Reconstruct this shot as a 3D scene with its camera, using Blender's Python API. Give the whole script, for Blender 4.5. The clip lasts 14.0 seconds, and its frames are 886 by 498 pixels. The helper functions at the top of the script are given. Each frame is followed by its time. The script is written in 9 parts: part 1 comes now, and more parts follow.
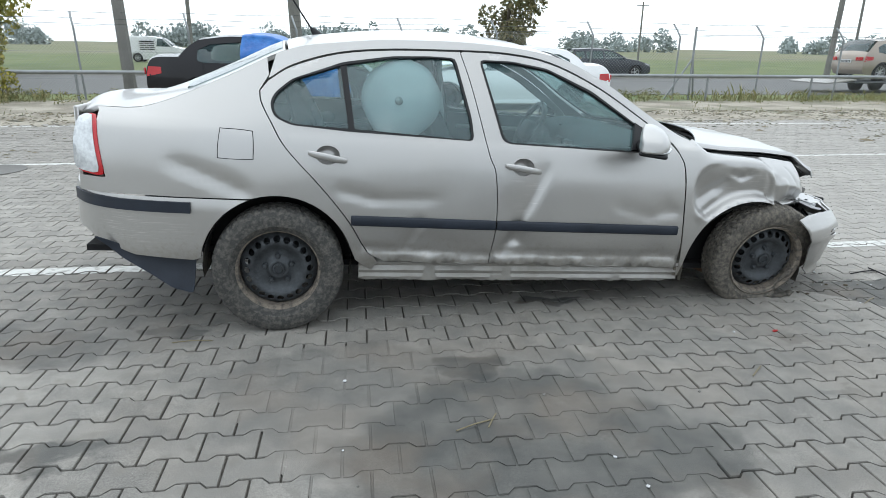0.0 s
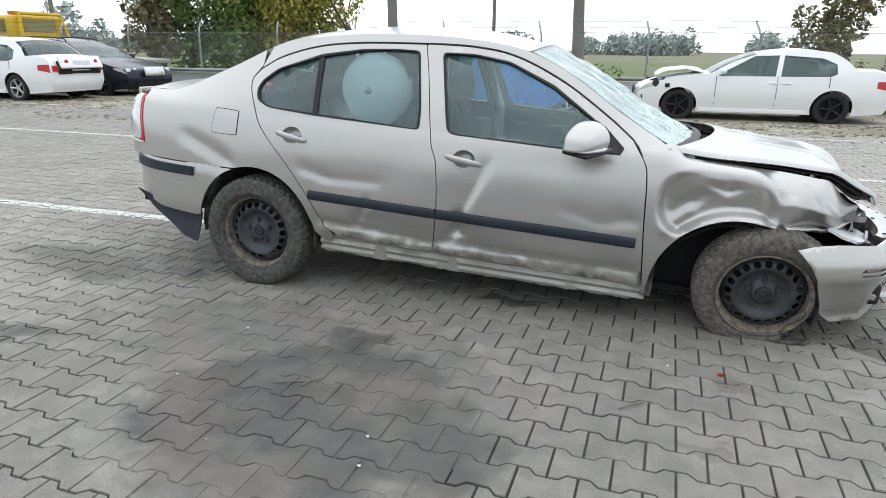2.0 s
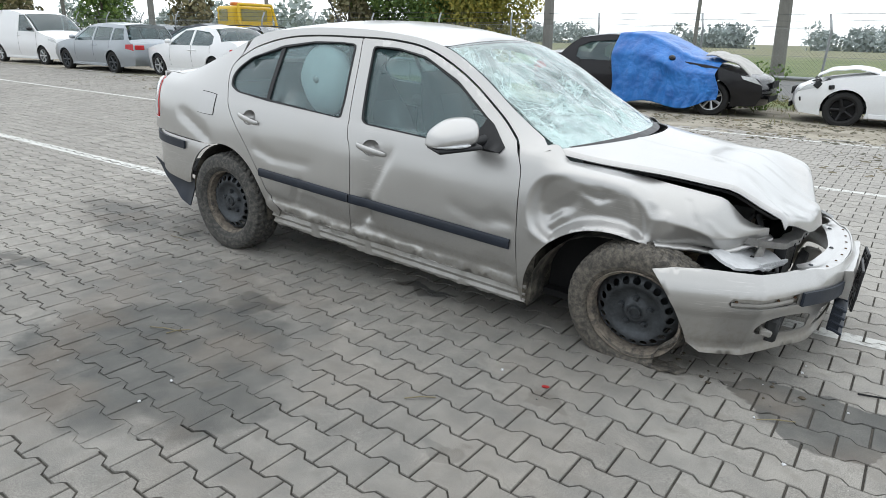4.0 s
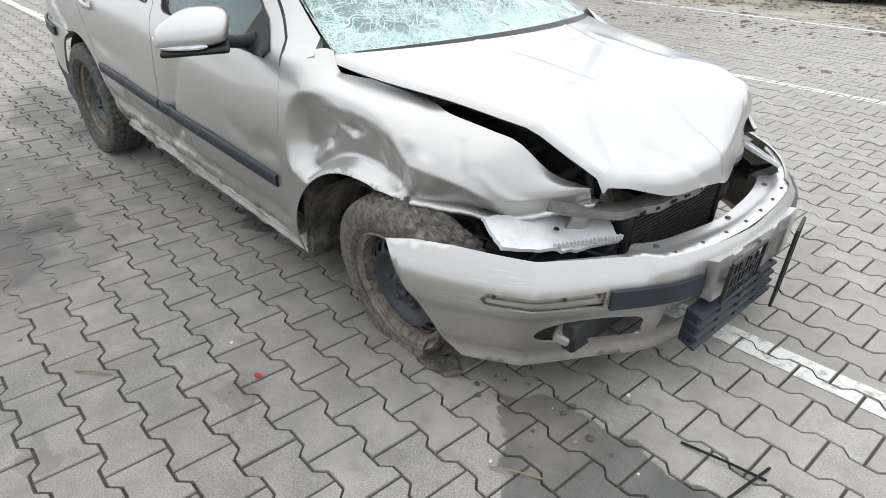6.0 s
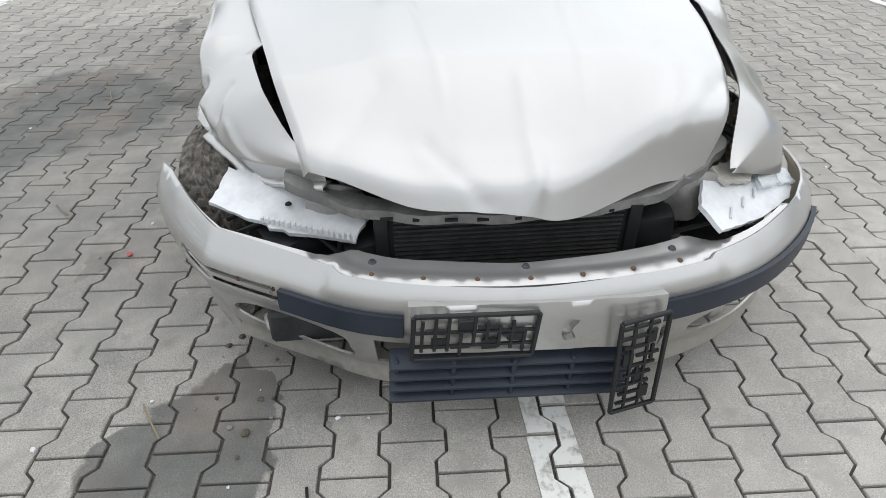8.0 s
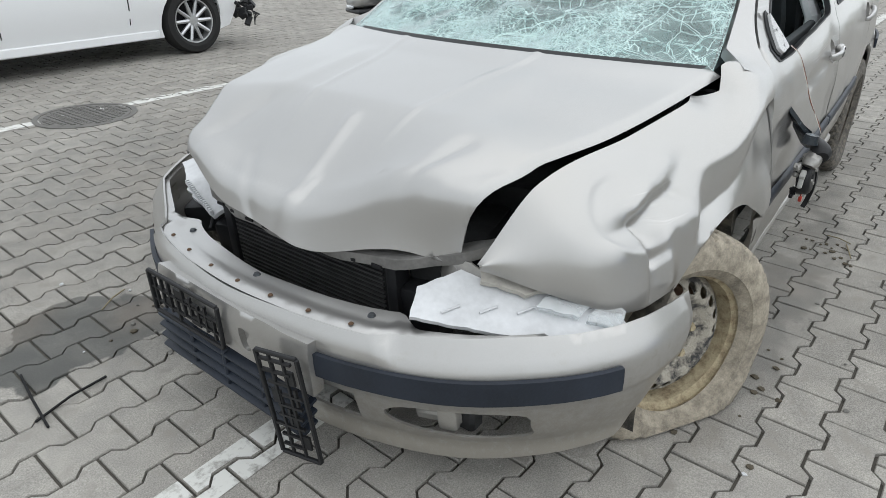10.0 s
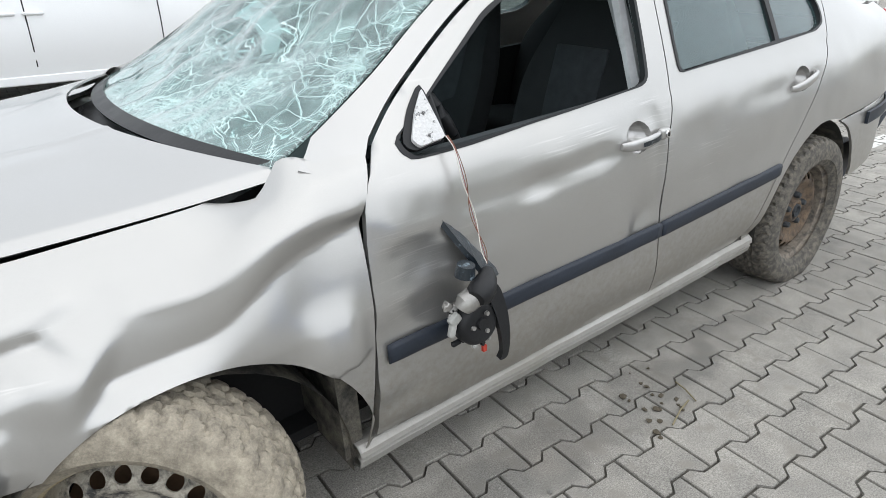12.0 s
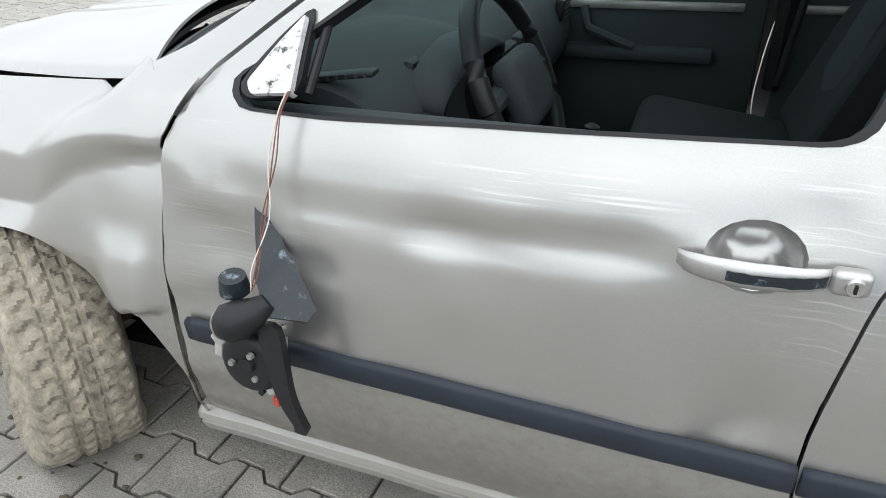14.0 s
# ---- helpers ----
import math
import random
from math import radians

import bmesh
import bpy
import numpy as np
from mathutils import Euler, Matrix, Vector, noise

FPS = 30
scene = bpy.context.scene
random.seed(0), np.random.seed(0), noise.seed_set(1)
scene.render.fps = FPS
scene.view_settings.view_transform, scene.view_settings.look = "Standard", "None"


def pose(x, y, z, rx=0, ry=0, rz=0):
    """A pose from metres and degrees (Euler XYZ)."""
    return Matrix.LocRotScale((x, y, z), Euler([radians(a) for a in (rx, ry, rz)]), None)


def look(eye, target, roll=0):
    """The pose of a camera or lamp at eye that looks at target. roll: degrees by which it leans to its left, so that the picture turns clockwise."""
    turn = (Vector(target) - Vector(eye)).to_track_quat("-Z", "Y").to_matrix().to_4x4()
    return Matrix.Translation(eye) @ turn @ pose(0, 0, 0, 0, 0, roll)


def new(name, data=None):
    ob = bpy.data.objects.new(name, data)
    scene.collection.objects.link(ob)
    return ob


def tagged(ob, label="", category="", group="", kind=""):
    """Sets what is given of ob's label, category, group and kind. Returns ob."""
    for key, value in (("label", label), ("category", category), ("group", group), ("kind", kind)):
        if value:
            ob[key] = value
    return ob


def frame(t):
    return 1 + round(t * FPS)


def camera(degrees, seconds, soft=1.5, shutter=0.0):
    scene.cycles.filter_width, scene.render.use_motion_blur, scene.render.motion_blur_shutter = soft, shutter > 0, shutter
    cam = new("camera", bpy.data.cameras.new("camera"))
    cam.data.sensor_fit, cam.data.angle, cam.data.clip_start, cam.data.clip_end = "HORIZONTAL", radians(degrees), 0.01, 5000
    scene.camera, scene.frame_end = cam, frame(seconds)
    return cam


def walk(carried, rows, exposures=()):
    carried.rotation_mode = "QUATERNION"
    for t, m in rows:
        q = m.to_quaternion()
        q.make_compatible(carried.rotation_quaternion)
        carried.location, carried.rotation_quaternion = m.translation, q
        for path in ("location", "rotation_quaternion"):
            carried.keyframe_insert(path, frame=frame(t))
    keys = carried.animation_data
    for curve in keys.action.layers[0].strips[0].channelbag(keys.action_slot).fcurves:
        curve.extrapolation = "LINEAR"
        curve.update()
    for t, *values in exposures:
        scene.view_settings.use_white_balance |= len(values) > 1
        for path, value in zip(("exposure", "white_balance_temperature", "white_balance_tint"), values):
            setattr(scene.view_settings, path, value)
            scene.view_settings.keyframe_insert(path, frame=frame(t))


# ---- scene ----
cam = camera(69.4, 14.0, soft=0.35)
PATH = [
    (0, (0.266, -3.809, 1.329), (0.601, -1.933, 0.724), 0.8),
    (0.5, (0.675, -3.881, 1.325), (0.853, -1.985, 0.715), 0.6),
    (1, (1.133, -3.956, 1.287), (1.089, -2.051, 0.68), 0.7),
    (1.5, (1.548, -3.918, 1.283), (1.272, -2.031, 0.679), 0.6),
    (2, (1.963, -3.843, 1.28), (1.426, -2.011, 0.684), 0.6),
    (2.2, (2.135, -3.835, 1.269), (1.511, -2.03, 0.675), 0.6),
    (4.3, (3.443, -3.192, 1.325), (2.339, -1.646, 0.701), 1.3),
    (4.5, (3.533, -3.077, 1.314), (2.399, -1.551, 0.693), 1.2),
    (5, (3.702, -2.726, 1.328), (2.552, -1.24, 0.641), 1.1),
    (5.5, (3.756, -2.301, 1.305), (2.565, -0.913, 0.496), 0.9),
    (6, (3.906, -1.913, 1.293), (2.647, -0.684, 0.342), 0.9),
    (6.5, (4.054, -1.522, 1.291), (2.663, -0.509, 0.272), 0.8),
    (7, (4.164, -1.124, 1.287), (2.638, -0.361, 0.244), 0.8),
    (7.5, (4.312, -0.738, 1.286), (2.682, -0.294, 0.214), 0.3),
    (8, (4.388, -0.317, 1.278), (2.733, -0.151, 0.168), -0.2),
    (8.2, (4.416, -0.15, 1.307), (2.763, -0.105, 0.183), -0.2),
    (10.3, (3.895, 1.318, 1.211), (2.503, 0.169, 0.349), 0.4),
    (10.5, (3.773, 1.388, 1.213), (2.381, 0.221, 0.376), 0.5),
    (11, (3.436, 1.653, 1.202), (2.092, 0.419, 0.383), 0.4),
    (11.5, (3.042, 1.835, 1.216), (1.805, 0.494, 0.396), 0.2),
    (12, (2.638, 1.875, 1.236), (1.526, 0.436, 0.405), -0.2),
    (12.5, (2.124, 1.918, 1.187), (1.337, 0.284, 0.344), 0.4),
    (13, (1.755, 1.85, 1.148), (1.319, 0.114, 0.255), 0.7),
    (13.5, (1.395, 1.72, 1.152), (1.558, -0.025, 0.188), 0.3),
    (14, (1.293, 1.559, 1.173), (1.884, -0.039, 0.125), 1.2),
]
walk(cam, [(t, look(eye, target, roll)) for t, eye, target, roll in PATH],
     [(0, 0.46, 6150, 7), (1, 0.47, 6250, 8), (2, 0.47, 6350, 9), (4.5, 0.43, 6400, 9), (5, 0.48, 6500, 10), (6, 0.68, 6500, 11), (7, 0.58, 6500, 11), (7.5, 0.56, 6500, 11), (8.2, 0.56, 6450, 10), (10.4, 0.22, 6450, 9), (11, 0.22, 6450, 9), (12, 0.56, 6450, 10), (13, 0.80, 6450, 10), (14, 0.78, 6450, 9)])
# ==== place
from mathutils import geometry

# ---------------------------------------------------------------- light
world = bpy.data.worlds.new("overcast_sky")
scene.world = world
world.use_nodes = True
wt = world.node_tree
wt.nodes.clear()
w_out = wt.nodes.new("ShaderNodeOutputWorld")
w_bg = wt.nodes.new("ShaderNodeBackground")
w_sky = wt.nodes.new("ShaderNodeTexSky")
w_sky.sky_type = "NISHITA"
w_sky.sun_disc = False
w_sky.sun_elevation = radians(74)
w_sky.sun_rotation = radians(328)
w_scale = wt.nodes.new("ShaderNodeVectorMath")
w_scale.operation = "SCALE"
w_scale.inputs[3].default_value = 0.09
w_mix = wt.nodes.new("ShaderNodeMix")
w_mix.data_type = "RGBA"
w_mix.inputs[0].default_value = 0.86
w_co = wt.nodes.new("ShaderNodeTexCoord")
w_sep = wt.nodes.new("ShaderNodeSeparateXYZ")
w_ramp = wt.nodes.new("ShaderNodeValToRGB")
w_ramp.color_ramp.elements[0].position = 0.0
w_ramp.color_ramp.elements[0].color = (0.93, 0.965, 0.99, 1)
w_ramp.color_ramp.elements[1].position = 0.55
w_ramp.color_ramp.elements[1].color = (0.98, 1.02, 1.055, 1)
# the cloud cover is brighter round the hidden sun
w_dot = wt.nodes.new("ShaderNodeVectorMath")
w_dot.operation = "DOT_PRODUCT"
w_dot.inputs[1].default_value = (-0.25, 0.80, 0.54)
w_glow = wt.nodes.new("ShaderNodeMapRange")
w_glow.inputs[1].default_value = -0.8
w_glow.inputs[2].default_value = 0.9
w_glow.inputs[3].default_value = 0.80
w_glow.inputs[4].default_value = 1.20
w_mul = wt.nodes.new("ShaderNodeVectorMath")
w_mul.operation = "SCALE"
wt.links.new(w_co.outputs["Generated"], w_dot.inputs[0])
wt.links.new(w_dot.outputs["Value"], w_glow.inputs[0])
wt.links.new(w_glow.outputs[0], w_mul.inputs[3])
wt.links.new(w_co.outputs["Generated"], w_sep.inputs[0])
wt.links.new(w_sep.outputs["Z"], w_ramp.inputs[0])
wt.links.new(w_sky.outputs[0], w_scale.inputs[0])
wt.links.new(w_scale.outputs[0], w_mix.inputs[6])
wt.links.new(w_ramp.outputs[0], w_mul.inputs[0])
wt.links.new(w_mul.outputs[0], w_mix.inputs[7])
wt.links.new(w_mix.outputs[2], w_bg.inputs[0])
w_bg.inputs[1].default_value = 1.12
wt.links.new(w_bg.outputs[0], w_out.inputs[0])
sun_data = bpy.data.lights.new("sun", "SUN")
sun_data.energy = 0.5
sun_data.angle = radians(100)
sun_data.color = (1.0, 0.96, 0.90)
sun = new("sun", sun_data)
sun.matrix_basis = look((0, 0, 20), (2.0, -5.0, 0))

# ---------------------------------------------------------------- materials


def mat_new(name):
    m = bpy.data.materials.new(name)
    m.use_nodes = True
    return m, m.node_tree, m.node_tree.nodes["Principled BSDF"]


def node(nt, kind, **props):
    n = nt.nodes.new(kind)
    for key, value in props.items():
        if key == "op":
            n.operation = value
        elif key == "blend":
            n.blend_type = value
        elif key == "dtype":
            n.data_type = value
        elif key == "feature":
            n.feature = value
    return n


def noise_tex(nt, scale, detail=4.0, rough=0.55, coord="Object", dist=0.0):
    co = nt.nodes.new("ShaderNodeTexCoord")
    n = nt.nodes.new("ShaderNodeTexNoise")
    n.inputs["Scale"].default_value = scale
    n.inputs["Detail"].default_value = detail
    n.inputs["Roughness"].default_value = rough
    n.inputs["Distortion"].default_value = dist
    nt.links.new(co.outputs[coord], n.inputs["Vector"])
    return n.outputs["Fac"]


def ramp(nt, fac, lo, hi, a=(0, 0, 0), b=(1, 1, 1)):
    r = nt.nodes.new("ShaderNodeValToRGB")
    r.color_ramp.elements[0].position = lo
    r.color_ramp.elements[1].position = hi
    r.color_ramp.elements[0].color = (*a, 1)
    r.color_ramp.elements[1].color = (*b, 1)
    nt.links.new(fac, r.inputs[0])
    return r.outputs[0]


def mix(nt, fac, a, b, blend="MIX"):
    n = nt.nodes.new("ShaderNodeMix")
    n.data_type = "RGBA"
    n.blend_type = blend
    for sock, value in ((n.inputs[0], fac), (n.inputs[6], a), (n.inputs[7], b)):
        if isinstance(value, bpy.types.NodeSocket):
            nt.links.new(value, sock)
        elif isinstance(value, tuple):
            sock.default_value = (*value, 1)
        else:
            sock.default_value = value
    return n.outputs[2]


def bump(nt, bsdf, height, strength=0.2, distance=0.01):
    b = nt.nodes.new("ShaderNodeBump")
    b.inputs["Strength"].default_value = strength
    b.inputs["Distance"].default_value = distance
    nt.links.new(height, b.inputs["Height"])
    nt.links.new(b.outputs[0], bsdf.inputs["Normal"])


def plain(name, color, rough=0.6, metal=0.0, var=0.25, scale=6.0, grain=60.0, relief=0.1, coat=0.0):
    """A surface of one colour with stains, grain and fine relief."""
    m, nt, p = mat_new(name)
    big = ramp(nt, noise_tex(nt, scale, 5), 0.3, 0.75)
    dark = tuple(c * (1 - var) for c in color)
    lite = tuple(min(1, c * (1 + var * 0.6)) for c in color)
    c1 = mix(nt, big, dark, lite)
    fine = noise_tex(nt, grain, 3)
    c2 = mix(nt, 0.25, c1, ramp(nt, fine, 0.3, 0.7, dark, lite))
    nt.links.new(c2, p.inputs["Base Color"])
    rr = ramp(nt, big, 0, 1, (rough * 0.85,) * 3, (min(1, rough * 1.15),) * 3)
    nt.links.new(rr, p.inputs["Roughness"])
    p.inputs["Metallic"].default_value = metal
    p.inputs["Specular IOR Level"].default_value = 0.3
    p.inputs["Coat Weight"].default_value = coat
    p.inputs["Coat Roughness"].default_value = 0.08
    if relief:
        bump(nt, p, fine, relief, 0.004)
    return m


def mottled(name, under, crust, scale, lo, hi, rough=0.9, relief=0.006):
    """A dark surface under a patchy, grainy crust of dried mud."""
    m, nt, p = mat_new(name)
    f = ramp(nt, noise_tex(nt, scale, 8, 0.68), lo, hi)
    fine = noise_tex(nt, 190, 4, 0.7)
    a = mix(nt, 0.5, under, ramp(nt, fine, 0.3, 0.7, tuple(c * 0.5 for c in under), tuple(c * 1.6 for c in under)))
    b = mix(nt, 0.5, crust, ramp(nt, fine, 0.3, 0.7, tuple(c * 0.65 for c in crust), tuple(c * 1.25 for c in crust)))
    nt.links.new(mix(nt, f, a, b), p.inputs["Base Color"])
    p.inputs["Roughness"].default_value = rough
    h = node(nt, "ShaderNodeMath", op="MULTIPLY_ADD")
    nt.links.new(f, h.inputs[0])
    h.inputs[1].default_value = 0.6
    nt.links.new(fine, h.inputs[2])
    bump(nt, p, h.outputs[0], 0.6, relief)
    return m


SCRAPES = [  # x, y, z, half-length, half-height of rubbed patches on the car
    (1.93, 0.88, 0.72, 0.13, 0.17), (2.66, 0.80, 0.80, 0.12, 0.05), (1.06, 0.87, 0.84, 0.10, 0.14), (0.78, 0.87, 0.74, 0.14, 0.10), (1.40, 0.87, 0.90, 0.20, 0.03), (0.80, 0.87, 0.70, 0.16, 0.06),
    (1.18, -0.87, 0.70, 0.12, 0.14), (2.42, -0.86, 0.80, 0.22, 0.12), (2.95, -0.84, 0.55, 0.16, 0.10), (-0.6, -0.85, 0.50, 0.25, 0.12)]


def car_paint(name, color, metal=0.55, rough=0.33, dust=0.25, dust_color=(0.40, 0.37, 0.32), scratch=0.0, mud=False, relief=0.0):
    """Metallic clear-coated paint with a patchy film of dust and fine scuffs."""
    m, nt, p = mat_new(name)
    film = ramp(nt, noise_tex(nt, 2.3, 6, 0.65), 0.42, 0.78)
    spots = ramp(nt, noise_tex(nt, 55, 4, 0.7), 0.58, 0.74)
    dustfac = mix(nt, 0.18, film, spots)
    amount = node(nt, "ShaderNodeMath", op="MULTIPLY")
    nt.links.new(dustfac, amount.inputs[0])
    amount.inputs[1].default_value = dust
    flake = ramp(nt, noise_tex(nt, 900, 1), 0.3, 0.7, tuple(c * 0.9 for c in color), tuple(min(1, c * 1.1) for c in color))
    base = mix(nt, amount.outputs[0], flake, dust_color)
    if scratch:
        co = nt.nodes.new("ShaderNodeTexCoord")
        mp = nt.nodes.new("ShaderNodeMapping")
        mp.inputs["Scale"].default_value = (3.2, 8.0, 120.0)
        mp.inputs["Rotation"].default_value = (0, radians(12), 0)
        nz = nt.nodes.new("ShaderNodeTexNoise")
        nz.inputs["Scale"].default_value = 2.0
        nz.inputs["Detail"].default_value = 5
        nt.links.new(co.outputs["Object"], mp.inputs[0])
        nt.links.new(mp.outputs[0], nz.inputs["Vector"])
        line = ramp(nt, nz.outputs["Fac"], 0.57, 0.72)
        area = ramp(nt, noise_tex(nt, 3.1, 3), 0.64, 0.74, (0, 0, 0), (0.6, 0.6, 0.6))
        for sx, sy, sz, rx, rz in SCRAPES:
            d = node(nt, "ShaderNodeVectorMath", op="SUBTRACT")
            d.inputs[1].default_value = (sx, sy, sz)
            nt.links.new(co.outputs["Object"], d.inputs[0])
            q = node(nt, "ShaderNodeVectorMath", op="MULTIPLY")
            q.inputs[1].default_value = (1 / rx, 3.0, 1 / rz)
            nt.links.new(d.outputs[0], q.inputs[0])
            ln = node(nt, "ShaderNodeVectorMath", op="LENGTH")
            nt.links.new(q.outputs[0], ln.inputs[0])
            near = ramp(nt, ln.outputs["Value"], 0.55, 1.0, (1, 1, 1), (0, 0, 0))
            mx = node(nt, "ShaderNodeMath", op="MAXIMUM")
            nt.links.new(area, mx.inputs[0])
            nt.links.new(near, mx.inputs[1])
            area = mx.outputs[0]
        s = node(nt, "ShaderNodeMath", op="MULTIPLY")
        nt.links.new(line, s.inputs[0])
        nt.links.new(area, s.inputs[1])
        s2 = node(nt, "ShaderNodeMath", op="MULTIPLY")
        nt.links.new(s.outputs[0], s2.inputs[0])
        s2.inputs[1].default_value = scratch
        base = mix(nt, s2.outputs[0], base, (0.72, 0.71, 0.69))
    if mud:
        co = nt.nodes.new("ShaderNodeTexCoord")
        sp = nt.nodes.new("ShaderNodeSeparateXYZ")
        nt.links.new(co.outputs["Object"], sp.inputs[0])
        ad = node(nt, "ShaderNodeMath", op="MULTIPLY_ADD")
        nt.links.new(noise_tex(nt, 46, 6, 0.72), ad.inputs[0])
        ad.inputs[1].default_value = 0.75
        nt.links.new(sp.outputs["Z"], ad.inputs[2])
        lean = node(nt, "ShaderNodeMapRange")
        lean.inputs[1].default_value = -0.5
        lean.inputs[2].default_value = 0.5
        lean.inputs[3].default_value = 0.02
        lean.inputs[4].default_value = -0.09
        nt.links.new(sp.outputs["Y"], lean.inputs[0])
        ad2 = node(nt, "ShaderNodeMath", op="ADD")
        nt.links.new(ad.outputs[0], ad2.inputs[0])
        nt.links.new(lean.outputs[0], ad2.inputs[1])
        spl = ramp(nt, ad2.outputs[0], 0.62, 0.84, (0.62,) * 3, (0, 0, 0))
        base = mix(nt, spl, base, (0.33, 0.305, 0.255))
    nt.links.new(base, p.inputs["Base Color"])
    p.inputs["Metallic"].default_value = metal
    rr = ramp(nt, amount.outputs[0], 0.0, 0.4, (rough,) * 3, (min(1, rough + 0.3),) * 3)
    nt.links.new(rr, p.inputs["Roughness"])
    p.inputs["Coat Weight"].default_value = 0.5
    p.inputs["Coat Roughness"].default_value = 0.10
    if relief:
        bump(nt, p, noise_tex(nt, 30, 5, 0.62), relief, 0.004)
    return m


def edge_gloss(nt):
    """Share of mirror reflection on a pane, the same from both faces."""
    lw = nt.nodes.new("ShaderNodeLayerWeight")
    lw.inputs[0].default_value = 0.5
    pw = node(nt, "ShaderNodeMath", op="POWER")
    nt.links.new(lw.outputs["Facing"], pw.inputs[0])
    pw.inputs[1].default_value = 4.0
    ma = node(nt, "ShaderNodeMath", op="MULTIPLY_ADD")
    nt.links.new(pw.outputs[0], ma.inputs[0])
    ma.inputs[1].default_value = 0.75
    ma.inputs[2].default_value = 0.05
    return ma.outputs[0]


def glass_tint(name, color, rough=0.02, opacity=0.25):
    """Tinted pane: clear glass over a faint film of dirt and painted sky sheen."""
    m, nt, p = mat_new(name)
    out = nt.nodes["Material Output"]
    tr = nt.nodes.new("ShaderNodeBsdfTransparent")
    tr.inputs[0].default_value = (*color, 1)
    # teal base colour of the film, painted in for sky mirrored in the panes
    p.inputs["Base Color"].default_value = (color[0] * 0.26, color[1] * 0.40, color[2] * 0.42, 1)
    p.inputs["Roughness"].default_value = rough
    p.inputs["Specular IOR Level"].default_value = 0.6
    gl = nt.nodes.new("ShaderNodeBsdfGlossy")
    gl.inputs["Roughness"].default_value = rough
    fr = edge_gloss(nt)
    m1 = nt.nodes.new("ShaderNodeMixShader")
    film = ramp(nt, noise_tex(nt, 5, 5), 0.35, 0.8, (opacity * 0.6,) * 3, (opacity * 1.3,) * 3)
    nt.links.new(film, m1.inputs[0])
    nt.links.new(tr.outputs[0], m1.inputs[1])
    nt.links.new(p.outputs[0], m1.inputs[2])
    m2 = nt.nodes.new("ShaderNodeMixShader")
    nt.links.new(fr, m2.inputs[0])
    nt.links.new(m1.outputs[0], m2.inputs[1])
    nt.links.new(gl.outputs[0], m2.inputs[2])
    nt.links.new(m2.outputs[0], out.inputs[0])
    return m


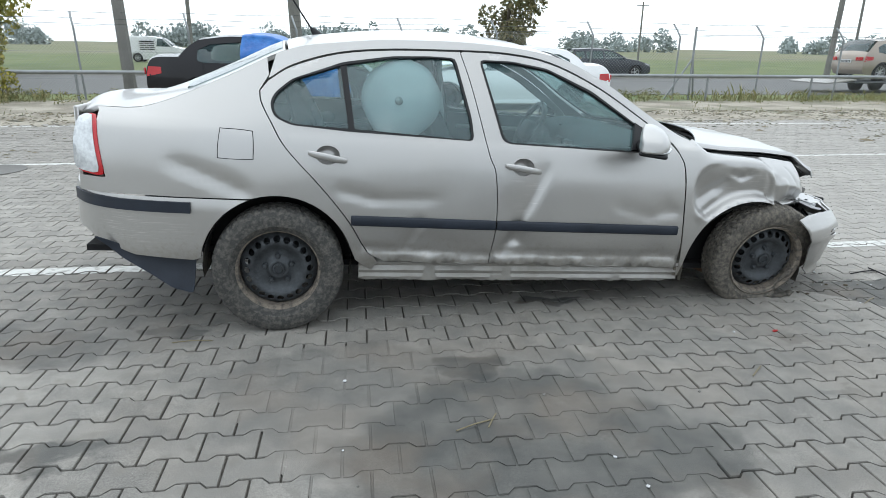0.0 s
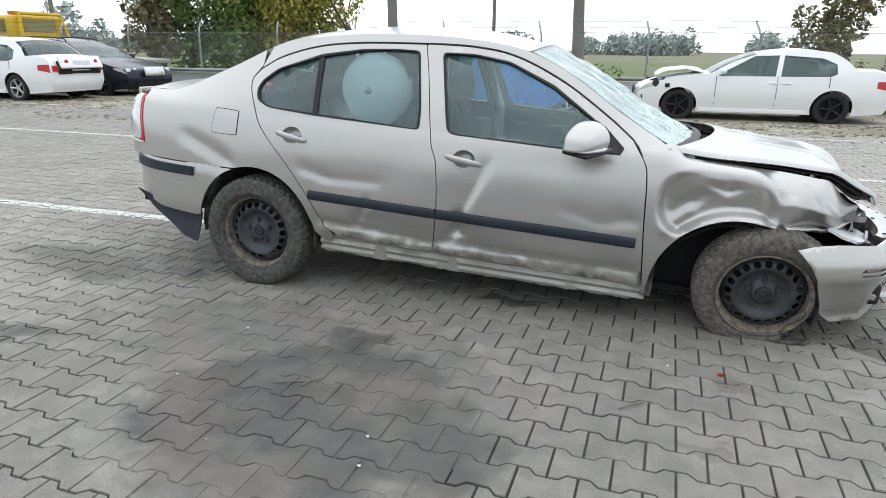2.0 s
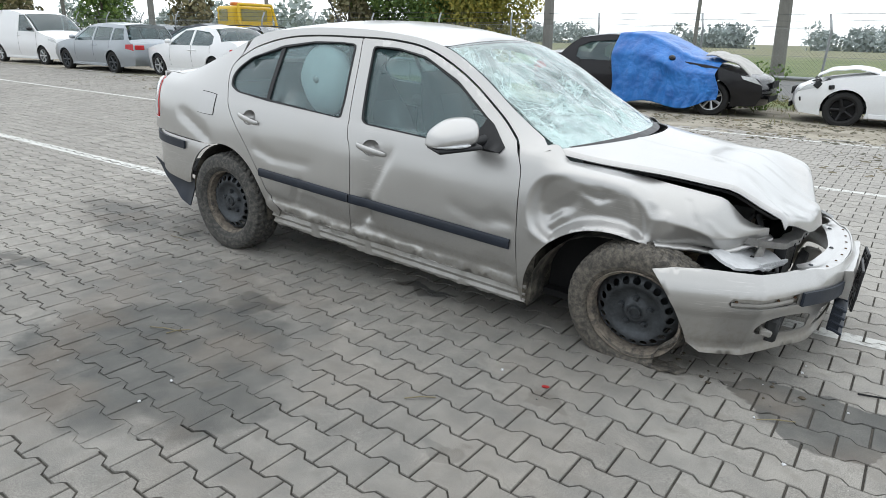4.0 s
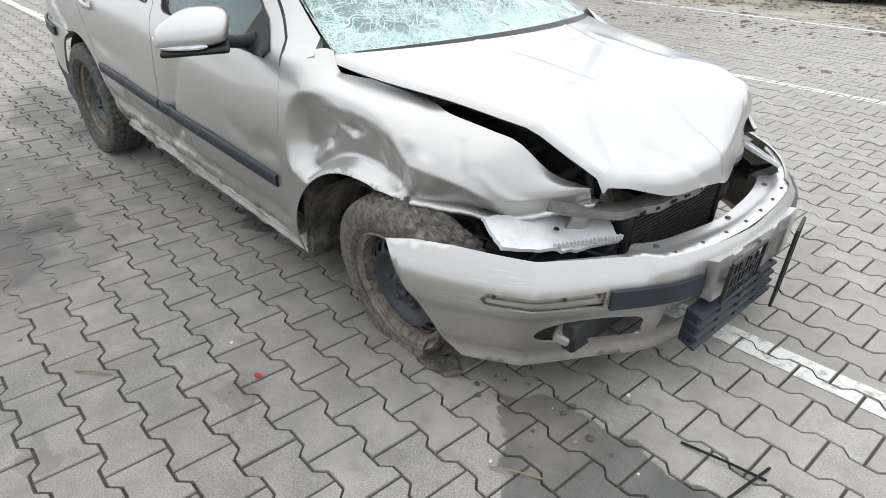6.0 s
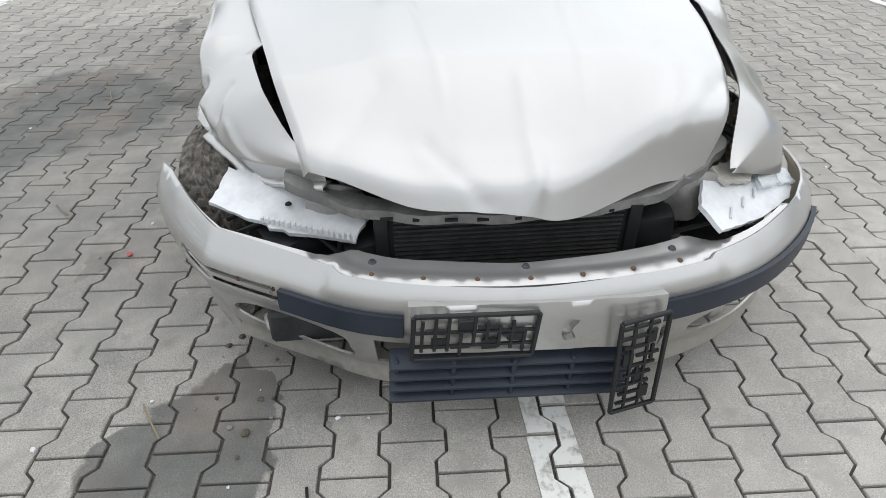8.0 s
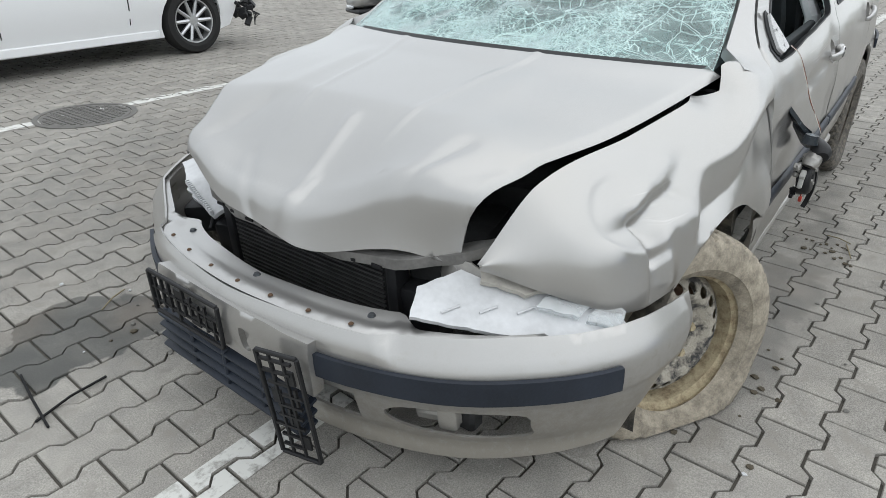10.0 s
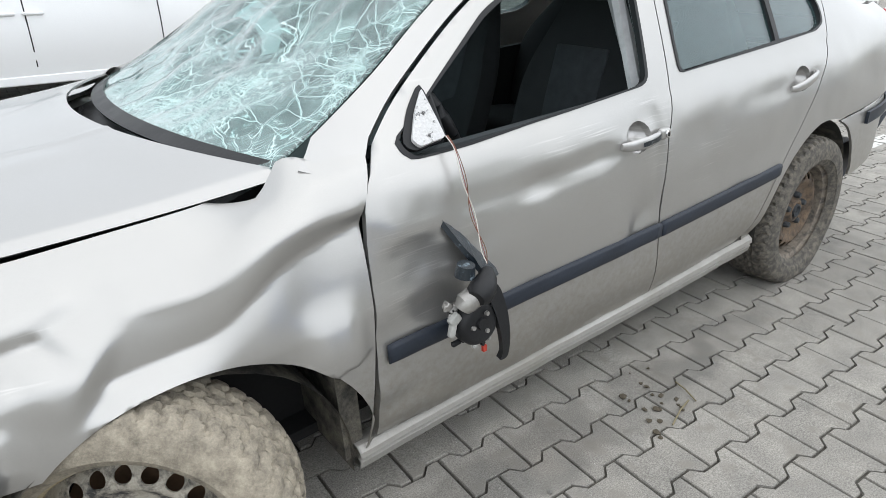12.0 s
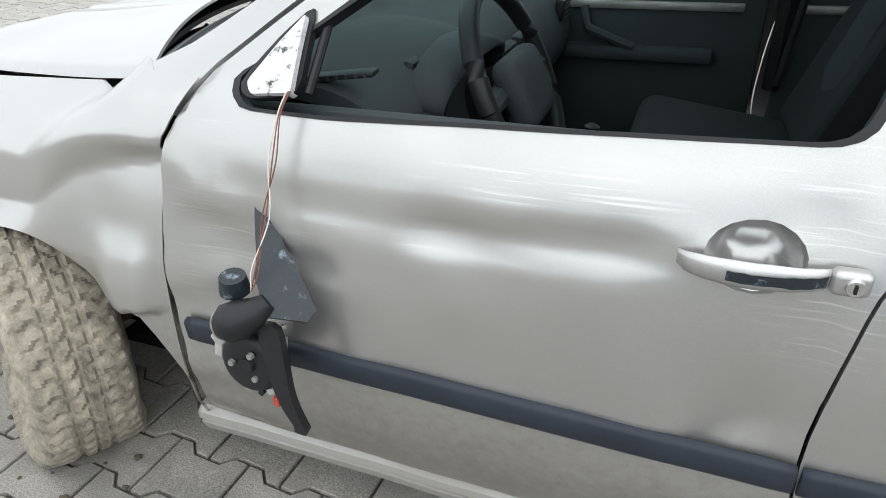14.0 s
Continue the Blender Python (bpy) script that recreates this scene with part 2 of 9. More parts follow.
def crazed_glass(name):
    """Shattered laminated glass: pale green cracks at several scales on a tinted pane."""
    m, nt, p = mat_new(name)
    out = nt.nodes["Material Output"]
    co = nt.nodes.new("ShaderNodeTexCoord")
    wob = nt.nodes.new("ShaderNodeTexNoise")
    wob.inputs["Scale"].default_value = 11.0
    wob.inputs["Detail"].default_value = 7
    nt.links.new(co.outputs["Object"], wob.inputs["Vector"])
    sub = node(nt, "ShaderNodeVectorMath", op="SUBTRACT")
    sub.inputs[1].default_value = (0.5, 0.5, 0.5)
    nt.links.new(wob.outputs["Color"], sub.inputs[0])
    sc = node(nt, "ShaderNodeVectorMath", op="SCALE")
    sc.inputs[3].default_value = 0.035
    nt.links.new(sub.outputs[0], sc.inputs[0])
    add = node(nt, "ShaderNodeVectorMath", op="ADD")
    nt.links.new(co.outputs["Object"], add.inputs[0])
    nt.links.new(sc.outputs[0], add.inputs[1])
    total = None
    sep = nt.nodes.new("ShaderNodeSeparateXYZ")
    nt.links.new(co.outputs["Object"], sep.inputs[0])
    low = node(nt, "ShaderNodeMapRange")
    low.inputs[1].default_value = 1.72
    low.inputs[2].default_value = 2.12
    nt.links.new(sep.outputs["X"], low.inputs[0])
    wide = node(nt, "ShaderNodeMath", op="ABSOLUTE")
    nt.links.new(sep.outputs["Y"], wide.inputs[0])
    rim = node(nt, "ShaderNodeMapRange")
    rim.inputs[1].default_value = 0.25
    rim.inputs[2].default_value = 0.66
    nt.links.new(wide.outputs[0], rim.inputs[0])
    most = node(nt, "ShaderNodeMath", op="MAXIMUM")
    nt.links.new(low.outputs[0], most.inputs[0])
    nt.links.new(rim.outputs[0], most.inputs[1])
    dens = node(nt, "ShaderNodeMath", op="MULTIPLY_ADD")
    nt.links.new(most.outputs[0], dens.inputs[0])
    dens.inputs[1].default_value = 0.31
    nt.links.new(noise_tex(nt, 4.5, 6, 0.7), dens.inputs[2])
    for scale, width, gain, lo, hi in ((4.5, 0.006, 0.95, 0.20, 0.30), (8.5, 0.011, 0.9, 0.46, 0.54), (17.0, 0.020, 0.85, 0.60, 0.68), (36.0, 0.045, 0.8, 0.68, 0.76), (75.0, 0.10, 0.85, 0.74, 0.82)):
        v = nt.nodes.new("ShaderNodeTexVoronoi")
        v.feature = "DISTANCE_TO_EDGE"
        v.inputs["Scale"].default_value = scale
        nt.links.new(add.outputs[0], v.inputs["Vector"])
        line = ramp(nt, v.outputs["Distance"], 0.0, width, (gain,) * 3, (0, 0, 0))
        mm = node(nt, "ShaderNodeMath", op="MULTIPLY")
        nt.links.new(line, mm.inputs[0])
        nt.links.new(ramp(nt, dens.outputs[0], lo, hi), mm.inputs[1])
        line = mm.outputs[0]
        if total is None:
            total = line
        else:
            mx = node(nt, "ShaderNodeMath", op="MAXIMUM")
            nt.links.new(total, mx.inputs[0])
            nt.links.new(line, mx.inputs[1])
            total = mx.outputs[0]
    frost = ramp(nt, dens.outputs[0], 0.50, 0.95, (0.03, 0.03, 0.03), (0.22, 0.22, 0.22))
    mx = node(nt, "ShaderNodeMath", op="MAXIMUM")
    nt.links.new(total, mx.inputs[0])
    nt.links.new(frost, mx.inputs[1])
    tr = nt.nodes.new("ShaderNodeBsdfTransparent")
    tr.inputs[0].default_value = (0.80, 0.93, 0.92, 1)
    p.inputs["Base Color"].default_value = (0.55, 0.73, 0.71, 1)
    p.inputs["Roughness"].default_value = 0.25
    m1 = nt.nodes.new("ShaderNodeMixShader")
    nt.links.new(mx.outputs[0], m1.inputs[0])
    nt.links.new(tr.outputs[0], m1.inputs[1])
    nt.links.new(p.outputs[0], m1.inputs[2])
    gl = nt.nodes.new("ShaderNodeBsdfGlossy")
    gl.inputs["Roughness"].default_value = 0.06
    cell = nt.nodes.new("ShaderNodeTexVoronoi")
    cell.inputs["Scale"].default_value = 8.5
    nt.links.new(add.outputs[0], cell.inputs["Vector"])
    bump(nt, gl, cell.outputs["Distance"], 0.35, 0.02)
    fr = edge_gloss(nt)
    m2 = nt.nodes.new("ShaderNodeMixShader")
    nt.links.new(fr, m2.inputs[0])
    nt.links.new(m1.outputs[0], m2.inputs[1])
    nt.links.new(gl.outputs[0], m2.inputs[2])
    nt.links.new(m2.outputs[0], out.inputs[0])
    return m


DARK_PATCHES = [  # x, y, half-length, half-width, strength
    (0.83, -1.37, 0.25, 0.17, 0.92), (0.90, -1.95, 0.74, 0.70, 0.80), (0.62, -2.08, 0.50, 0.44, 0.84), (1.28, -2.05, 0.48, 0.38, 0.80), (0.25, -1.35, 0.60, 0.36, 0.54), (0.7, -1.6, 1.1, 0.62, 0.52),
    (0.95, -2.25, 0.22, 0.10, 0.80), (0.42, -1.95, 0.16, 0.14, 0.76), (1.28, -1.90, 0.09, 0.05, 0.85), (1.9, -1.75, 0.9, 0.8, 0.36), (1.3, -1.8, 2.4, 1.5, 0.30),
    (3.38, -0.80, 0.33, 0.20, 0.93), (3.14, -0.72, 0.16, 0.11, 0.93), (-1.05, -0.93, 0.36, 0.20, 0.66), (-1.45, -0.76, 0.45, 0.16, 0.60), (-1.0, -0.8, 0.9, 0.34, 0.40),
    (-0.50, -0.83, 0.17, 0.08, 0.72), (1.39, -0.71, 0.20, 0.07, 0.86), (-0.75, -1.79, 0.30, 0.07, 0.75), (2.28, -1.79, 0.13, 0.08, 0.62), (2.43, -1.33, 0.10, 0.05, 0.6),
    # the last three are soft patches under the car and beside it
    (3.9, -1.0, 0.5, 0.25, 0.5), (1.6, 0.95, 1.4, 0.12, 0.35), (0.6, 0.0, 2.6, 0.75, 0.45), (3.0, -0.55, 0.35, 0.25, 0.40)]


def patch_mask(nt):
    """Dark patches on the paving, oil and water stains among them: soft blots with ragged rims."""
    geo = nt.nodes.new("ShaderNodeNewGeometry")
    wob = nt.nodes.new("ShaderNodeTexNoise")
    wob.inputs["Scale"].default_value = 4.0
    wob.inputs["Detail"].default_value = 5
    nt.links.new(geo.outputs["Position"], wob.inputs["Vector"])
    sub = node(nt, "ShaderNodeVectorMath", op="SUBTRACT")
    sub.inputs[1].default_value = (0.5, 0.5, 0.5)
    nt.links.new(wob.outputs["Color"], sub.inputs[0])
    sc = node(nt, "ShaderNodeVectorMath", op="SCALE")
    sc.inputs[3].default_value = 0.45
    nt.links.new(sub.outputs[0], sc.inputs[0])
    pos = node(nt, "ShaderNodeVectorMath", op="ADD")
    nt.links.new(geo.outputs["Position"], pos.inputs[0])
    nt.links.new(sc.outputs[0], pos.inputs[1])
    total = None
    for x, y, a, b, k in DARK_PATCHES:
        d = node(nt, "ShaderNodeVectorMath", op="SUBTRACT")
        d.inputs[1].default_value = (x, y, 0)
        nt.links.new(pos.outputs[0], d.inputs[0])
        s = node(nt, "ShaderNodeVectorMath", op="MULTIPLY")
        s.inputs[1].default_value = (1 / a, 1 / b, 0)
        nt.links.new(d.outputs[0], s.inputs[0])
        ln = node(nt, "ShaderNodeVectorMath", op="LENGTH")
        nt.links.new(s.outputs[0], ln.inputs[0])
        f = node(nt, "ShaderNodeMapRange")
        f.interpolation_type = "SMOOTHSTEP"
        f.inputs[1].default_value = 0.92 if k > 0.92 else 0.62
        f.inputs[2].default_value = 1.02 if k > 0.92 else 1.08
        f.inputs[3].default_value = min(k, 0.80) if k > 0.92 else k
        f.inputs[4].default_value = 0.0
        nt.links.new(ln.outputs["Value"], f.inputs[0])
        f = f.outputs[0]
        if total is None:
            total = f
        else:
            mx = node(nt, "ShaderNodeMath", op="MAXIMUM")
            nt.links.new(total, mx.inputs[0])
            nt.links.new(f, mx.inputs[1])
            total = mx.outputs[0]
    return total


def concrete_paver(name, single):
    """Grey concrete paver: each one a little different, sandy grain, oil stains and other dark patches."""
    m, nt, p = mat_new(name)
    if single:
        rnd = nt.nodes.new("ShaderNodeObjectInfo").outputs["Random"]
    else:
        rnd = nt.nodes.new("ShaderNodeNewGeometry").outputs["Random Per Island"]
    tone = ramp(nt, rnd, 0, 1, (0.245, 0.234, 0.216), (0.332, 0.318, 0.294))
    geo = nt.nodes.new("ShaderNodeNewGeometry")

    def wn(scale, detail):
        n = nt.nodes.new("ShaderNodeTexNoise")
        n.inputs["Scale"].default_value = scale
        n.inputs["Detail"].default_value = detail
        nt.links.new(geo.outputs["Position"], n.inputs["Vector"])
        return n.outputs["Fac"]
    big = ramp(nt, wn(0.9, 6), 0.3, 0.7, (0.80, 0.79, 0.77), (1.12, 1.12, 1.10))
    c = mix(nt, 1.0, tone, big, "MULTIPLY")
    grain = wn(260, 3)
    c = mix(nt, 0.42, c, ramp(nt, grain, 0.34, 0.66, (0.085, 0.081, 0.074), (0.46, 0.443, 0.41)), "MIX")
    c = mix(nt, 1.0, c, ramp(nt, wn(9, 6), 0.30, 0.70, (0.80, 0.80, 0.80), (1.12, 1.11, 1.09)), "MULTIPLY")
    c = mix(nt, ramp(nt, wn(120, 2), 0.70, 0.76), c, (0.46, 0.45, 0.42))
    c = mix(nt, ramp(nt, wn(14, 5), 0.55, 0.72), c, (0.23, 0.215, 0.19))
    # the paving before the bays is paler, growing with x and y
    sep = nt.nodes.new("ShaderNodeSeparateXYZ")
    nt.links.new(geo.outputs["Position"], sep.inputs[0])
    far = node(nt, "ShaderNodeMath", op="MULTIPLY_ADD")
    nt.links.new(sep.outputs["Y"], far.inputs[0])
    far.inputs[1].default_value = 0.55
    nt.links.new(sep.outputs["X"], far.inputs[2])
    drift = node(nt, "ShaderNodeMath", op="ADD")
    nt.links.new(far.outputs[0], drift.inputs[0])
    nt.links.new(wn(1.3, 6), drift.inputs[1])
    pale_mix = node(nt, "ShaderNodeMapRange")
    pale_mix.inputs[1].default_value = 3.2
    pale_mix.inputs[2].default_value = 4.6
    pale_mix.inputs[3].default_value = 0.0
    pale_mix.inputs[4].default_value = 0.22
    nt.links.new(drift.outputs[0], pale_mix.inputs[0])
    c = mix(nt, pale_mix.outputs[0], c, (0.52, 0.50, 0.465))
    st = patch_mask(nt)
    patchy = node(nt, "ShaderNodeMath", op="MULTIPLY")
    nt.links.new(st, patchy.inputs[0])
    nt.links.new(ramp(nt, wn(5.5, 6), 0.34, 0.58, (0.80,) * 3, (1, 1, 1)), patchy.inputs[1])
    st = patchy.outputs[0]
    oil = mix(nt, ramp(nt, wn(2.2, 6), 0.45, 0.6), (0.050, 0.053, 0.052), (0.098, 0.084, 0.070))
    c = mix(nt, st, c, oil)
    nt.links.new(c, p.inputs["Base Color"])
    nt.links.new(ramp(nt, st, 0, 1, (0.90,) * 3, (0.70,) * 3), p.inputs["Roughness"])
    nt.links.new(ramp(nt, st, 0, 1, (0.50,) * 3, (0.22,) * 3), p.inputs["Specular IOR Level"])
    bump(nt, p, grain, 0.5, 0.003)
    return m


PAINT = car_paint("silver_beige_paint", (0.430, 0.425, 0.416), 0.74, 0.30, 0.12, scratch=0.45, relief=0.05)
PAINT_WORN = car_paint("scuffed_silver_paint", (0.430, 0.424, 0.412), 0.74, 0.30, 0.14, scratch=0.6, mud=True, relief=0.05)
SILL_DIRT = car_paint("muddy_silver_paint", (0.36, 0.35, 0.33), 0.4, 0.5, 0.9, (0.27, 0.25, 0.205), scratch=0.8)
SILL_DUST = car_paint("dusty_silver_paint", (0.36, 0.35, 0.33), 0.4, 0.5, 0.95, (0.27, 0.25, 0.21), scratch=0.5)
BLACK_TRIM = plain("black_plastic", (0.014, 0.0145, 0.016), 0.45, 0, 0.4, 9, 120, 0.12)
BLUE_TRIM = plain("dark_blue_grey_plastic", (0.022, 0.028, 0.040), 0.48, 0, 0.35, 8, 150, 0.1)
DARK = plain("dark_void", (0.012, 0.012, 0.013), 0.8, 0, 0.5, 10, 80, 0.2)
ENGINE = plain("engine_bay_grime", (0.035, 0.036, 0.037), 0.6, 0.1, 0.6, 14, 60, 0.4)
RUBBER = mottled("dusty_rubber", (0.045, 0.045, 0.043), (0.15, 0.14, 0.122), 45, 0.44, 0.72, relief=0.0025)
RUBBER_DUST = mottled("brown_dusty_rubber", (0.062, 0.058, 0.052), (0.19, 0.17, 0.14), 45, 0.40, 0.68, relief=0.0025)
RUBBER_BLACK = plain("black_rubber", (0.022, 0.022, 0.022), 0.8, 0, 0.4, 12, 120, 0.2)
RUBBER_MUD = mottled("muddy_rubber", (0.15, 0.133, 0.107), (0.40, 0.355, 0.28), 26, 0.32, 0.66, relief=0.0025)
STEEL_DARK = plain("dusty_black_steel", (0.072, 0.079, 0.086), 0.5, 0.4, 0.6, 14, 80, 0.25)
STEEL_MUD = mottled("muddy_steel", (0.05, 0.05, 0.05), (0.42, 0.39, 0.33), 26, 0.40, 0.56)
RIM_RUST = mottled("rusty_dusty_steel", (0.045, 0.038, 0.033), (0.17, 0.12, 0.08), 20, 0.36, 0.60)
RIM_MUD = mottled("mud_caked_steel", (0.20, 0.15, 0.09), (0.45, 0.38, 0.25), 30, 0.32, 0.55)
RIM_EDGE = mottled("mud_rimmed_steel", (0.07, 0.065, 0.06), (0.24, 0.205, 0.165), 34, 0.36, 0.58, relief=0.003)
RUST = plain("rusty_steel", (0.13, 0.08, 0.05), 0.85, 0.2, 0.5, 14, 70, 0.4)
BARE_METAL = plain("bare_grey_metal", (0.42, 0.41, 0.39), 0.45, 0.7, 0.35, 12, 90, 0.2)
WHITE_PLASTIC = plain("white_plastic", (0.58, 0.59, 0.60), 0.4, 0, 0.25, 10, 60, 0.06)
SLOT_DUST = plain("dusty_pale_plastic", (0.42, 0.40, 0.36), 0.7, 0, 0.3, 14, 90, 0.2)
CHROME = plain("worn_chrome", (0.7, 0.7, 0.7), 0.2, 1.0, 0.2, 20, 60, 0.03)
SEAT = plain("charcoal_seat_cloth", (0.026, 0.027, 0.029), 0.95, 0, 0.35, 20, 300, 0.4)
DASH = plain("grey_dashboard_plastic", (0.040, 0.046, 0.049), 0.72, 0, 0.2, 6, 400, 0.3)
AIRBAG = plain("white_airbag_cloth", (0.66, 0.68, 0.68), 0.85, 0, 0.2, 6, 220, 0.3)
RED_LAMP = plain("red_lamp_plastic", (0.45, 0.015, 0.02), 0.15, 0, 0.2, 12, 60, 0.02, 0.5)
CLEAR_LAMP = plain("clear_lamp_plastic", (0.62, 0.64, 0.65), 0.12, 0.3, 0.3, 30, 60, 0.1, 0.6)
GLASS = glass_tint("tinted_window_glass", (0.80, 0.89, 0.895), 0.02, 0.09)
GLASS_DARK = glass_tint("dark_car_glass", (0.60, 0.67, 0.68), 0.03, 0.14)
CRAZED = crazed_glass("crazed_windscreen_glass")

# ---------------------------------------------------------------- mesh tools


def spline(points, n=8, closed=False):
    """A smooth line through the points (Catmull-Rom)."""
    pts = [Vector(p) for p in points]
    out = []
    k = len(pts)
    for i in range(k if closed else k - 1):
        p1, p2 = pts[i], pts[(i + 1) % k]
        p0 = pts[i - 1] if (closed or i > 0) else p1 * 2 - p2
        p3 = pts[(i + 2) % k] if (closed or i + 2 < k) else p2 * 2 - p1
        for j in range(n):
            t = j / n
            out.append(0.5 * ((2 * p1) + (p2 - p0) * t + (2 * p0 - 5 * p1 + 4 * p2 - p3) * t * t + (3 * p1 - p0 - 3 * p2 + p3) * t ** 3))
    if not closed:
        out.append(pts[-1].copy())
    return [tuple(p) for p in out]


def lerp_list(x, table):
    """Smoothed value of a table of (x, value) at x."""
    if x <= table[0][0]:
        return table[0][1]
    for i in range(len(table) - 1):
        x0, v0 = table[i]
        x1, v1 = table[i + 1]
        if x <= x1:
            t = (x - x0) / (x1 - x0)
            vm = table[i - 1] if i > 0 else (2 * x0 - x1, v0)
            vp = table[i + 2] if i + 2 < len(table) else (2 * x1 - x0, v1)
            m0 = (v1 - vm[1]) / (x1 - vm[0]) * (x1 - x0)
            m1 = (vp[1] - v0) / (vp[0] - x0) * (x1 - x0)
            return (2 * t ** 3 - 3 * t * t + 1) * v0 + (t ** 3 - 2 * t * t + t) * m0 + (3 * t * t - 2 * t ** 3) * v1 + (t ** 3 - t * t) * m1
    return table[-1][1]


def smooth(a, b, x):
    t = min(1, max(0, (x - a) / (b - a)))
    return t * t * (3 - 2 * t)


def resample(poly, step, closed=True):
    out = []
    k = len(poly)
    for i in range(k if closed else k - 1):
        a, b = poly[i], poly[(i + 1) % k]
        n = max(1, int(round(math.hypot(b[0] - a[0], b[1] - a[1]) / step)))
        for j in range(n):
            t = j / n
            out.append((a[0] + (b[0] - a[0]) * t, a[1] + (b[1] - a[1]) * t))
    if not closed:
        out.append(poly[-1])
    return out


def inside(px, py, poly):
    q = np.array(poly)
    x0, y0 = q[:, 0], q[:, 1]
    x1, y1 = np.roll(x0, -1), np.roll(y0, -1)
    hit = np.zeros(len(px), bool)
    for a, b, c, d in zip(x0, y0, x1, y1):
        if b == d:
            continue
        cross = ((b > py) != (d > py)) & (px < (c - a) * (py - b) / (d - b) + a)
        hit ^= cross
    return hit


def link_mesh(name, verts, faces, material, parent=None, label="", flat=False, at=None):
    me = bpy.data.meshes.new(name)
    me.from_pydata([tuple(v) for v in verts], [], faces)
    me.update()
    if not flat:
        me.shade_smooth()
    if material is not None:
        me.materials.append(material)
    ob = new(name, me)
    if parent is not None:
        ob.parent = parent
    if at is not None:
        ob.matrix_basis = at
    if label:
        ob["label"] = label
    return ob


def part(name, bm, material, parent, label="", flat=False, at=None):
    me = bpy.data.meshes.new(name)
    bm.normal_update()
    bm.to_mesh(me)
    bm.free()
    if not flat:
        me.shade_smooth()
        me.set_sharp_from_angle(angle=radians(38))
    me.materials.append(material)
    ob = new(name, me)
    if parent is not None:
        ob.parent = parent
    if at is not None:
        ob.matrix_basis = at
    if label:
        ob["label"] = label
    return ob


def sheet(name, outline, fn, material, parent, holes=(), step=0.03, thick=0.006, label="", edge=None):
    """A pressed panel: the flat outline with holes, laid onto the surface fn(u, v), with thickness. Normals by the turn of fn."""
    edge = edge or step
    rim = resample(outline, edge)
    loops = [rim] + [resample(h, edge) for h in holes]
    us = [p[0] for p in rim]
    vs = [p[1] for p in rim]
    gx, gy = np.meshgrid(np.arange(min(us) + step / 2, max(us), step), np.arange(min(vs) + step / 2, max(vs), step))
    gx[1::2] += step / 2
    px, py = gx.ravel(), gy.ravel()
    keep = inside(px, py, rim)
    for h in loops[1:]:
        keep &= ~inside(px, py, h)
    allb = np.array([p for lo in loops for p in lo])
    px, py = px[keep], py[keep]
    if len(px):
        d = np.min((px[:, None] - allb[None, :, 0]) ** 2 + (py[:, None] - allb[None, :, 1]) ** 2, axis=1)
        px, py = px[d > (0.55 * step) ** 2], py[d > (0.55 * step) ** 2]
    pts = [Vector(p) for lo in loops for p in lo] + [Vector((a, b)) for a, b in zip(px, py)]
    edges = []
    base = 0
    for lo in loops:
        edges += [(base + i, base + (i + 1) % len(lo)) for i in range(len(lo))]
        base += len(lo)
    from_cdt = geometry.delaunay_2d_cdt(pts, edges, [], 0, 1e-5)
    v2, tri = from_cdt[0], from_cdt[2]
    tri = [f for f in tri if len(f) == 3]
    cx = np.array([(v2[f[0]].x + v2[f[1]].x + v2[f[2]].x) / 3 for f in tri])
    cy = np.array([(v2[f[0]].y + v2[f[1]].y + v2[f[2]].y) / 3 for f in tri])
    ok = inside(cx, cy, loops[0])
    for h in loops[1:]:
        ok &= ~inside(cx, cy, h)
    tri = [tuple(f) for f, k in zip(tri, ok) if k]
    top = np.array([fn(p.x, p.y) for p in v2])
    f = np.array(tri)
    fnrm = np.cross(top[f[:, 1]] - top[f[:, 0]], top[f[:, 2]] - top[f[:, 0]])
    vn = np.zeros_like(top)
    for k in range(3):
        np.add.at(vn, f[:, k], fnrm)
    ln = np.linalg.norm(vn, axis=1)
    ln[ln == 0] = 1
    vn /= ln[:, None]
    n = len(top)
    low = top - vn * thick
    count = {}
    for a, b, c in tri:
        for e in ((a, b), (b, c), (c, a)):
            count[e] = 1
    rims = [(a + 0, b + 0, b + n, a + n) for a, b in count if (b, a) not in count]
    faces = tri + [(c + n, b + n, a + n) for a, b, c in tri] + [(b, a, a2, b2) for a, b, b2, a2 in rims]
    ob = link_mesh(name, np.vstack([top, low]), faces, material, parent, label)
    ob.data.set_sharp_from_angle(angle=radians(78))
    return ob


def box_bm(sx, sy, sz, bevel=0.0, seg=2, at=None):
    bm = bmesh.new()
    bmesh.ops.create_cube(bm, size=1, matrix=Matrix.Diagonal((sx, sy, sz, 1)))
    if bevel:
        bmesh.ops.bevel(bm, geom=bm.edges[:], offset=bevel, segments=seg, affect="EDGES", profile=0.5)
    if at is not None:
        bmesh.ops.transform(bm, matrix=at, verts=bm.verts)
    return bm


def add_bm(bm, other):
    me = bpy.data.meshes.new("tmp")
    other.to_mesh(me)
    other.free()
    bm.from_mesh(me)
    bpy.data.meshes.remove(me)
    return bm


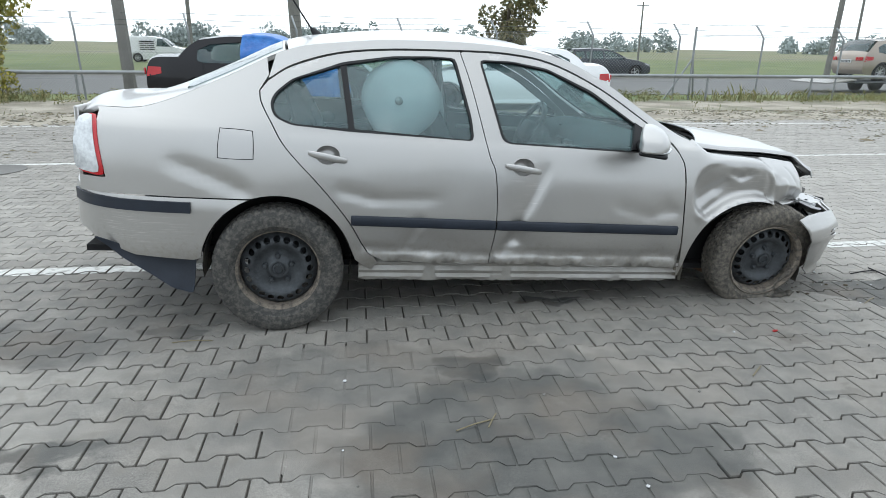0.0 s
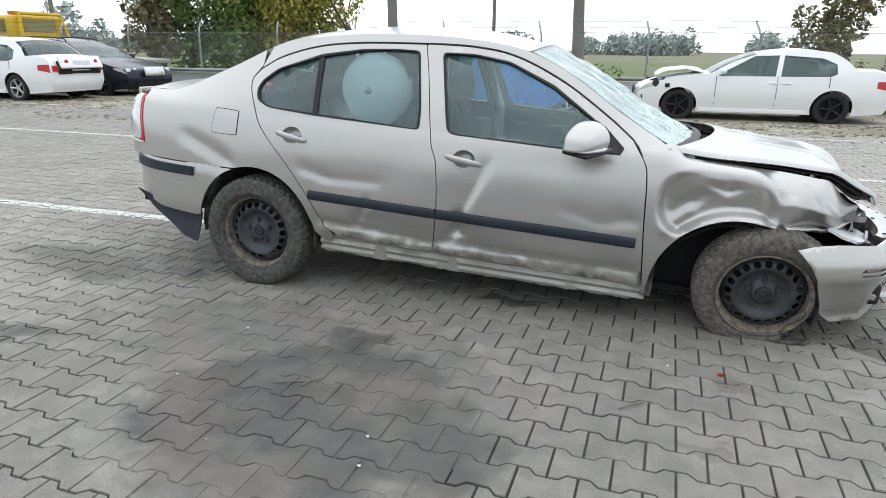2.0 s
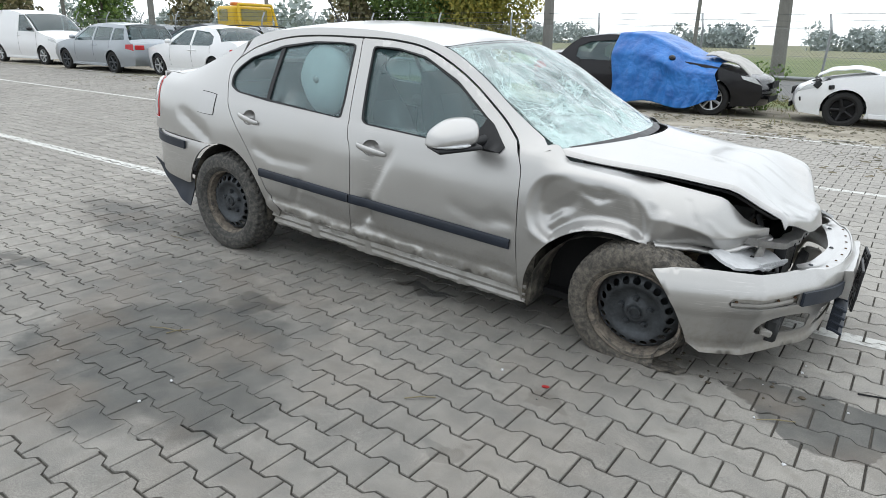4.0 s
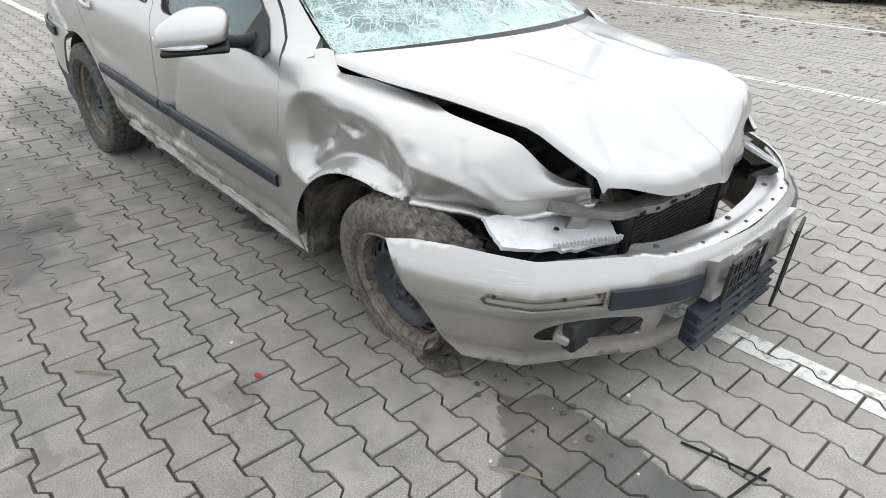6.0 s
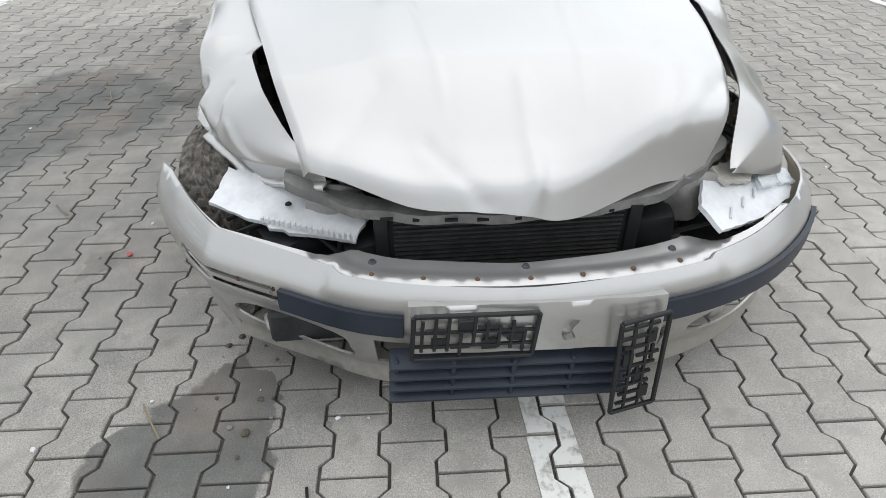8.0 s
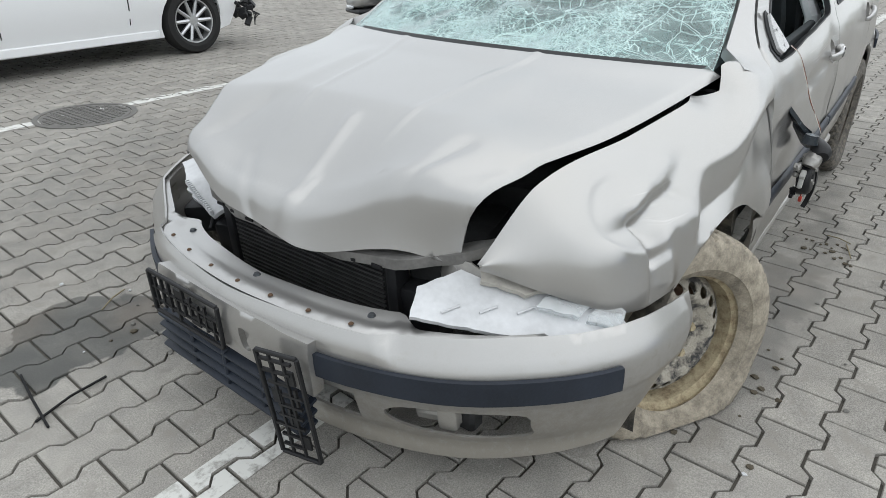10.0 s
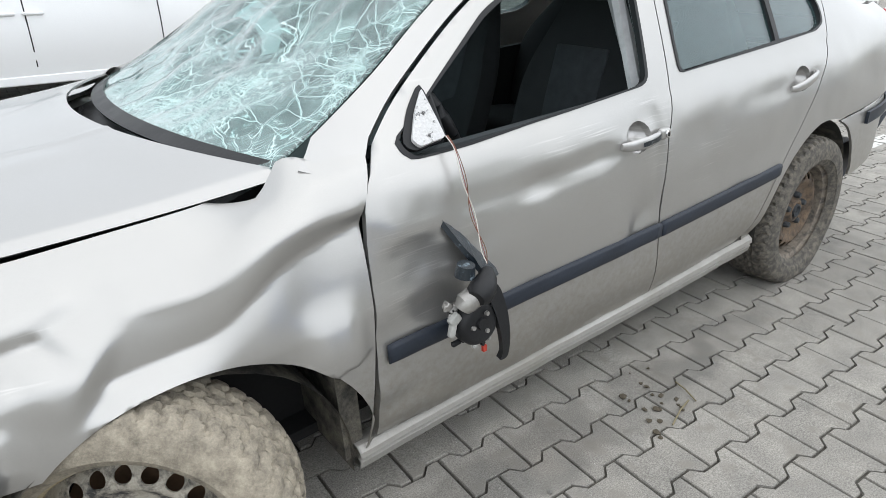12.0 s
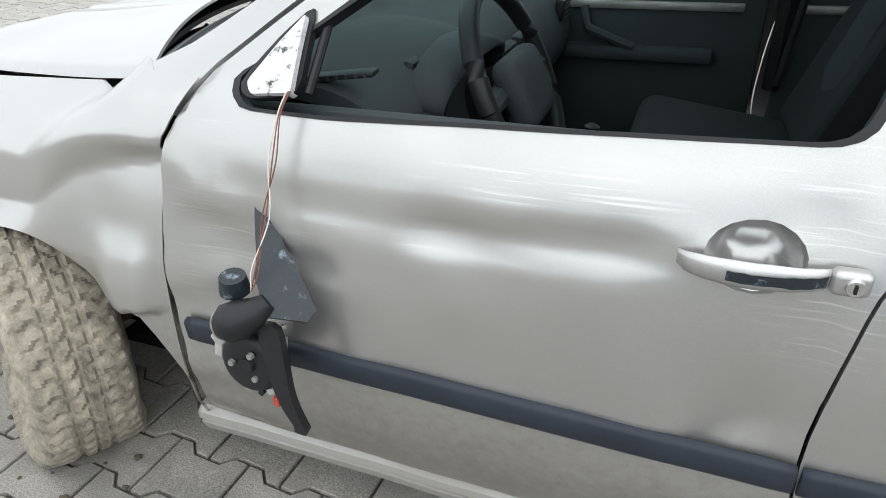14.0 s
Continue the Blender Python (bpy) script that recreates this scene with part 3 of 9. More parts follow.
def tube_bm(points, radius, sides=8, bm=None, ends=True):
    """A round rod along the points; radius may be a list."""
    bm = bm or bmesh.new()
    pts = [Vector(p) for p in points]
    rings = []
    for i, p in enumerate(pts):
        d = (pts[min(i + 1, len(pts) - 1)] - pts[max(i - 1, 0)]).normalized()
        up = Vector((0, 0, 1)) if abs(d.z) < 0.9 else Vector((1, 0, 0))
        a = d.cross(up).normalized()
        b = d.cross(a)
        r = radius[i] if isinstance(radius, (list, tuple)) else radius
        rings.append([bm.verts.new(p + (a * math.cos(t) + b * math.sin(t)) * r) for t in (2 * math.pi * k / sides for k in range(sides))])
    for r0, r1 in zip(rings, rings[1:]):
        for k in range(sides):
            bm.faces.new((r0[k], r0[(k + 1) % sides], r1[(k + 1) % sides], r1[k]))
    if ends:
        bm.faces.new(rings[0][::-1])
        bm.faces.new(rings[-1])
    bmesh.ops.recalc_face_normals(bm, faces=bm.faces)
    return bm


def lathe_bm(profile, n=48, bm=None, axis="Y"):
    """Turns (radius, offset) round the axis; an open line of the profile."""
    bm = bm or bmesh.new()
    rings = []
    for k in range(n):
        a = 2 * math.pi * k / n
        ring = []
        for r, o in profile:
            if axis == "Y":
                ring.append(bm.verts.new((r * math.cos(a), o, r * math.sin(a))))
            else:
                ring.append(bm.verts.new((r * math.cos(a), r * math.sin(a), o)))
        rings.append(ring)
    for k in range(n):
        a, b = rings[k], rings[(k + 1) % n]
        for i in range(len(profile) - 1):
            bm.faces.new((a[i], a[i + 1], b[i + 1], b[i]))
    bmesh.ops.remove_doubles(bm, verts=bm.verts, dist=1e-5)
    bmesh.ops.recalc_face_normals(bm, faces=bm.faces)
    return bm


def empty(name, m, label, category, group="", kind=""):
    ob = new(name)
    ob.matrix_basis = m
    ob.empty_display_size = 0.2
    return tagged(ob, label, category, group, kind)

# ---------------------------------------------------------------- ground and paving
def rise(y):
    """The yard climbs a little towards the fence."""
    return 0.03 * smooth(4.0, 9.0, y)


def ground_sheet():
    xs = [-900, -300, -120, -60, -40] + list(np.arange(-30, 31, 2.5)) + [40, 60, 120, 300, 900]
    ys = [-900, -300, -100, -40, -20, -14] + list(np.arange(-12, 34, 1.0)) + [40, 60, 100, 200, 400, 900, 2500]
    verts = [(x, y, rise(y) - 0.010 - (0.15 * smooth(13.2, 15, y))) for y in ys for x in xs]
    n = len(xs)
    faces = [(j * n + i, j * n + i + 1, (j + 1) * n + i + 1, (j + 1) * n + i) for j in range(len(ys) - 1) for i in range(n - 1)]
    m, nt, p = mat_new("earth_and_fields")
    geo = nt.nodes.new("ShaderNodeNewGeometry")
    sep = nt.nodes.new("ShaderNodeSeparateXYZ")
    nt.links.new(geo.outputs["Position"], sep.inputs[0])

    def wn(scale, detail=5):
        k = nt.nodes.new("ShaderNodeTexNoise")
        k.inputs["Scale"].default_value = scale
        k.inputs["Detail"].default_value = detail
        nt.links.new(geo.outputs["Position"], k.inputs["Vector"])
        return k.outputs["Fac"]

    def past(y0, y1):
        k = nt.nodes.new("ShaderNodeMapRange")
        k.inputs[1].default_value = y0
        k.inputs[2].default_value = y1
        ad = node(nt, "ShaderNodeMath", op="ADD")
        ml = node(nt, "ShaderNodeMath", op="MULTIPLY")
        ml.inputs[1].default_value = 1.2
        nt.links.new(wn(0.8), ml.inputs[0])
        nt.links.new(sep.outputs["Y"], ad.inputs[0])
        nt.links.new(ml.outputs[0], ad.inputs[1])
        nt.links.new(ad.outputs[0], k.inputs[0])
        return k.outputs[0]
    sand = mix(nt, ramp(nt, wn(1.5), 0.35, 0.65), (0.055, 0.051, 0.044), (0.10, 0.092, 0.078))
    gravel = mix(nt, ramp(nt, wn(1.1, 6), 0.42, 0.58), (0.38, 0.345, 0.27), (0.18, 0.155, 0.11))
    gravel = mix(nt, ramp(nt, wn(0.55, 6), 0.56, 0.66), gravel, (0.13, 0.13, 0.065))
    gravel = mix(nt, 0.35, gravel, ramp(nt, wn(60, 3), 0.3, 0.7, (0.14, 0.13, 0.11), (0.48, 0.45, 0.40)))
    grass = mix(nt, ramp(nt, wn(0.25, 8), 0.35, 0.65), (0.085, 0.125, 0.035), (0.16, 0.18, 0.07))
    field = mix(nt, ramp(nt, wn(0.02, 6), 0.35, 0.65), (0.20, 0.185, 0.11), (0.14, 0.16, 0.07))
    c = mix(nt, past(7.5, 8.1), sand, gravel)
    c = mix(nt, past(12.6, 13.4), c, grass)
    c = mix(nt, past(75, 95), c, field)
    nt.links.new(c, p.inputs["Base Color"])
    p.inputs["Roughness"].default_value = 0.95
    bump(nt, p, wn(25, 4), 0.5, 0.02)
    return tagged(link_mesh("ground", verts, faces, m), "sandy gravel, grass verge and wide fields to the horizon", "ground", kind="structure")


ground_sheet()

# ---------------------------------------------------------------- the damaged saloon
CAR_M = Matrix.Translation((0, 0, 0.30)) @ Euler((0, radians(3.2), 0)).to_matrix().to_4x4() @ Matrix.Translation((0, 0, -0.30))
car = empty("damaged_car", CAR_M, "crashed silver-beige saloon with crumpled bonnet and crazed windscreen on flat tyres", "car")

EDGE_Z = [(-0.88, 0.97), (-0.84, 1.0), (-0.59, 1.02), (-0.26, 1.16), (0.04, 1.31), (0.27, 1.355), (0.54, 1.385), (0.99, 1.395), (1.37, 1.355), (1.62, 1.25), (1.87, 1.10), (2.09, 0.985), (2.2, 0.95)]
EDGE_Y = [(-0.88, 0.60), (-0.59, 0.66), (-0.26, 0.63), (0.04, 0.575), (0.54, 0.555), (1.0, 0.56), (1.37, 0.575), (1.62, 0.615), (1.87, 0.665), (2.09, 0.70), (2.2, 0.71)]
SECT = [(0.20, 0.80), (0.28, 0.83), (0.36, 0.858), (0.45, 0.872), (0.56, 0.878), (0.68, 0.876), (0.78, 0.868), (0.86, 0.852), (0.92, 0.83), (0.96, 0.808)]
TAPER = [(-0.95, 0.80), (-0.8, 0.88), (-0.6, 0.935), (-0.3, 0.975), (0.1, 0.99), (0.8, 1.0), (2.0, 1.0), (2.4, 1.0), (3.0, 0.93)]
CROWN = [(-0.9, 0.02), (-0.5, 0.03), (0.0, 0.045), (0.8, 0.055), (1.4, 0.04), (1.9, 0.03), (2.2, 0.02)]
BOW = [(-0.9, -0.10), (-0.5, -0.07), (0.0, -0.03), (0.5, 0.0), (1.2, 0.02), (1.4, 0.05), (2.2, 0.15)]


def bumps(x, z, spots):
    return sum(a * math.exp(-((x - x0) / sx) ** 2 - ((z - z0) / sz) ** 2) for x0, z0, sx, sz, a in spots)


def crease(x, z, ax, az, bx, bz, width, depth):
    """A sharp-bottomed fold from a to b."""
    dx, dz = bx - ax, bz - az
    t = min(1, max(0, ((x - ax) * dx + (z - az) * dz) / (dx * dx + dz * dz)))
    d = math.hypot(x - ax - t * dx, z - az - t * dz)
    return depth * max(0, 1 - d / width) ** 1.6


def rough_noise(x, z, scale, seed):
    return noise.noise(Vector((x * scale, z * scale, seed)))


def fold(x, z, scale, seed):
    """Crumpled metal: flat facets that meet in sharp ridges, about -0.5 to 0.5."""
    d = noise.voronoi(Vector((x * scale, z * scale, seed)))[0]
    return d[0] * 1.3 - 0.55


def ridge(x, z, scale, seed):
    """Random sharp-bottomed wrinkles, 0 in the creases."""
    return abs(noise.noise(Vector((x * scale, z * scale, seed))))


def gouge(x, z, ax, az, bx, bz, steep, wide, depth):
    """A fold from a to b, steep to its left and gently rising to its right."""
    dx, dz = bx - ax, bz - az
    ln = math.hypot(dx, dz)
    t = ((x - ax) * dx + (z - az) * dz) / (ln * ln)
    d = ((x - ax) * dz - (z - az) * dx) / ln
    fade = smooth(-0.25, 0.15, t) * smooth(1.25, 0.85, t)
    return depth * fade * max(0.0, 1 - (d / wide if d > 0 else -d / steep)) ** 1.3


def vee(x, z, ax, az, da, bx, bz, db, right, left, ends=0.03):
    """A fold with flat flanks from a to b, da and db deep, its flanks right and left metres wide."""
    dx, dz = bx - ax, bz - az
    ln = math.hypot(dx, dz)
    t = ((x - ax) * dx + (z - az) * dz) / (ln * ln)
    d = ((x - ax) * dz - (z - az) * dx) / ln
    k = max(0.0, 1 - (d / right if d > 0 else -d / left)) ** 1.1
    fade = max(0.0, 1 - max(0.0, -t, t - 1) * ln / ends)
    return (da + (db - da) * min(1, max(0, t))) * k * fade


def facet_pit(x, z, cx, cz, rx, rz, depth, n, seed):
    """A dent of flat facets that meet in straight ridges."""
    px, pz = (x - cx) / rx, (z - cz) / rz
    if px * px + pz * pz > 2.5:
        return 0.0
    low = 1.0
    for k in range(n):
        a = 2 * math.pi * (k + 0.35 * math.sin(seed * 7.3 + k * 2.1)) / n
        low = min(low, (1.0 - px * math.cos(a) - pz * math.sin(a)) * (0.75 + 0.45 * abs(math.sin(seed + k * 1.7))))
    return depth * max(0.0, low)


DENT_R = [(0.80, 0.44, 0.25, 0.05, 0.010), (1.20, 0.45, 0.12, 0.05, 0.014), (1.6, 0.86, 0.25, 0.05, 0.006), (1.92, 0.42, 0.08, 0.06, 0.010), (1.55, 0.70, 0.30, 0.14, 0.008), (0.62, 0.70, 0.25, 0.12, 0.005)]
DENT_L = [(1.12, 0.66, 0.07, 0.12, 0.012), (1.90, 0.76, 0.07, 0.03, 0.020), (1.88, 0.64, 0.08, 0.03, 0.018), (0.85, 0.80, 0.12, 0.05, 0.010), (0.35, 0.85, 0.25, 0.03, 0.008), (-0.4, 0.80, 0.14, 0.10, 0.014), (1.10, 0.90, 0.06, 0.03, 0.010), (0.6, 0.66, 0.2, 0.06, 0.006), (2.02, 0.82, 0.06, 0.05, 0.018)]


def dent(x, z, side):
    if side < 0:
        d = bumps(x, z, DENT_R)
        d += gouge(x, z, -0.46, 0.785, -0.20, 0.690, 0.10, 0.030, 0.017) + gouge(x, z, -0.20, 0.690, -0.13, 0.66, 0.06, 0.02, 0.012)
        d += gouge(x, z, 1.285, 0.83, 1.165, 0.57, 0.034, 0.16, 0.016) + gouge(x, z, 1.165, 0.57, 1.15, 0.44, 0.02, 0.08, 0.016)
        d += gouge(x, z, 0.28, 0.690, 0.44, 0.655, 0.07, 0.025, 0.009) + gouge(x, z, 0.44, 0.655, 0.72, 0.665, 0.05, 0.022, 0.007)
        d += gouge(x, z, 1.66, 0.655, 1.84, 0.610, 0.07, 0.030, 0.005) + gouge(x, z, 1.84, 0.610, 2.0, 0.645, 0.05, 0.030, 0.006) + facet_pit(x, z, 1.93, 0.66, 0.07, 0.05, 0.006, 5, 2)
        d += facet_pit(x, z, 0.70, 0.47, 0.16, 0.045, 0.010, 6, 1) + facet_pit(x, z, 1.16, 0.475, 0.07, 0.05, 0.016, 5, 4)
        low = smooth(0.50, 0.34, z)
        d += crease(x, z, 0.40, 0.425, 1.02, 0.395, 0.028, 0.016) + crease(x, z, 1.05, 0.405, 2.02, 0.395, 0.028, 0.016) + crease(x, z, 0.66, 0.56, 0.60, 0.44, 0.04, 0.014) + crease(x, z, 1.18, 0.53, 1.10, 0.44, 0.05, 0.02)
        d += low * (0.012 * fold(x, z, 9, 1.0) + 0.006 * fold(x, z, 22, 2.0) + 0.012)
    else:
        d = bumps(x, z, DENT_L)
        d += gouge(x, z, 1.26, 0.835, 1.55, 0.815, 0.06, 0.028, 0.020) + gouge(x, z, 1.50, 0.812, 1.88, 0.850, 0.08, 0.040, 0.010) + gouge(x, z, 1.08, 0.63, 1.16, 0.575, 0.08, 0.022, 0.016)
        d += gouge(x, z, 1.06, 0.90, 1.045, 0.60, 0.05, 0.02, 0.010) + gouge(x, z, 1.72, 0.735, 1.94, 0.715, 0.03, 0.016, 0.012) + gouge(x, z, 1.80, 0.80, 1.96, 0.78, 0.03, 0.018, 0.012)
        d += 0.004 * smooth(1.0, 1.25, x) * smooth(0.66, 0.74, z) * smooth(0.92, 0.86, z) * fold(x * 0.6, z + 0.2 * x, 11, 8.0)
        d += 0.016 * smooth(1.68, 1.9, x) * fold(x * 0.35, z, 12, 4.0) + 0.003 * fold(x, z, 5, 1.0) * smooth(1.5, 0.9, x)
        d -= crease(x, z, 1.9, 0.865, 1.15, 0.855, 0.03, 0.006)
    if side > 0:
        d = 0.7 * d + 0.0025 * rough_noise(x, z, 11, 3.0) + 0.0012 * rough_noise(x, z * 2.0, 30, 5.0) * smooth(1.6, 1.95, x)
    return d + 0.003 * rough_noise(x, z, 5, 7.0 + side)


def side_y(x, z):
    zb = 0.955
    if z <= zb:
        return lerp_list(z, SECT) * lerp_list(x, TAPER)
    yb = lerp_list(zb, SECT) * lerp_list(x, TAPER)
    ze, ye = lerp_list(x, EDGE_Z), lerp_list(x, EDGE_Y)
    t = (z - zb) / max(0.06, ze - zb)
    return yb + (ye - yb) * min(1.2, t) ** 1.1


def side_fn(side, inset=0.0):
    def fn(u, v):
        x = u if side < 0 else -u
        y = side_y(x, v) - inset - (dent(x, v, side) if v < 0.97 else 0.0)
        if side < 0 and v < 0.42 and inset == 0.0:
            curl = smooth(0.415, 0.35, v) * (0.35 < x < 2.04)
            y += curl * (0.016 * rough_noise(x, 0, 9, 5) + 0.010 * rough_noise(x, 2, 27, 6) + 0.010)
            return (x, side * y, v + curl * (0.012 * rough_noise(x, 1, 14, 8)))
        return (x, side * y, v)
    return fn


def side_line(points, side):
    """Outlines run anticlockwise seen from outside; the left side is mirrored."""
    return [(p[0] * (1 if side < 0 else -1), p[1]) for p in points]


def top_fn(s, v):
    ye = lerp_list(s, EDGE_Y)
    return (s + lerp_list(s, BOW) * (1 - v * v), v * ye, lerp_list(s, EDGE_Z) + lerp_list(s, CROWN) * (1 - v * v))


def crushed_top(s, v):
    x, y, z = top_fn(s, v)
    hit = smooth(1.15, 1.40, s) * smooth(-1.1, -0.5, v) * smooth(0.9, 0.2, v)
    z -= 0.012 * hit + 0.006 * smooth(0.9, 1.4, s) * rough_noise(x, y, 7, 3.0)
    return (x, y, z)


def screen_fn(s, v):
    x, y, z = top_fn(s, v)
    k = (1 - v * v) * smooth(1.38, 1.55, s) * smooth(2.2, 2.0, s)
    z -= k * (0.035 + 0.030 * rough_noise(x, y, 5, 5.0) + 0.014 * rough_noise(x, y, 14, 6.0))
    return (x, y, z)


SEAM = [(0.855, 1.345), (0.905, 1.19), (0.98, 0.90), (1.018, 0.80), (1.038, 0.57), (1.022, 0.345)]
REAR_EDGE = [(0.50, 0.352), (0.42, 0.40), (0.33, 0.55), (0.20, 0.71), (0.04, 0.88), (-0.03, 0.99), (-0.075, 1.07), (-0.085, 1.12)]
ROOF_LINE = [(-0.05, 1.165), (0.06, 1.235), (0.27, 1.302), (0.53, 1.335), (0.855, 1.350)]
DOOR_TOP = [(0.868, 1.352), (1.10, 1.352), (1.32, 1.322), (1.57, 1.222), (1.80, 1.085), (1.93, 0.995)]
FRONT_EDGE = [(1.98, 0.93), (2.008, 0.86), (2.030, 0.62), (2.062, 0.335)]
WIN_R = [(-0.035, 1.07), (-0.015, 1.015), (0.06, 0.985), (0.32, 0.972), (0.905, 0.952), (0.895, 1.05), (0.825, 1.318), (0.70, 1.318), (0.52, 1.305), (0.29, 1.262), (0.06, 1.178), (-0.015, 1.115)]
WIN_F = [(0.955, 1.318), (1.055, 0.965), (1.085, 0.948), (1.70, 0.935), (1.86, 0.935), (1.885, 0.965), (1.80, 1.035), (1.53, 1.202), (1.30, 1.296), (1.12, 1.320)]


# the left flank sits a little higher at the belt and lower at the sill
LIFT = {-1: lambda p: p, 1: lambda p: (p[0], p[1] + 0.030 * math.exp(-((p[1] - 0.955) / 0.03) ** 2))}
DROP = {-1: lambda p: p, 1: lambda p: (p[0] - 0.02 * smooth(0.5, 0.34, p[1]) * (p[0] > 0.8), p[1] - 0.038 * smooth(0.5, 0.34, p[1]) * (p[0] < 1.8))}


def rounded(points, r=0.022):
    """The outline with its corners eased."""
    out = []
    k = len(points)
    for i in range(k):
        a, b, c = (Vector(points[(i + j) % k]) for j in (-1, 0, 1))
        p = b + (a - b).normalized() * min(r, (a - b).length * 0.4)
        q = b + (c - b).normalized() * min(r, (c - b).length * 0.4)
        out += [tuple(p), tuple((p + q) * 0.25 + b * 0.5), tuple(q)]
    return out


def shut(points, dx):
    return [(x + dx, z) for x, z in points]


def arch(cx, cz, r, a0, a1, n=16):
    return [(cx + r * math.cos(radians(a0 + (a1 - a0) * k / n)), cz + r * math.sin(radians(a0 + (a1 - a0) * k / n))) for k in range(n + 1)]


def build_side(side):
    fn = side_fn(side)
    win_r, win_f = side_line(rounded([LIFT[side](p) for p in WIN_R]), side), side_line(rounded([LIFT[side](p) for p in WIN_F]), side)
    hurt = "dented silver-beige %s door with scraped paint"
    # rear door
    seam = spline([DROP[side](p) for p in SEAM], 5)
    rear = spline([DROP[side](p) for p in REAR_EDGE], 5)
    outline = rear[:] + spline(ROOF_LINE, 4) + seam
    outline = side_line(outline, side)
    door = sheet("rear_door", outline, fn, PAINT_WORN, car, [win_r, cup_hole(0.135, 0.312, 0.868, 0.838, side)], 0.02, 0.02, hurt % "rear", 0.03)
    win = win_r
    sheet("window_pane", win, side_fn(side, 0.012), GLASS, door, step=0.08, thick=0.004, label="tinted side window").visible_shadow = False
    window_trim(door, win, side)
    bar = [(0.275, 1.258), (0.317, 0.975), (0.345, 0.973), (0.303, 1.266)]
    sheet("window_divider", side_line(bar, side), side_fn(side, 0.002), BLACK_TRIM, door, step=0.05, thick=0.015)
    strip(door, [(0.335, 0.560), (1.035, 0.552)], side)
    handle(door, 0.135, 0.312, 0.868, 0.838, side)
    # front door
    front = spline([DROP[side](p) for p in FRONT_EDGE], 5)
    outline = [(p[0] + 0.0045, p[1]) for p in seam[::-1]] + spline(DOOR_TOP, 5) + front
    outline = side_line(outline, side)
    door = sheet("front_door", outline, fn, PAINT_WORN, car, [win_f, cup_hole(1.065, 1.250, 0.846, 0.820, side) if side < 0 else cup_hole(1.062, 1.228, 0.846, 0.846, side)], 0.02, 0.02, hurt % "front", 0.03)
    win = win_f
    if side < 0:
        pane = sheet("window_pane", win, side_fn(side, 0.012), GLASS, door, step=0.08, thick=0.004, label="tinted side window")
        pane.visible_shadow = False
    window_trim(door, win, side)
    strip(door, [(1.0415, 0.552), (2.008, 0.545 if side < 0 else 0.564)], side)
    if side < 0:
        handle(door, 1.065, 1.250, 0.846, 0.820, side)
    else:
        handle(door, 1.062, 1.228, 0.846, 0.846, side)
    # quarter panel with the rear pillar
    top = [(x, lerp_list(x, EDGE_Z)) for x in np.linspace(-0.03, -0.80, 26)]
    out = [(p[0] - 0.006, p[1]) for p in rear]
    ring = arch(0.0, 0.315, 0.352, 18, 108, 14)
    outline = [(0.44, 0.30), (0.47, 0.34)] + out[3:] + [(-0.05, 1.19)] + top[1:] + [(-0.79, 0.99), (-0.775, 0.86), (-0.748, 0.712), (-0.87, 0.712), (-0.87, 0.645), (-0.40, 0.645), (-0.12, 0.648)] + ring[::-1][1:] + [(0.36, 0.36)]
    q = sheet("quarter_panel", side_line(outline, side), fn, PAINT_WORN, car, step=0.028, thick=0.015, label="dented silver-beige rear quarter panel", edge=0.03)
    if side < 0:
        flap = [(-0.255, 0.945), (-0.262, 0.84), (-0.245, 0.825), (-0.12, 0.825), (-0.105, 0.84), (-0.108, 0.935), (-0.125, 0.95), (-0.24, 0.955)]
        sheet("fuel_flap_gap", spline(shut(flap, 0), 4, True), side_fn(side, -0.0015), DARK, q, step=0.04, thick=0.003)
        inner = [(-0.18 + (x + 0.18) * 0.955, 0.89 + (z - 0.89) * 0.95) for x, z in flap]
        sheet("fuel_flap", spline(inner, 4, True), side_fn(side, -0.004), PAINT, q, step=0.04, thick=0.004)
    # roof rail above the doors
    doors_top = [(-0.05, 1.175)] + [(x, z + 0.010) for x, z in spline(ROOF_LINE, 4)[1:]] + [(x, z + 0.010) for x, z in spline(DOOR_TOP, 5)[1:]] + [(1.99, 0.945)]
    top = [(x, lerp_list(x, EDGE_Z)) for x in np.linspace(2.10, -0.02, 60)]
    sheet("roof_rail", side_line((doors_top + [(2.04, 0.955)] + top), side), fn, PAINT, car, step=0.03, thick=0.03, label="silver-beige roof rail and windscreen pillar", edge=0.03)
    # sill: on the right crushed and ragged, on the left a stepped ledge
    n = 240
    verts, faces = [], []
    for i in range(n + 1):
        x = 0.38 + (2.09 - 0.38) * i / n
        if side < 0:
            w = 0.011 * rough_noise(x, 0, 5, 3) + 0.005 * rough_noise(x, 1, 17, 3)
            rag = 0.016 * abs(rough_noise(x, 3, 7, 9)) + 0.005 * rough_noise(x, 5, 40, 2)
            yo = 0.824 + w
            prof = ((yo - 0.045, 0.362), (yo - 0.012, 0.352 + w * 0.4), (yo + 0.002, 0.338 + w * 0.6), (yo - 0.014 + w, 0.322 + w * 0.4), (yo - 0.004 - w, 0.300), (yo - 0.020 + w, 0.280 + w * 0.5), (yo - 0.012 - w * 0.6, 0.262 + w * 0.5), (yo - 0.022 + w, 0.246 + rag), (yo - 0.045, 0.240 + rag))
        else:
            w = 0.003 * rough_noise(x, 0, 8, 3)
            yo, zo = 0.846 + w, -0.006 - 0.012 * smooth(1.7, 0.9, x)
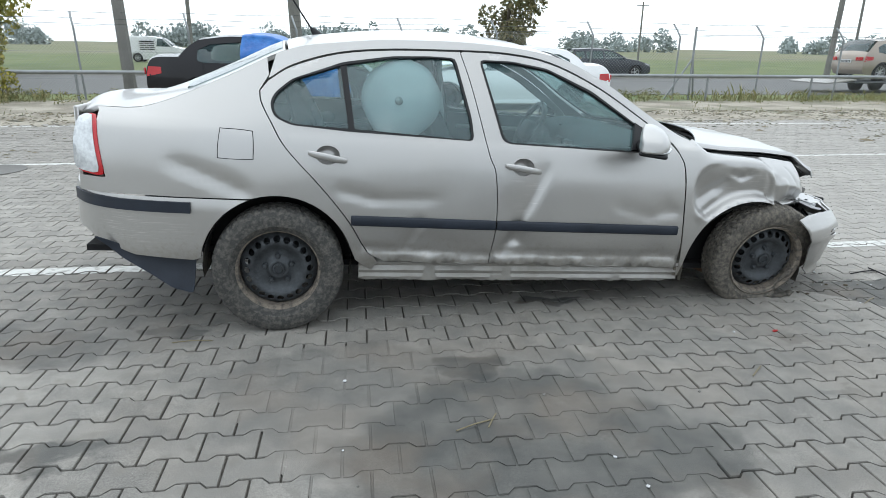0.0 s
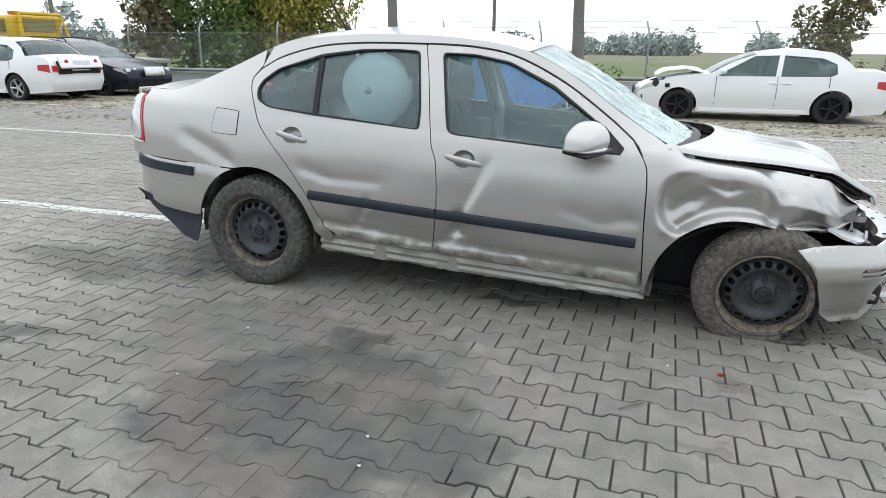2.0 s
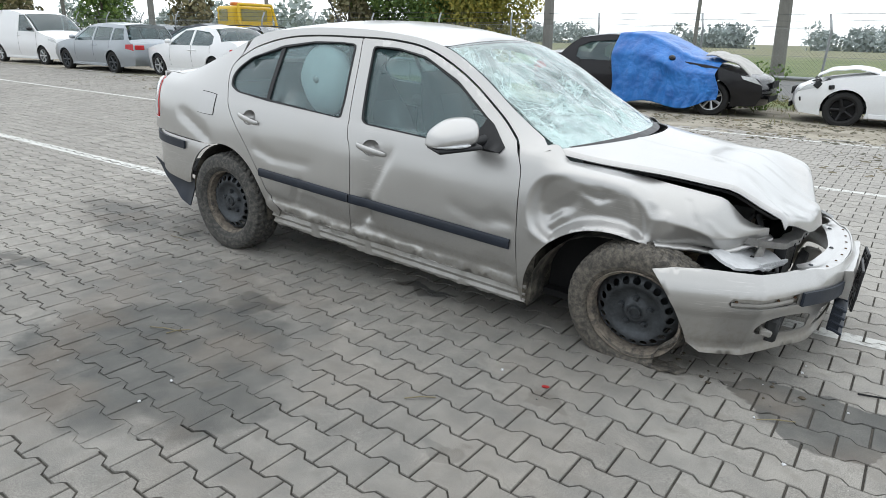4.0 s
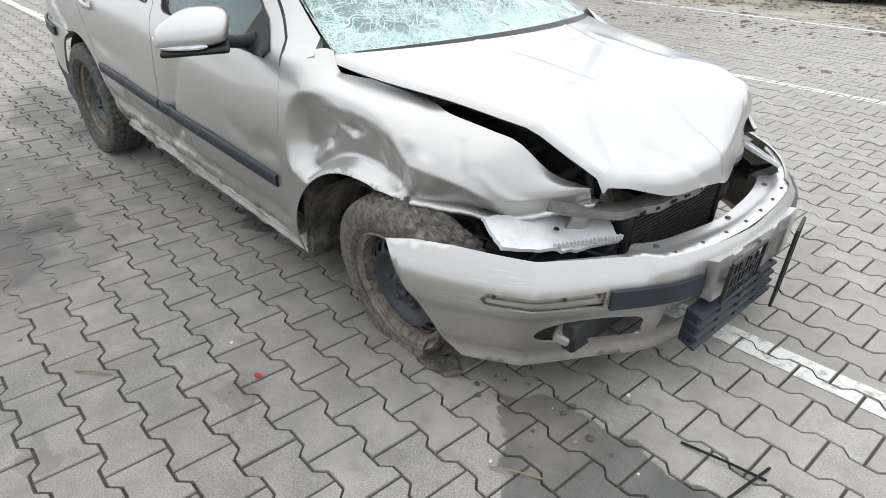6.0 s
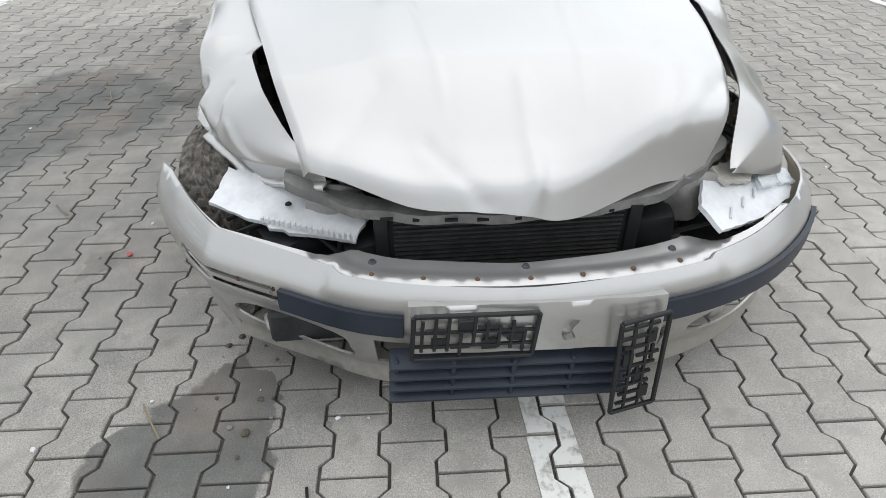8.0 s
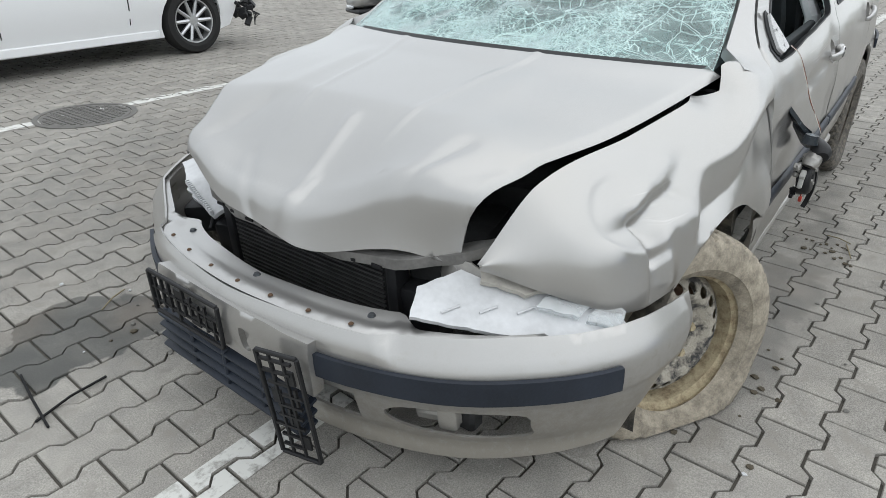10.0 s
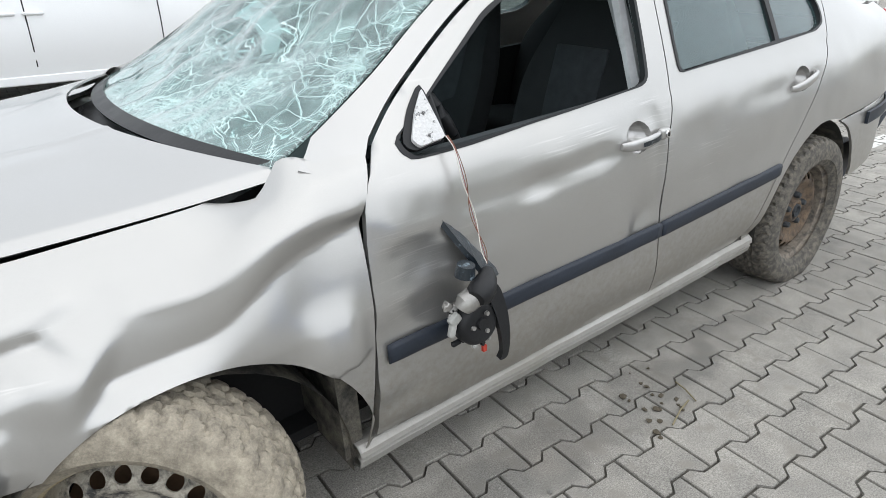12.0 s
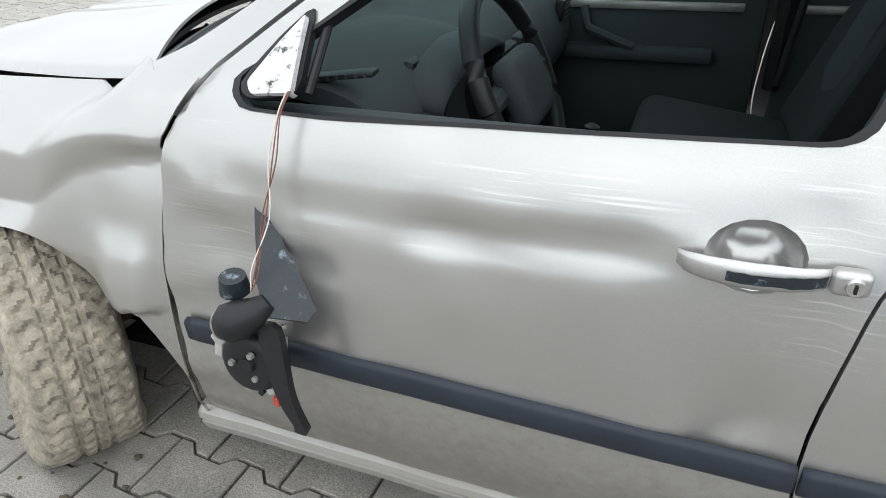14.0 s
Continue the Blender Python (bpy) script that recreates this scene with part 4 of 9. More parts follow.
            prof = ((yo - 0.050, 0.322 + zo), (yo - 0.016, 0.318 + zo), (yo - 0.004, 0.308 + zo), (yo - 0.002, 0.298 + zo), (yo - 0.016, 0.292 + zo), (yo - 0.017, 0.286 + zo), (yo - 0.006, 0.280 + zo), (yo - 0.012, 0.262 + zo), (yo - 0.060, 0.250 + zo))
        for y, z in prof:
            verts.append((x, side * y, z))
    m = 9
    for i in range(n):
        for k in range(m - 1):
            a = i * m + k
            f = (a, a + m, a + m + 1, a + 1)
            faces.append(f if side < 0 else f[::-1])
    sill = link_mesh("sill", verts, faces, SILL_DIRT if side < 0 else SILL_DUST, car, "crumpled mud-splashed sill" if side < 0 else "dusty stepped sill")
    sill.data.set_sharp_from_angle(angle=radians(30))
    md = sill.modifiers.new("thickness", "SOLIDIFY")
    md.thickness = 0.005
    # tail lamp
    lamp = [(-0.79, 0.985), (-0.86, 0.97), (-0.88, 0.86), (-0.875, 0.73), (-0.75, 0.715), (-0.775, 0.86)]
    lampo = sheet("tail_lamp", side_line(rounded(lamp, 0.03)[::-1], side), side_fn(side, -0.004), RED_LAMP, car, step=0.03, thick=0.03, label="red and clear tail lamp")
    inner = [(-0.846 + (x + 0.83) * 0.95, 0.864 + (z - 0.86) * 0.955) for x, z in lamp]
    sheet("reflector", side_line(rounded(inner, 0.03)[::-1], side), side_fn(side, -0.007), CLEAR_LAMP, lampo, step=0.03, thick=0.004)


def window_trim(door, win, side):
    """Rubber seal: a thin ring round the window."""
    cx = sum(p[0] for p in win) / len(win)
    cz = sum(p[1] for p in win) / len(win)
    outer = []
    for (x, z) in win:
        d = math.hypot(x - cx, z - cz)
        outer.append((x + (x - cx) / d * 0.006, z + (z - cz) / d * 0.006))
    inner = [(x - (x - cx) / math.hypot(x - cx, z - cz) * 0.006, z - (z - cz) / math.hypot(x - cx, z - cz) * 0.006) for x, z in win]
    sheet("window_seal", outer, side_fn(side, -0.003), BLACK_TRIM, door, [inner], 0.05, 0.018, edge=0.04)


def strip(door, ends, side):
    (x0, z0), (x1, z1) = ends
    verts, faces = [], []
    n = 40
    prof = ((0.025, 0.0), (0.023, 0.008), (0.017, 0.012), (-0.016, 0.011), (-0.023, 0.007), (-0.025, 0.0))
    for i in range(n + 1):
        t = i / n
        x = x0 + (x1 - x0) * t
        z = z0 + (z1 - z0) * t
        k = 1 if 0 < i < n else 0.95
        for dz, o in prof:
            y = side_y(x, z) - 0.25 * dent(x, z, side) + o * k + 0.001
            verts.append((x, side * y, z + dz * k))
    m = len(prof)
    for i in range(n):
        for k in range(m - 1):
            a = i * m + k
            f = (a, a + m, a + m + 1, a + 1)
            faces.append(f if side > 0 else f[::-1])
    faces.append(tuple(range(m)))
    faces.append(tuple(range(n * m, n * m + m))[::-1])
    link_mesh("rub_strip", verts, faces, BLUE_TRIM, door, "dark blue-grey plastic rub strip")


def cup_hole(x0, x1, z0, z1, side):
    """Opening in the door skin for the handle cup."""
    cx, cz = (x0 + x1) / 2, (z0 + z1) / 2
    return side_line([(cx + 0.055 * math.cos(a), cz + 0.006 + 0.042 * math.sin(a)) for a in np.linspace(0, 2 * math.pi, 20)[:-1]], side)


def handle(door, x0, x1, z0, z1, side):
    cx, cz = (x0 + x1) / 2, (z0 + z1) / 2
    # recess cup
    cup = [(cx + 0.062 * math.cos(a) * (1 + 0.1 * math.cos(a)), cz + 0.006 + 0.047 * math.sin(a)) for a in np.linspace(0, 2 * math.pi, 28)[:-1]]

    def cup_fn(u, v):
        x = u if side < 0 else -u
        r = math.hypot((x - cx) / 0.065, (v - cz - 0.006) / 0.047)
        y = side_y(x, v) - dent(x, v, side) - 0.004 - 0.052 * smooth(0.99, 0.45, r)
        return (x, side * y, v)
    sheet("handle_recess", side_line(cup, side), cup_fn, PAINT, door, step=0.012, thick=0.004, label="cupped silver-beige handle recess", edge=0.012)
    # grab bar: a flat-backed oval bow
    bm = bmesh.new()
    n, m = 16, 12
    rings = []
    for i in range(n + 1):
        t = i / n
        x = x0 + (x1 - x0) * t
        z = z0 + (z1 - z0) * t
        bow = math.sin(math.pi * t) ** 0.45
        y = side_y(x, z) - dent(x, z, side) + 0.006 + 0.020 * bow
        hz, hy = 0.009 + 0.0075 * bow, 0.005 + 0.004 * bow
        rings.append([bm.verts.new((x, side * (y + hy * math.sin(a)), z + hz * math.copysign(abs(math.cos(a)) ** 0.7, math.cos(a)))) for a in np.linspace(0, 2 * math.pi, m + 1)[:-1]])
    for r0, r1 in zip(rings, rings[1:]):
        for k in range(m):
            bm.faces.new((r0[k], r0[(k + 1) % m], r1[(k + 1) % m], r1[k]))
    bm.faces.new(rings[0])
    bm.faces.new(rings[-1][::-1])
    bmesh.ops.recalc_face_normals(bm, faces=bm.faces)
    bar = part("handle", bm, PAINT, door, "silver-beige grab handle")
    if side > 0 and x0 > 1:
        # lock housing at the rear end, and the scraped black patch of the bar
        y = side_y(x0, z0) - dent(x0, z0, side)
        cap = box_bm(0.040, 0.022, 0.031, 0.008, 3, pose(x0 - 0.013, y + 0.016, z0, 0, 0, 2))
        part("lock_housing", cap, PAINT, door)
        part("lock", lathe_bm([(0.0, 0.006), (0.009, 0.006), (0.011, 0.0)], 20), CHROME, door, at=Matrix.Translation((x0 - 0.016, y + 0.025, z0)))
        part("keyhole", box_bm(0.003, 0.004, 0.010, 0, 1, Matrix.Translation((x0 - 0.016, y + 0.031, z0))), DARK, door)
        rub = []
        for i in range(13):
            t = 0.06 + 0.62 * i / 12
            x, z = x0 + (x1 - x0) * t, z0 + (z1 - z0) * t
            bow = math.sin(math.pi * t) ** 0.45
            rub.append((x, side_y(x, z) - dent(x, z, side) + 0.006 + 0.020 * bow + 0.0055 + 0.004 * bow, z, 0.006 + 0.005 * abs(noise.noise(Vector((x * 60, 1, 2))))))
        vv = [(x, y, z + k * h) for x, y, z, h in rub for k in (-1, 1)]
        link_mesh("scrape", vv, [(2 * i, 2 * i + 1, 2 * i + 3, 2 * i + 2) for i in range(12)], SCUFF, bar, "dark scraped patch on the handle")


SCUFF = mottled("scuffed_blue_black_plastic", (0.010, 0.016, 0.022), (0.26, 0.33, 0.38), 38, 0.58, 0.70, 0.32, 0.002)
build_side(-1)
build_side(1)

# roof, rear window, boot lid
def top_outline(s0, s1, v=1.0, n=14):
    a = [(s0, -v + 2 * v * k / n) for k in range(n)]
    return [(s, -v) for s in np.linspace(s0, s1, n)] + [(s1, -v + 2 * v * k / n) for k in range(1, n)] + [(s, v) for s in np.linspace(s1, s0, n)] + a[::-1][:-1]


sheet("roof", top_outline(0.035, 1.375), crushed_top, PAINT, car, step=0.05, thick=0.02, label="silver-beige roof panel", edge=0.05)
sheet("rear_window", top_outline(-0.41, 0.01, 0.86), lambda s, v: tuple(np.add(top_fn(s, v), (0, 0, 0.004))), GLASS_DARK, car, step=0.08, thick=0.005, label="tinted sloping rear window")
sheet("boot_lid", top_outline(-0.88, 0.022, 0.985), top_fn, PAINT, car, [top_outline(-0.38, -0.02, 0.80)], 0.05, 0.02, "silver-beige hatch boot lid", 0.05)
screen = sheet("windscreen", top_outline(1.392, 2.125, 0.985), screen_fn, CRAZED, car, step=0.024, thick=0.004, label="crazed caved-in windscreen", edge=0.03)
screen.visible_shadow = False
sheet("windscreen_seal", top_outline(1.380, 2.135, 0.980), lambda s, v: tuple(np.add(top_fn(s, v), (0, 0, -0.002))), BLACK_TRIM, car, [top_outline(1.40, 2.10, 0.972)], 0.05, 0.008, "black windscreen seal", 0.04)
# rear end
REAR_PLAN = [(-0.12, 0.872), (-0.34, 0.862), (-0.55, 0.845), (-0.72, 0.80), (-0.86, 0.70), (-0.97, 0.50), (-1.03, 0.25), (-1.05, 0.0)]
half = spline(REAR_PLAN, 8)
plan = [(x, -y) for x, y in half] + [(x, y) for x, y in half[::-1][1:]]
cum = [0.0]
for a, b in zip(plan, plan[1:]):
    cum.append(cum[-1] + math.hypot(b[0] - a[0], b[1] - a[1]))


def along(plan_pts, cumul, u, off=0.0):
    u = min(max(u, 0), cumul[-1] - 1e-6)
    i = max(0, min(len(cumul) - 2, int(np.searchsorted(cumul, u, "right")) - 1))
    t = (u - cumul[i]) / (cumul[i + 1] - cumul[i])
    a, b = plan_pts[i], plan_pts[i + 1]
    p0, p3 = plan_pts[max(0, i - 1)], plan_pts[min(len(plan_pts) - 1, i + 2)]
    ta = Vector((b[0] - p0[0], b[1] - p0[1])).normalized()
    tb = Vector((p3[0] - a[0], p3[1] - a[1])).normalized()
    d = (ta * (1 - t) + tb * t).normalized()
    return a[0] + (b[0] - a[0]) * t + d.y * off, a[1] + (b[1] - a[1]) * t - d.x * off


def rear_fn(u, v):
    off = -0.03 * smooth(0.40, 0.25, v) - 0.02 * smooth(0.60, 0.68, v)
    x, y = along(plan, cum, u, -off)
    return (x, y, v)


U = cum[-1]
arc = [(max(0.0, math.sqrt(max(0, 0.352 ** 2 - (z - 0.315) ** 2)) - 0.12), z) for z in (0.64, 0.62, 0.60, 0.57, 0.53, 0.48, 0.42, 0.36)]
rb = [(u, z) for u, z in arc] + [(0.26, 0.350), (0.36, 0.356), (0.52, 0.365), (0.68, 0.415), (0.82, 0.445), (U - 0.82, 0.445), (U - 0.68, 0.415), (U - 0.52, 0.365), (U - 0.26, 0.350)] + [(U - u, z) for u, z in arc[::-1]]
rbump = sheet("rear_bumper", [(U - u, v) for u, v in rb][::-1], lambda u, v: rear_fn(U - u, v), PAINT_WORN, car, step=0.035, thick=0.01, label="scratched silver-beige rear bumper", edge=0.04)
for lo, hi in ((0.26, 0.90), (U - 0.90, U - 0.26)):
    st = [(U - lo, 0.575), (U - lo, 0.625), (U - hi, 0.628), (U - hi, 0.578)]
    sheet("rub_strip", st[::-1], lambda u, v: (*along(plan, cum, U - u, -0.013), v), BLUE_TRIM, rbump, step=0.04, thick=0.012, label="dark blue-grey plastic rub strip")
# torn lower apron hanging behind the rear wheel
fl = [(-0.82, 0.445), (-0.63, 0.385), (-0.46, 0.375), (-0.375, 0.36), (-0.385, 0.182), (-0.47, 0.205), (-0.55, 0.255), (-0.70, 0.35)]


def flap_fn(u, v):
    return (u, -0.80 - 0.05 * smooth(0.4, 0.15, v) - 0.02 * rough_noise(u, v, 8, 2), v)


sheet("loose_apron", rounded(fl, 0.02)[::-1], flap_fn, BLUE_TRIM, car, step=0.03, thick=0.006, label="torn dark plastic apron hanging from the bumper")
sheet("loose_apron", spline([(-x, z + 0.10) for x, z in fl], 3, True), lambda u, v: (-u, 0.80, v), BLUE_TRIM, car, step=0.03, thick=0.006)
bm = box_bm(0.02, 1.24, 0.40, 0.005, 1, Matrix.Translation((-0.90, 0, 0.80)))
part("rear_panel", bm, PAINT, car)

# ---- front wings
YS = {-1: [(1.98, 0.868), (2.3, 0.872), (2.5, 0.86), (2.65, 0.81), (2.8, 0.745), (2.95, 0.66), (3.1, 0.58)],
      1: [(1.98, 0.868), (2.3, 0.882), (2.6, 0.885), (2.8, 0.858), (2.95, 0.775), (3.1, 0.65)]}
ZT = {-1: [(1.98, 0.972), (2.2, 0.938), (2.5, 0.915), (2.8, 0.86), (3.05, 0.80)],
      1: [(1.98, 0.968), (2.2, 0.935), (2.5, 0.902), (2.8, 0.838), (3.1, 0.74)]}


ARCH_C = {-1: (2.45, 0.345, 0.363), 1: (2.41, 0.33, 0.365)}
# lower edge, fold line and inner edge of the crushed fronts of the wings: (x, y) and (x, z)
HEM = {-1: [(2.60, 0.676), (2.72, 0.690), (2.80, 0.688), (2.86, 0.676), (2.95, 0.705), (3.0, 0.735)], 1: [(2.66, 0.594), (2.87, 0.622), (2.97, 0.680), (3.045, 0.732)]}
LOW_Y = {-1: [(2.45, 0.868), (2.60, 0.815), (2.72, 0.725), (2.80, 0.672), (2.86, 0.630), (3.0, 0.45)], 1: [(2.2, 0.872), (2.45, 0.866), (2.68, 0.832), (2.87, 0.785), (2.97, 0.650), (3.045, 0.528)]}
MID_Y = {-1: [(2.45, 0.842), (2.60, 0.815), (2.75, 0.762), (2.84, 0.695), (2.93, 0.560), (3.0, 0.455)], 1: [(2.2, 0.862), (2.464, 0.800), (2.746, 0.756), (2.90, 0.690), (3.0, 0.575), (3.045, 0.526)]}
MID_Z = {-1: [(2.45, 0.805), (2.60, 0.795), (2.75, 0.772), (2.84, 0.735), (2.93, 0.742), (3.0, 0.758)], 1: [(2.2, 0.815), (2.464, 0.800), (2.746, 0.772), (2.90, 0.768), (3.0, 0.745), (3.045, 0.733)]}
TOP_Y = {-1: [(2.45, 0.682), (2.60, 0.655), (2.75, 0.618), (2.82, 0.595), (2.90, 0.535), (2.97, 0.462), (3.0, 0.45)], 1: [(2.2, 0.715), (2.58, 0.652), (2.89, 0.578), (3.045, 0.522)]}
TOP_Z = {-1: [(2.45, 0.928), (2.60, 0.912), (2.75, 0.893), (2.82, 0.878), (2.90, 0.800), (2.97, 0.765), (3.0, 0.757)], 1: [(2.2, 0.945), (2.58, 0.914), (2.89, 0.882), (3.045, 0.735)]}
Q_TOP = 1.10


def hem(x, side):
    """Height of the wing's lower edge: the wheel arch, then the torn front."""
    if x > HEM[side][0][0]:
        return lerp_list(x, HEM[side])
    cx, cz, r = ARCH_C[side]
    return cz + math.sqrt(max(0.0, r * r - (x - cx) ** 2))


def wing_dent(x, q, side):
    if side < 0:
        # one large pushed-in field with a sharp arched upper rim
        px, pz = abs(x - 2.335) / 0.262, abs(q - 0.755) / 0.172
        e = (px ** 2.6 + pz ** 2.6) ** (1 / 2.6)
        inner = smooth(1.03, 0.84, e)
        hz = hem(x, side)
        d = inner * (0.012 + 0.30 * min(0.17, max(0.0, 0.925 - q))) * smooth(hz - 0.005, hz + 0.05, q)
        # star-shaped knock with its creases
        a, r = math.atan2(q - 0.858, x - 2.389), math.hypot(x - 2.389, q - 0.858)
        d += 0.011 * max(0.0, 1 - r / 0.075) * (0.65 + 0.5 * abs(math.sin(2 * a + 0.4)))
        d += vee(x, q, 2.29, 0.838, 0.010, 2.365, 0.818, 0.012, 0.012, 0.040) + vee(x, q, 2.365, 0.818, 0.012, 2.425, 0.838, 0.006, 0.014, 0.035)
        d += vee(x, q, 2.28, 0.80, 0.012, 2.15, 0.70, 0.016, 0.05, 0.035) - vee(x, q, 2.22, 0.72, 0.010, 2.12, 0.62, 0.010, 0.05, 0.05)
        d -= vee(x, q, 2.50, 0.88, 0.006, 2.525, 0.70, 0.012, 0.03, 0.035)
        # upright fold ahead of the arch, then the pinched front
        d += vee(x, q, 2.578, 0.875, 0.016, 2.605, 0.70, 0.034, 0.022, 0.040) - vee(x, q, 2.645, 0.86, 0.008, 2.67, 0.72, 0.012, 0.03, 0.03)
        d += vee(x, q, 2.745, 0.90, 0.004, 2.765, 0.76, 0.014, 0.020, 0.030) - crease(x, q, 2.80, 0.90, 2.88, 0.82, 0.03, 0.006)
        d += crease(x, q, 2.70, 1.0, 2.745, 0.88, 0.025, 0.006)
        d += 0.005 * fold(x, q * 0.7, 16, 8.0) * smooth(2.60, 2.68, x) * smooth(0.86, 0.80, q)
    else:
        # hollow below the belt fold, deepest against the door and closed by an upright ridge
        stop = 2.446 + (0.924 - q) * 0.51
        t = min(1.1, max(-0.1, (x - 2.03) / 0.47))
        axis = 0.862 - 0.080 * t
        d = smooth(0.045, -0.005, x - stop) * (0.030 + 0.010 * t) * max(0.0, 1 - ((q - axis) / (0.035 + 0.105 * t) if q > axis else (axis - q) / (0.17 - 0.06 * t)))
        d -= vee(x, q, 2.04, 0.892, 0.004, 2.46, 0.925, 0.003, 0.03, 0.06) + vee(x, q, 2.462, 0.90, 0.004, 2.535, 0.76, 0.004, 0.035, 0.035)
        # the knock: a groove with an overhanging upper lip, running back and up from its deepest point
        d += vee(x, q, 2.739, 0.862, 0.034, 2.60, 0.905, 0.014, 0.030, 0.11) + vee(x, q, 2.60, 0.905, 0.010, 2.49, 0.985, 0.004, 0.035, 0.08)
        d -= vee(x, q, 2.74, 0.905, 0.007, 2.55, 0.985, 0.005, 0.06, 0.030)
        # the fold that drops from it to the lower edge
        d += vee(x, q, 2.742, 0.855, 0.016, 2.740, 0.736, 0.020, 0.075, 0.024) + vee(x, q, 2.740, 0.736, 0.020, 2.765, 0.61, 0.014, 0.060, 0.024)
        d -= vee(x, q, 2.690, 0.80, 0.010, 2.700, 0.63, 0.016, 0.05, 0.03) + bumps(x, q, [(2.60, 0.78, 0.08, 0.08, 0.012), (2.85, 0.80, 0.05, 0.06, 0.010)])
        # shallow ring of the blow ahead of the fold
        ring = math.hypot((x - 2.745) / 0.115, (q - 0.90) / 0.13)
        d += 0.008 * smooth(1.04, 0.80, ring) * smooth(2.68, 2.78, x) + vee(x, q, 2.755, 0.868, 0.014, 2.84, 0.865, 0.004, 0.06, 0.045)
        core = smooth(2.50, 2.60, x) * smooth(2.92, 2.86, x) * smooth(1.06, 0.98, q) * smooth(0.62, 0.70, q)
        d += 0.003 * ridge(x, q, 9, 4.0) * core
        # the tail of the wing is bent out over the sill
        d -= 0.026 * smooth(0.0, 0.012, q - 0.568 - 0.22 * (2.146 - x)) * smooth(2.03, 2.10, x) * smooth(2.22, 2.14, x) * smooth(0.76, 0.62, q)
    return d


def wing_fn(side):
    def fn(u, q):
        x = u if side < 0 else -u
        ys, zt = lerp_list(x, YS[side]), lerp_list(x, ZT[side])
        r = 0.10
        zs = zt - r
        if q <= zs:
            z, y = q, ys * lerp_list(min(q, 0.86), SECT) / 0.876
            if q > 0.7:
                y = ys * (0.876 - 0.10 * (q - 0.7) ** 1.3) / 0.876
        else:
            a = (q - zs) / r
            y0 = ys * (0.876 - 0.10 * max(0, zs - 0.7) ** 1.3) / 0.876
            aa = min(a, 1.45)
            z = zs + r * math.sin(aa)
            y = y0 - r * (1 - math.cos(aa)) * 1.15 - max(0, a - 1.45) * r
            z -= max(0, a - 1.45) * r * 0.02
        b = smooth(2.19, 2.06, x)
        y = y + (side_y(x, q) + 0.002 - y) * b
        z = z + (q - z) * b
        flat = smooth(zs + 0.12, zs + 0.02, q)
        # crushed front: from the hem over the fold line to the inner edge
        w = smooth(2.46, 2.62, x) if side < 0 else smooth(2.14, 2.36, x)
        if w > 0:
            hz = hem(x, side)
            t = min(1.0, max(0.0, (q - hz) / (Q_TOP - hz)))
            p0 = (lerp_list(x, LOW_Y[side]), hz)
            p1 = (lerp_list(x, MID_Y[side]), lerp_list(x, MID_Z[side]))
            p2 = (lerp_list(x, TOP_Y[side]), lerp_list(x, TOP_Z[side]))
            if side < 0:
                m = 0.34
                ny, nz = [a0 + (b0 - a0) * t / m if t < m else b0 + (c0 - b0) * (t - m) / (1 - m) for a0, b0, c0 in zip(p0, p1, p2)]
                bulge = 0.016 * math.sin(math.pi * max(0, t - m) / (1 - m))
            else:
                ny, nz = [(1 - t) * (1 - 2 * t) * a0 + 4 * t * (1 - t) * b0 + t * (2 * t - 1) * c0 for a0, b0, c0 in zip(p0, p1, p2)]
                bulge = 0.012 * math.sin(math.pi * t)
            y, z = y + (ny + 0.7 * bulge - y) * w, z + (nz + 0.7 * bulge - z) * w
            flat = flat + (0.68 - flat) * w
        d = wing_dent(x, q, side)
        y -= d * flat
        z -= d * (1 - flat) * (0.6 + 1.2 * w)
        return (x, side * y, z)
    return fn


def wing_outline(side):
    zt = ZT[side]
    x0, x1 = (2.30, 2.985) if side < 0 else (2.26, 3.035)
    top = [(x, Q_TOP) for x in np.linspace(x0, x1, 16)]
    front = [(x, hem(x, side)) for x in np.linspace(x1 + 0.006, HEM[side][0][0], 14)]
    cx, cz, r = ARCH_C[side]
    a0 = math.degrees(math.acos((HEM[side][0][0] - cx) / r)) + 1
    ring = arch(cx, cz, r, a0, 172 if side < 0 else 168, 18)
    back = [(2.078, 0.27), (2.055, 0.345)] + spline([(p[0] + 0.0055, p[1]) for p in FRONT_EDGE[::-1]], 4) + [(1.955, 0.985), (2.0, 0.985), (2.06, 0.985)]
    return back + [(2.12, lerp_list(2.12, zt) + 0.075), (2.18, lerp_list(2.18, zt) + 0.085)] + top + front + ring


for side in (-1, 1):
    o = side_line(wing_outline(side), side)
    sheet("front_wing", o[::-1], wing_fn(side), PAINT_WORN, car, step=0.0105, thick=0.003, label="crumpled silver-beige front wing", edge=0.02)

# ---- bonnet
HOOD_C = [(1.95, 1.03), (2.3, 1.00), (2.6, 0.985), (2.85, 0.955), (3.0, 0.925)]
HOOD_WR = [(2.10, 0.730), (2.30, 0.695), (2.55, 0.638), (2.75, 0.592), (2.858, 0.567), (3.03, 0.512), (3.2, 0.490)]
HOOD_WL = [(2.10, 0.715), (2.30, 0.680), (2.60, 0.632), (2.92, 0.540), (3.07, 0.485), (3.2, 0.46)]
HOOD_DR = [(2.10, 0.050), (2.40, 0.050), (2.75, 0.044), (2.86, 0.040), (3.2, 0.040)]
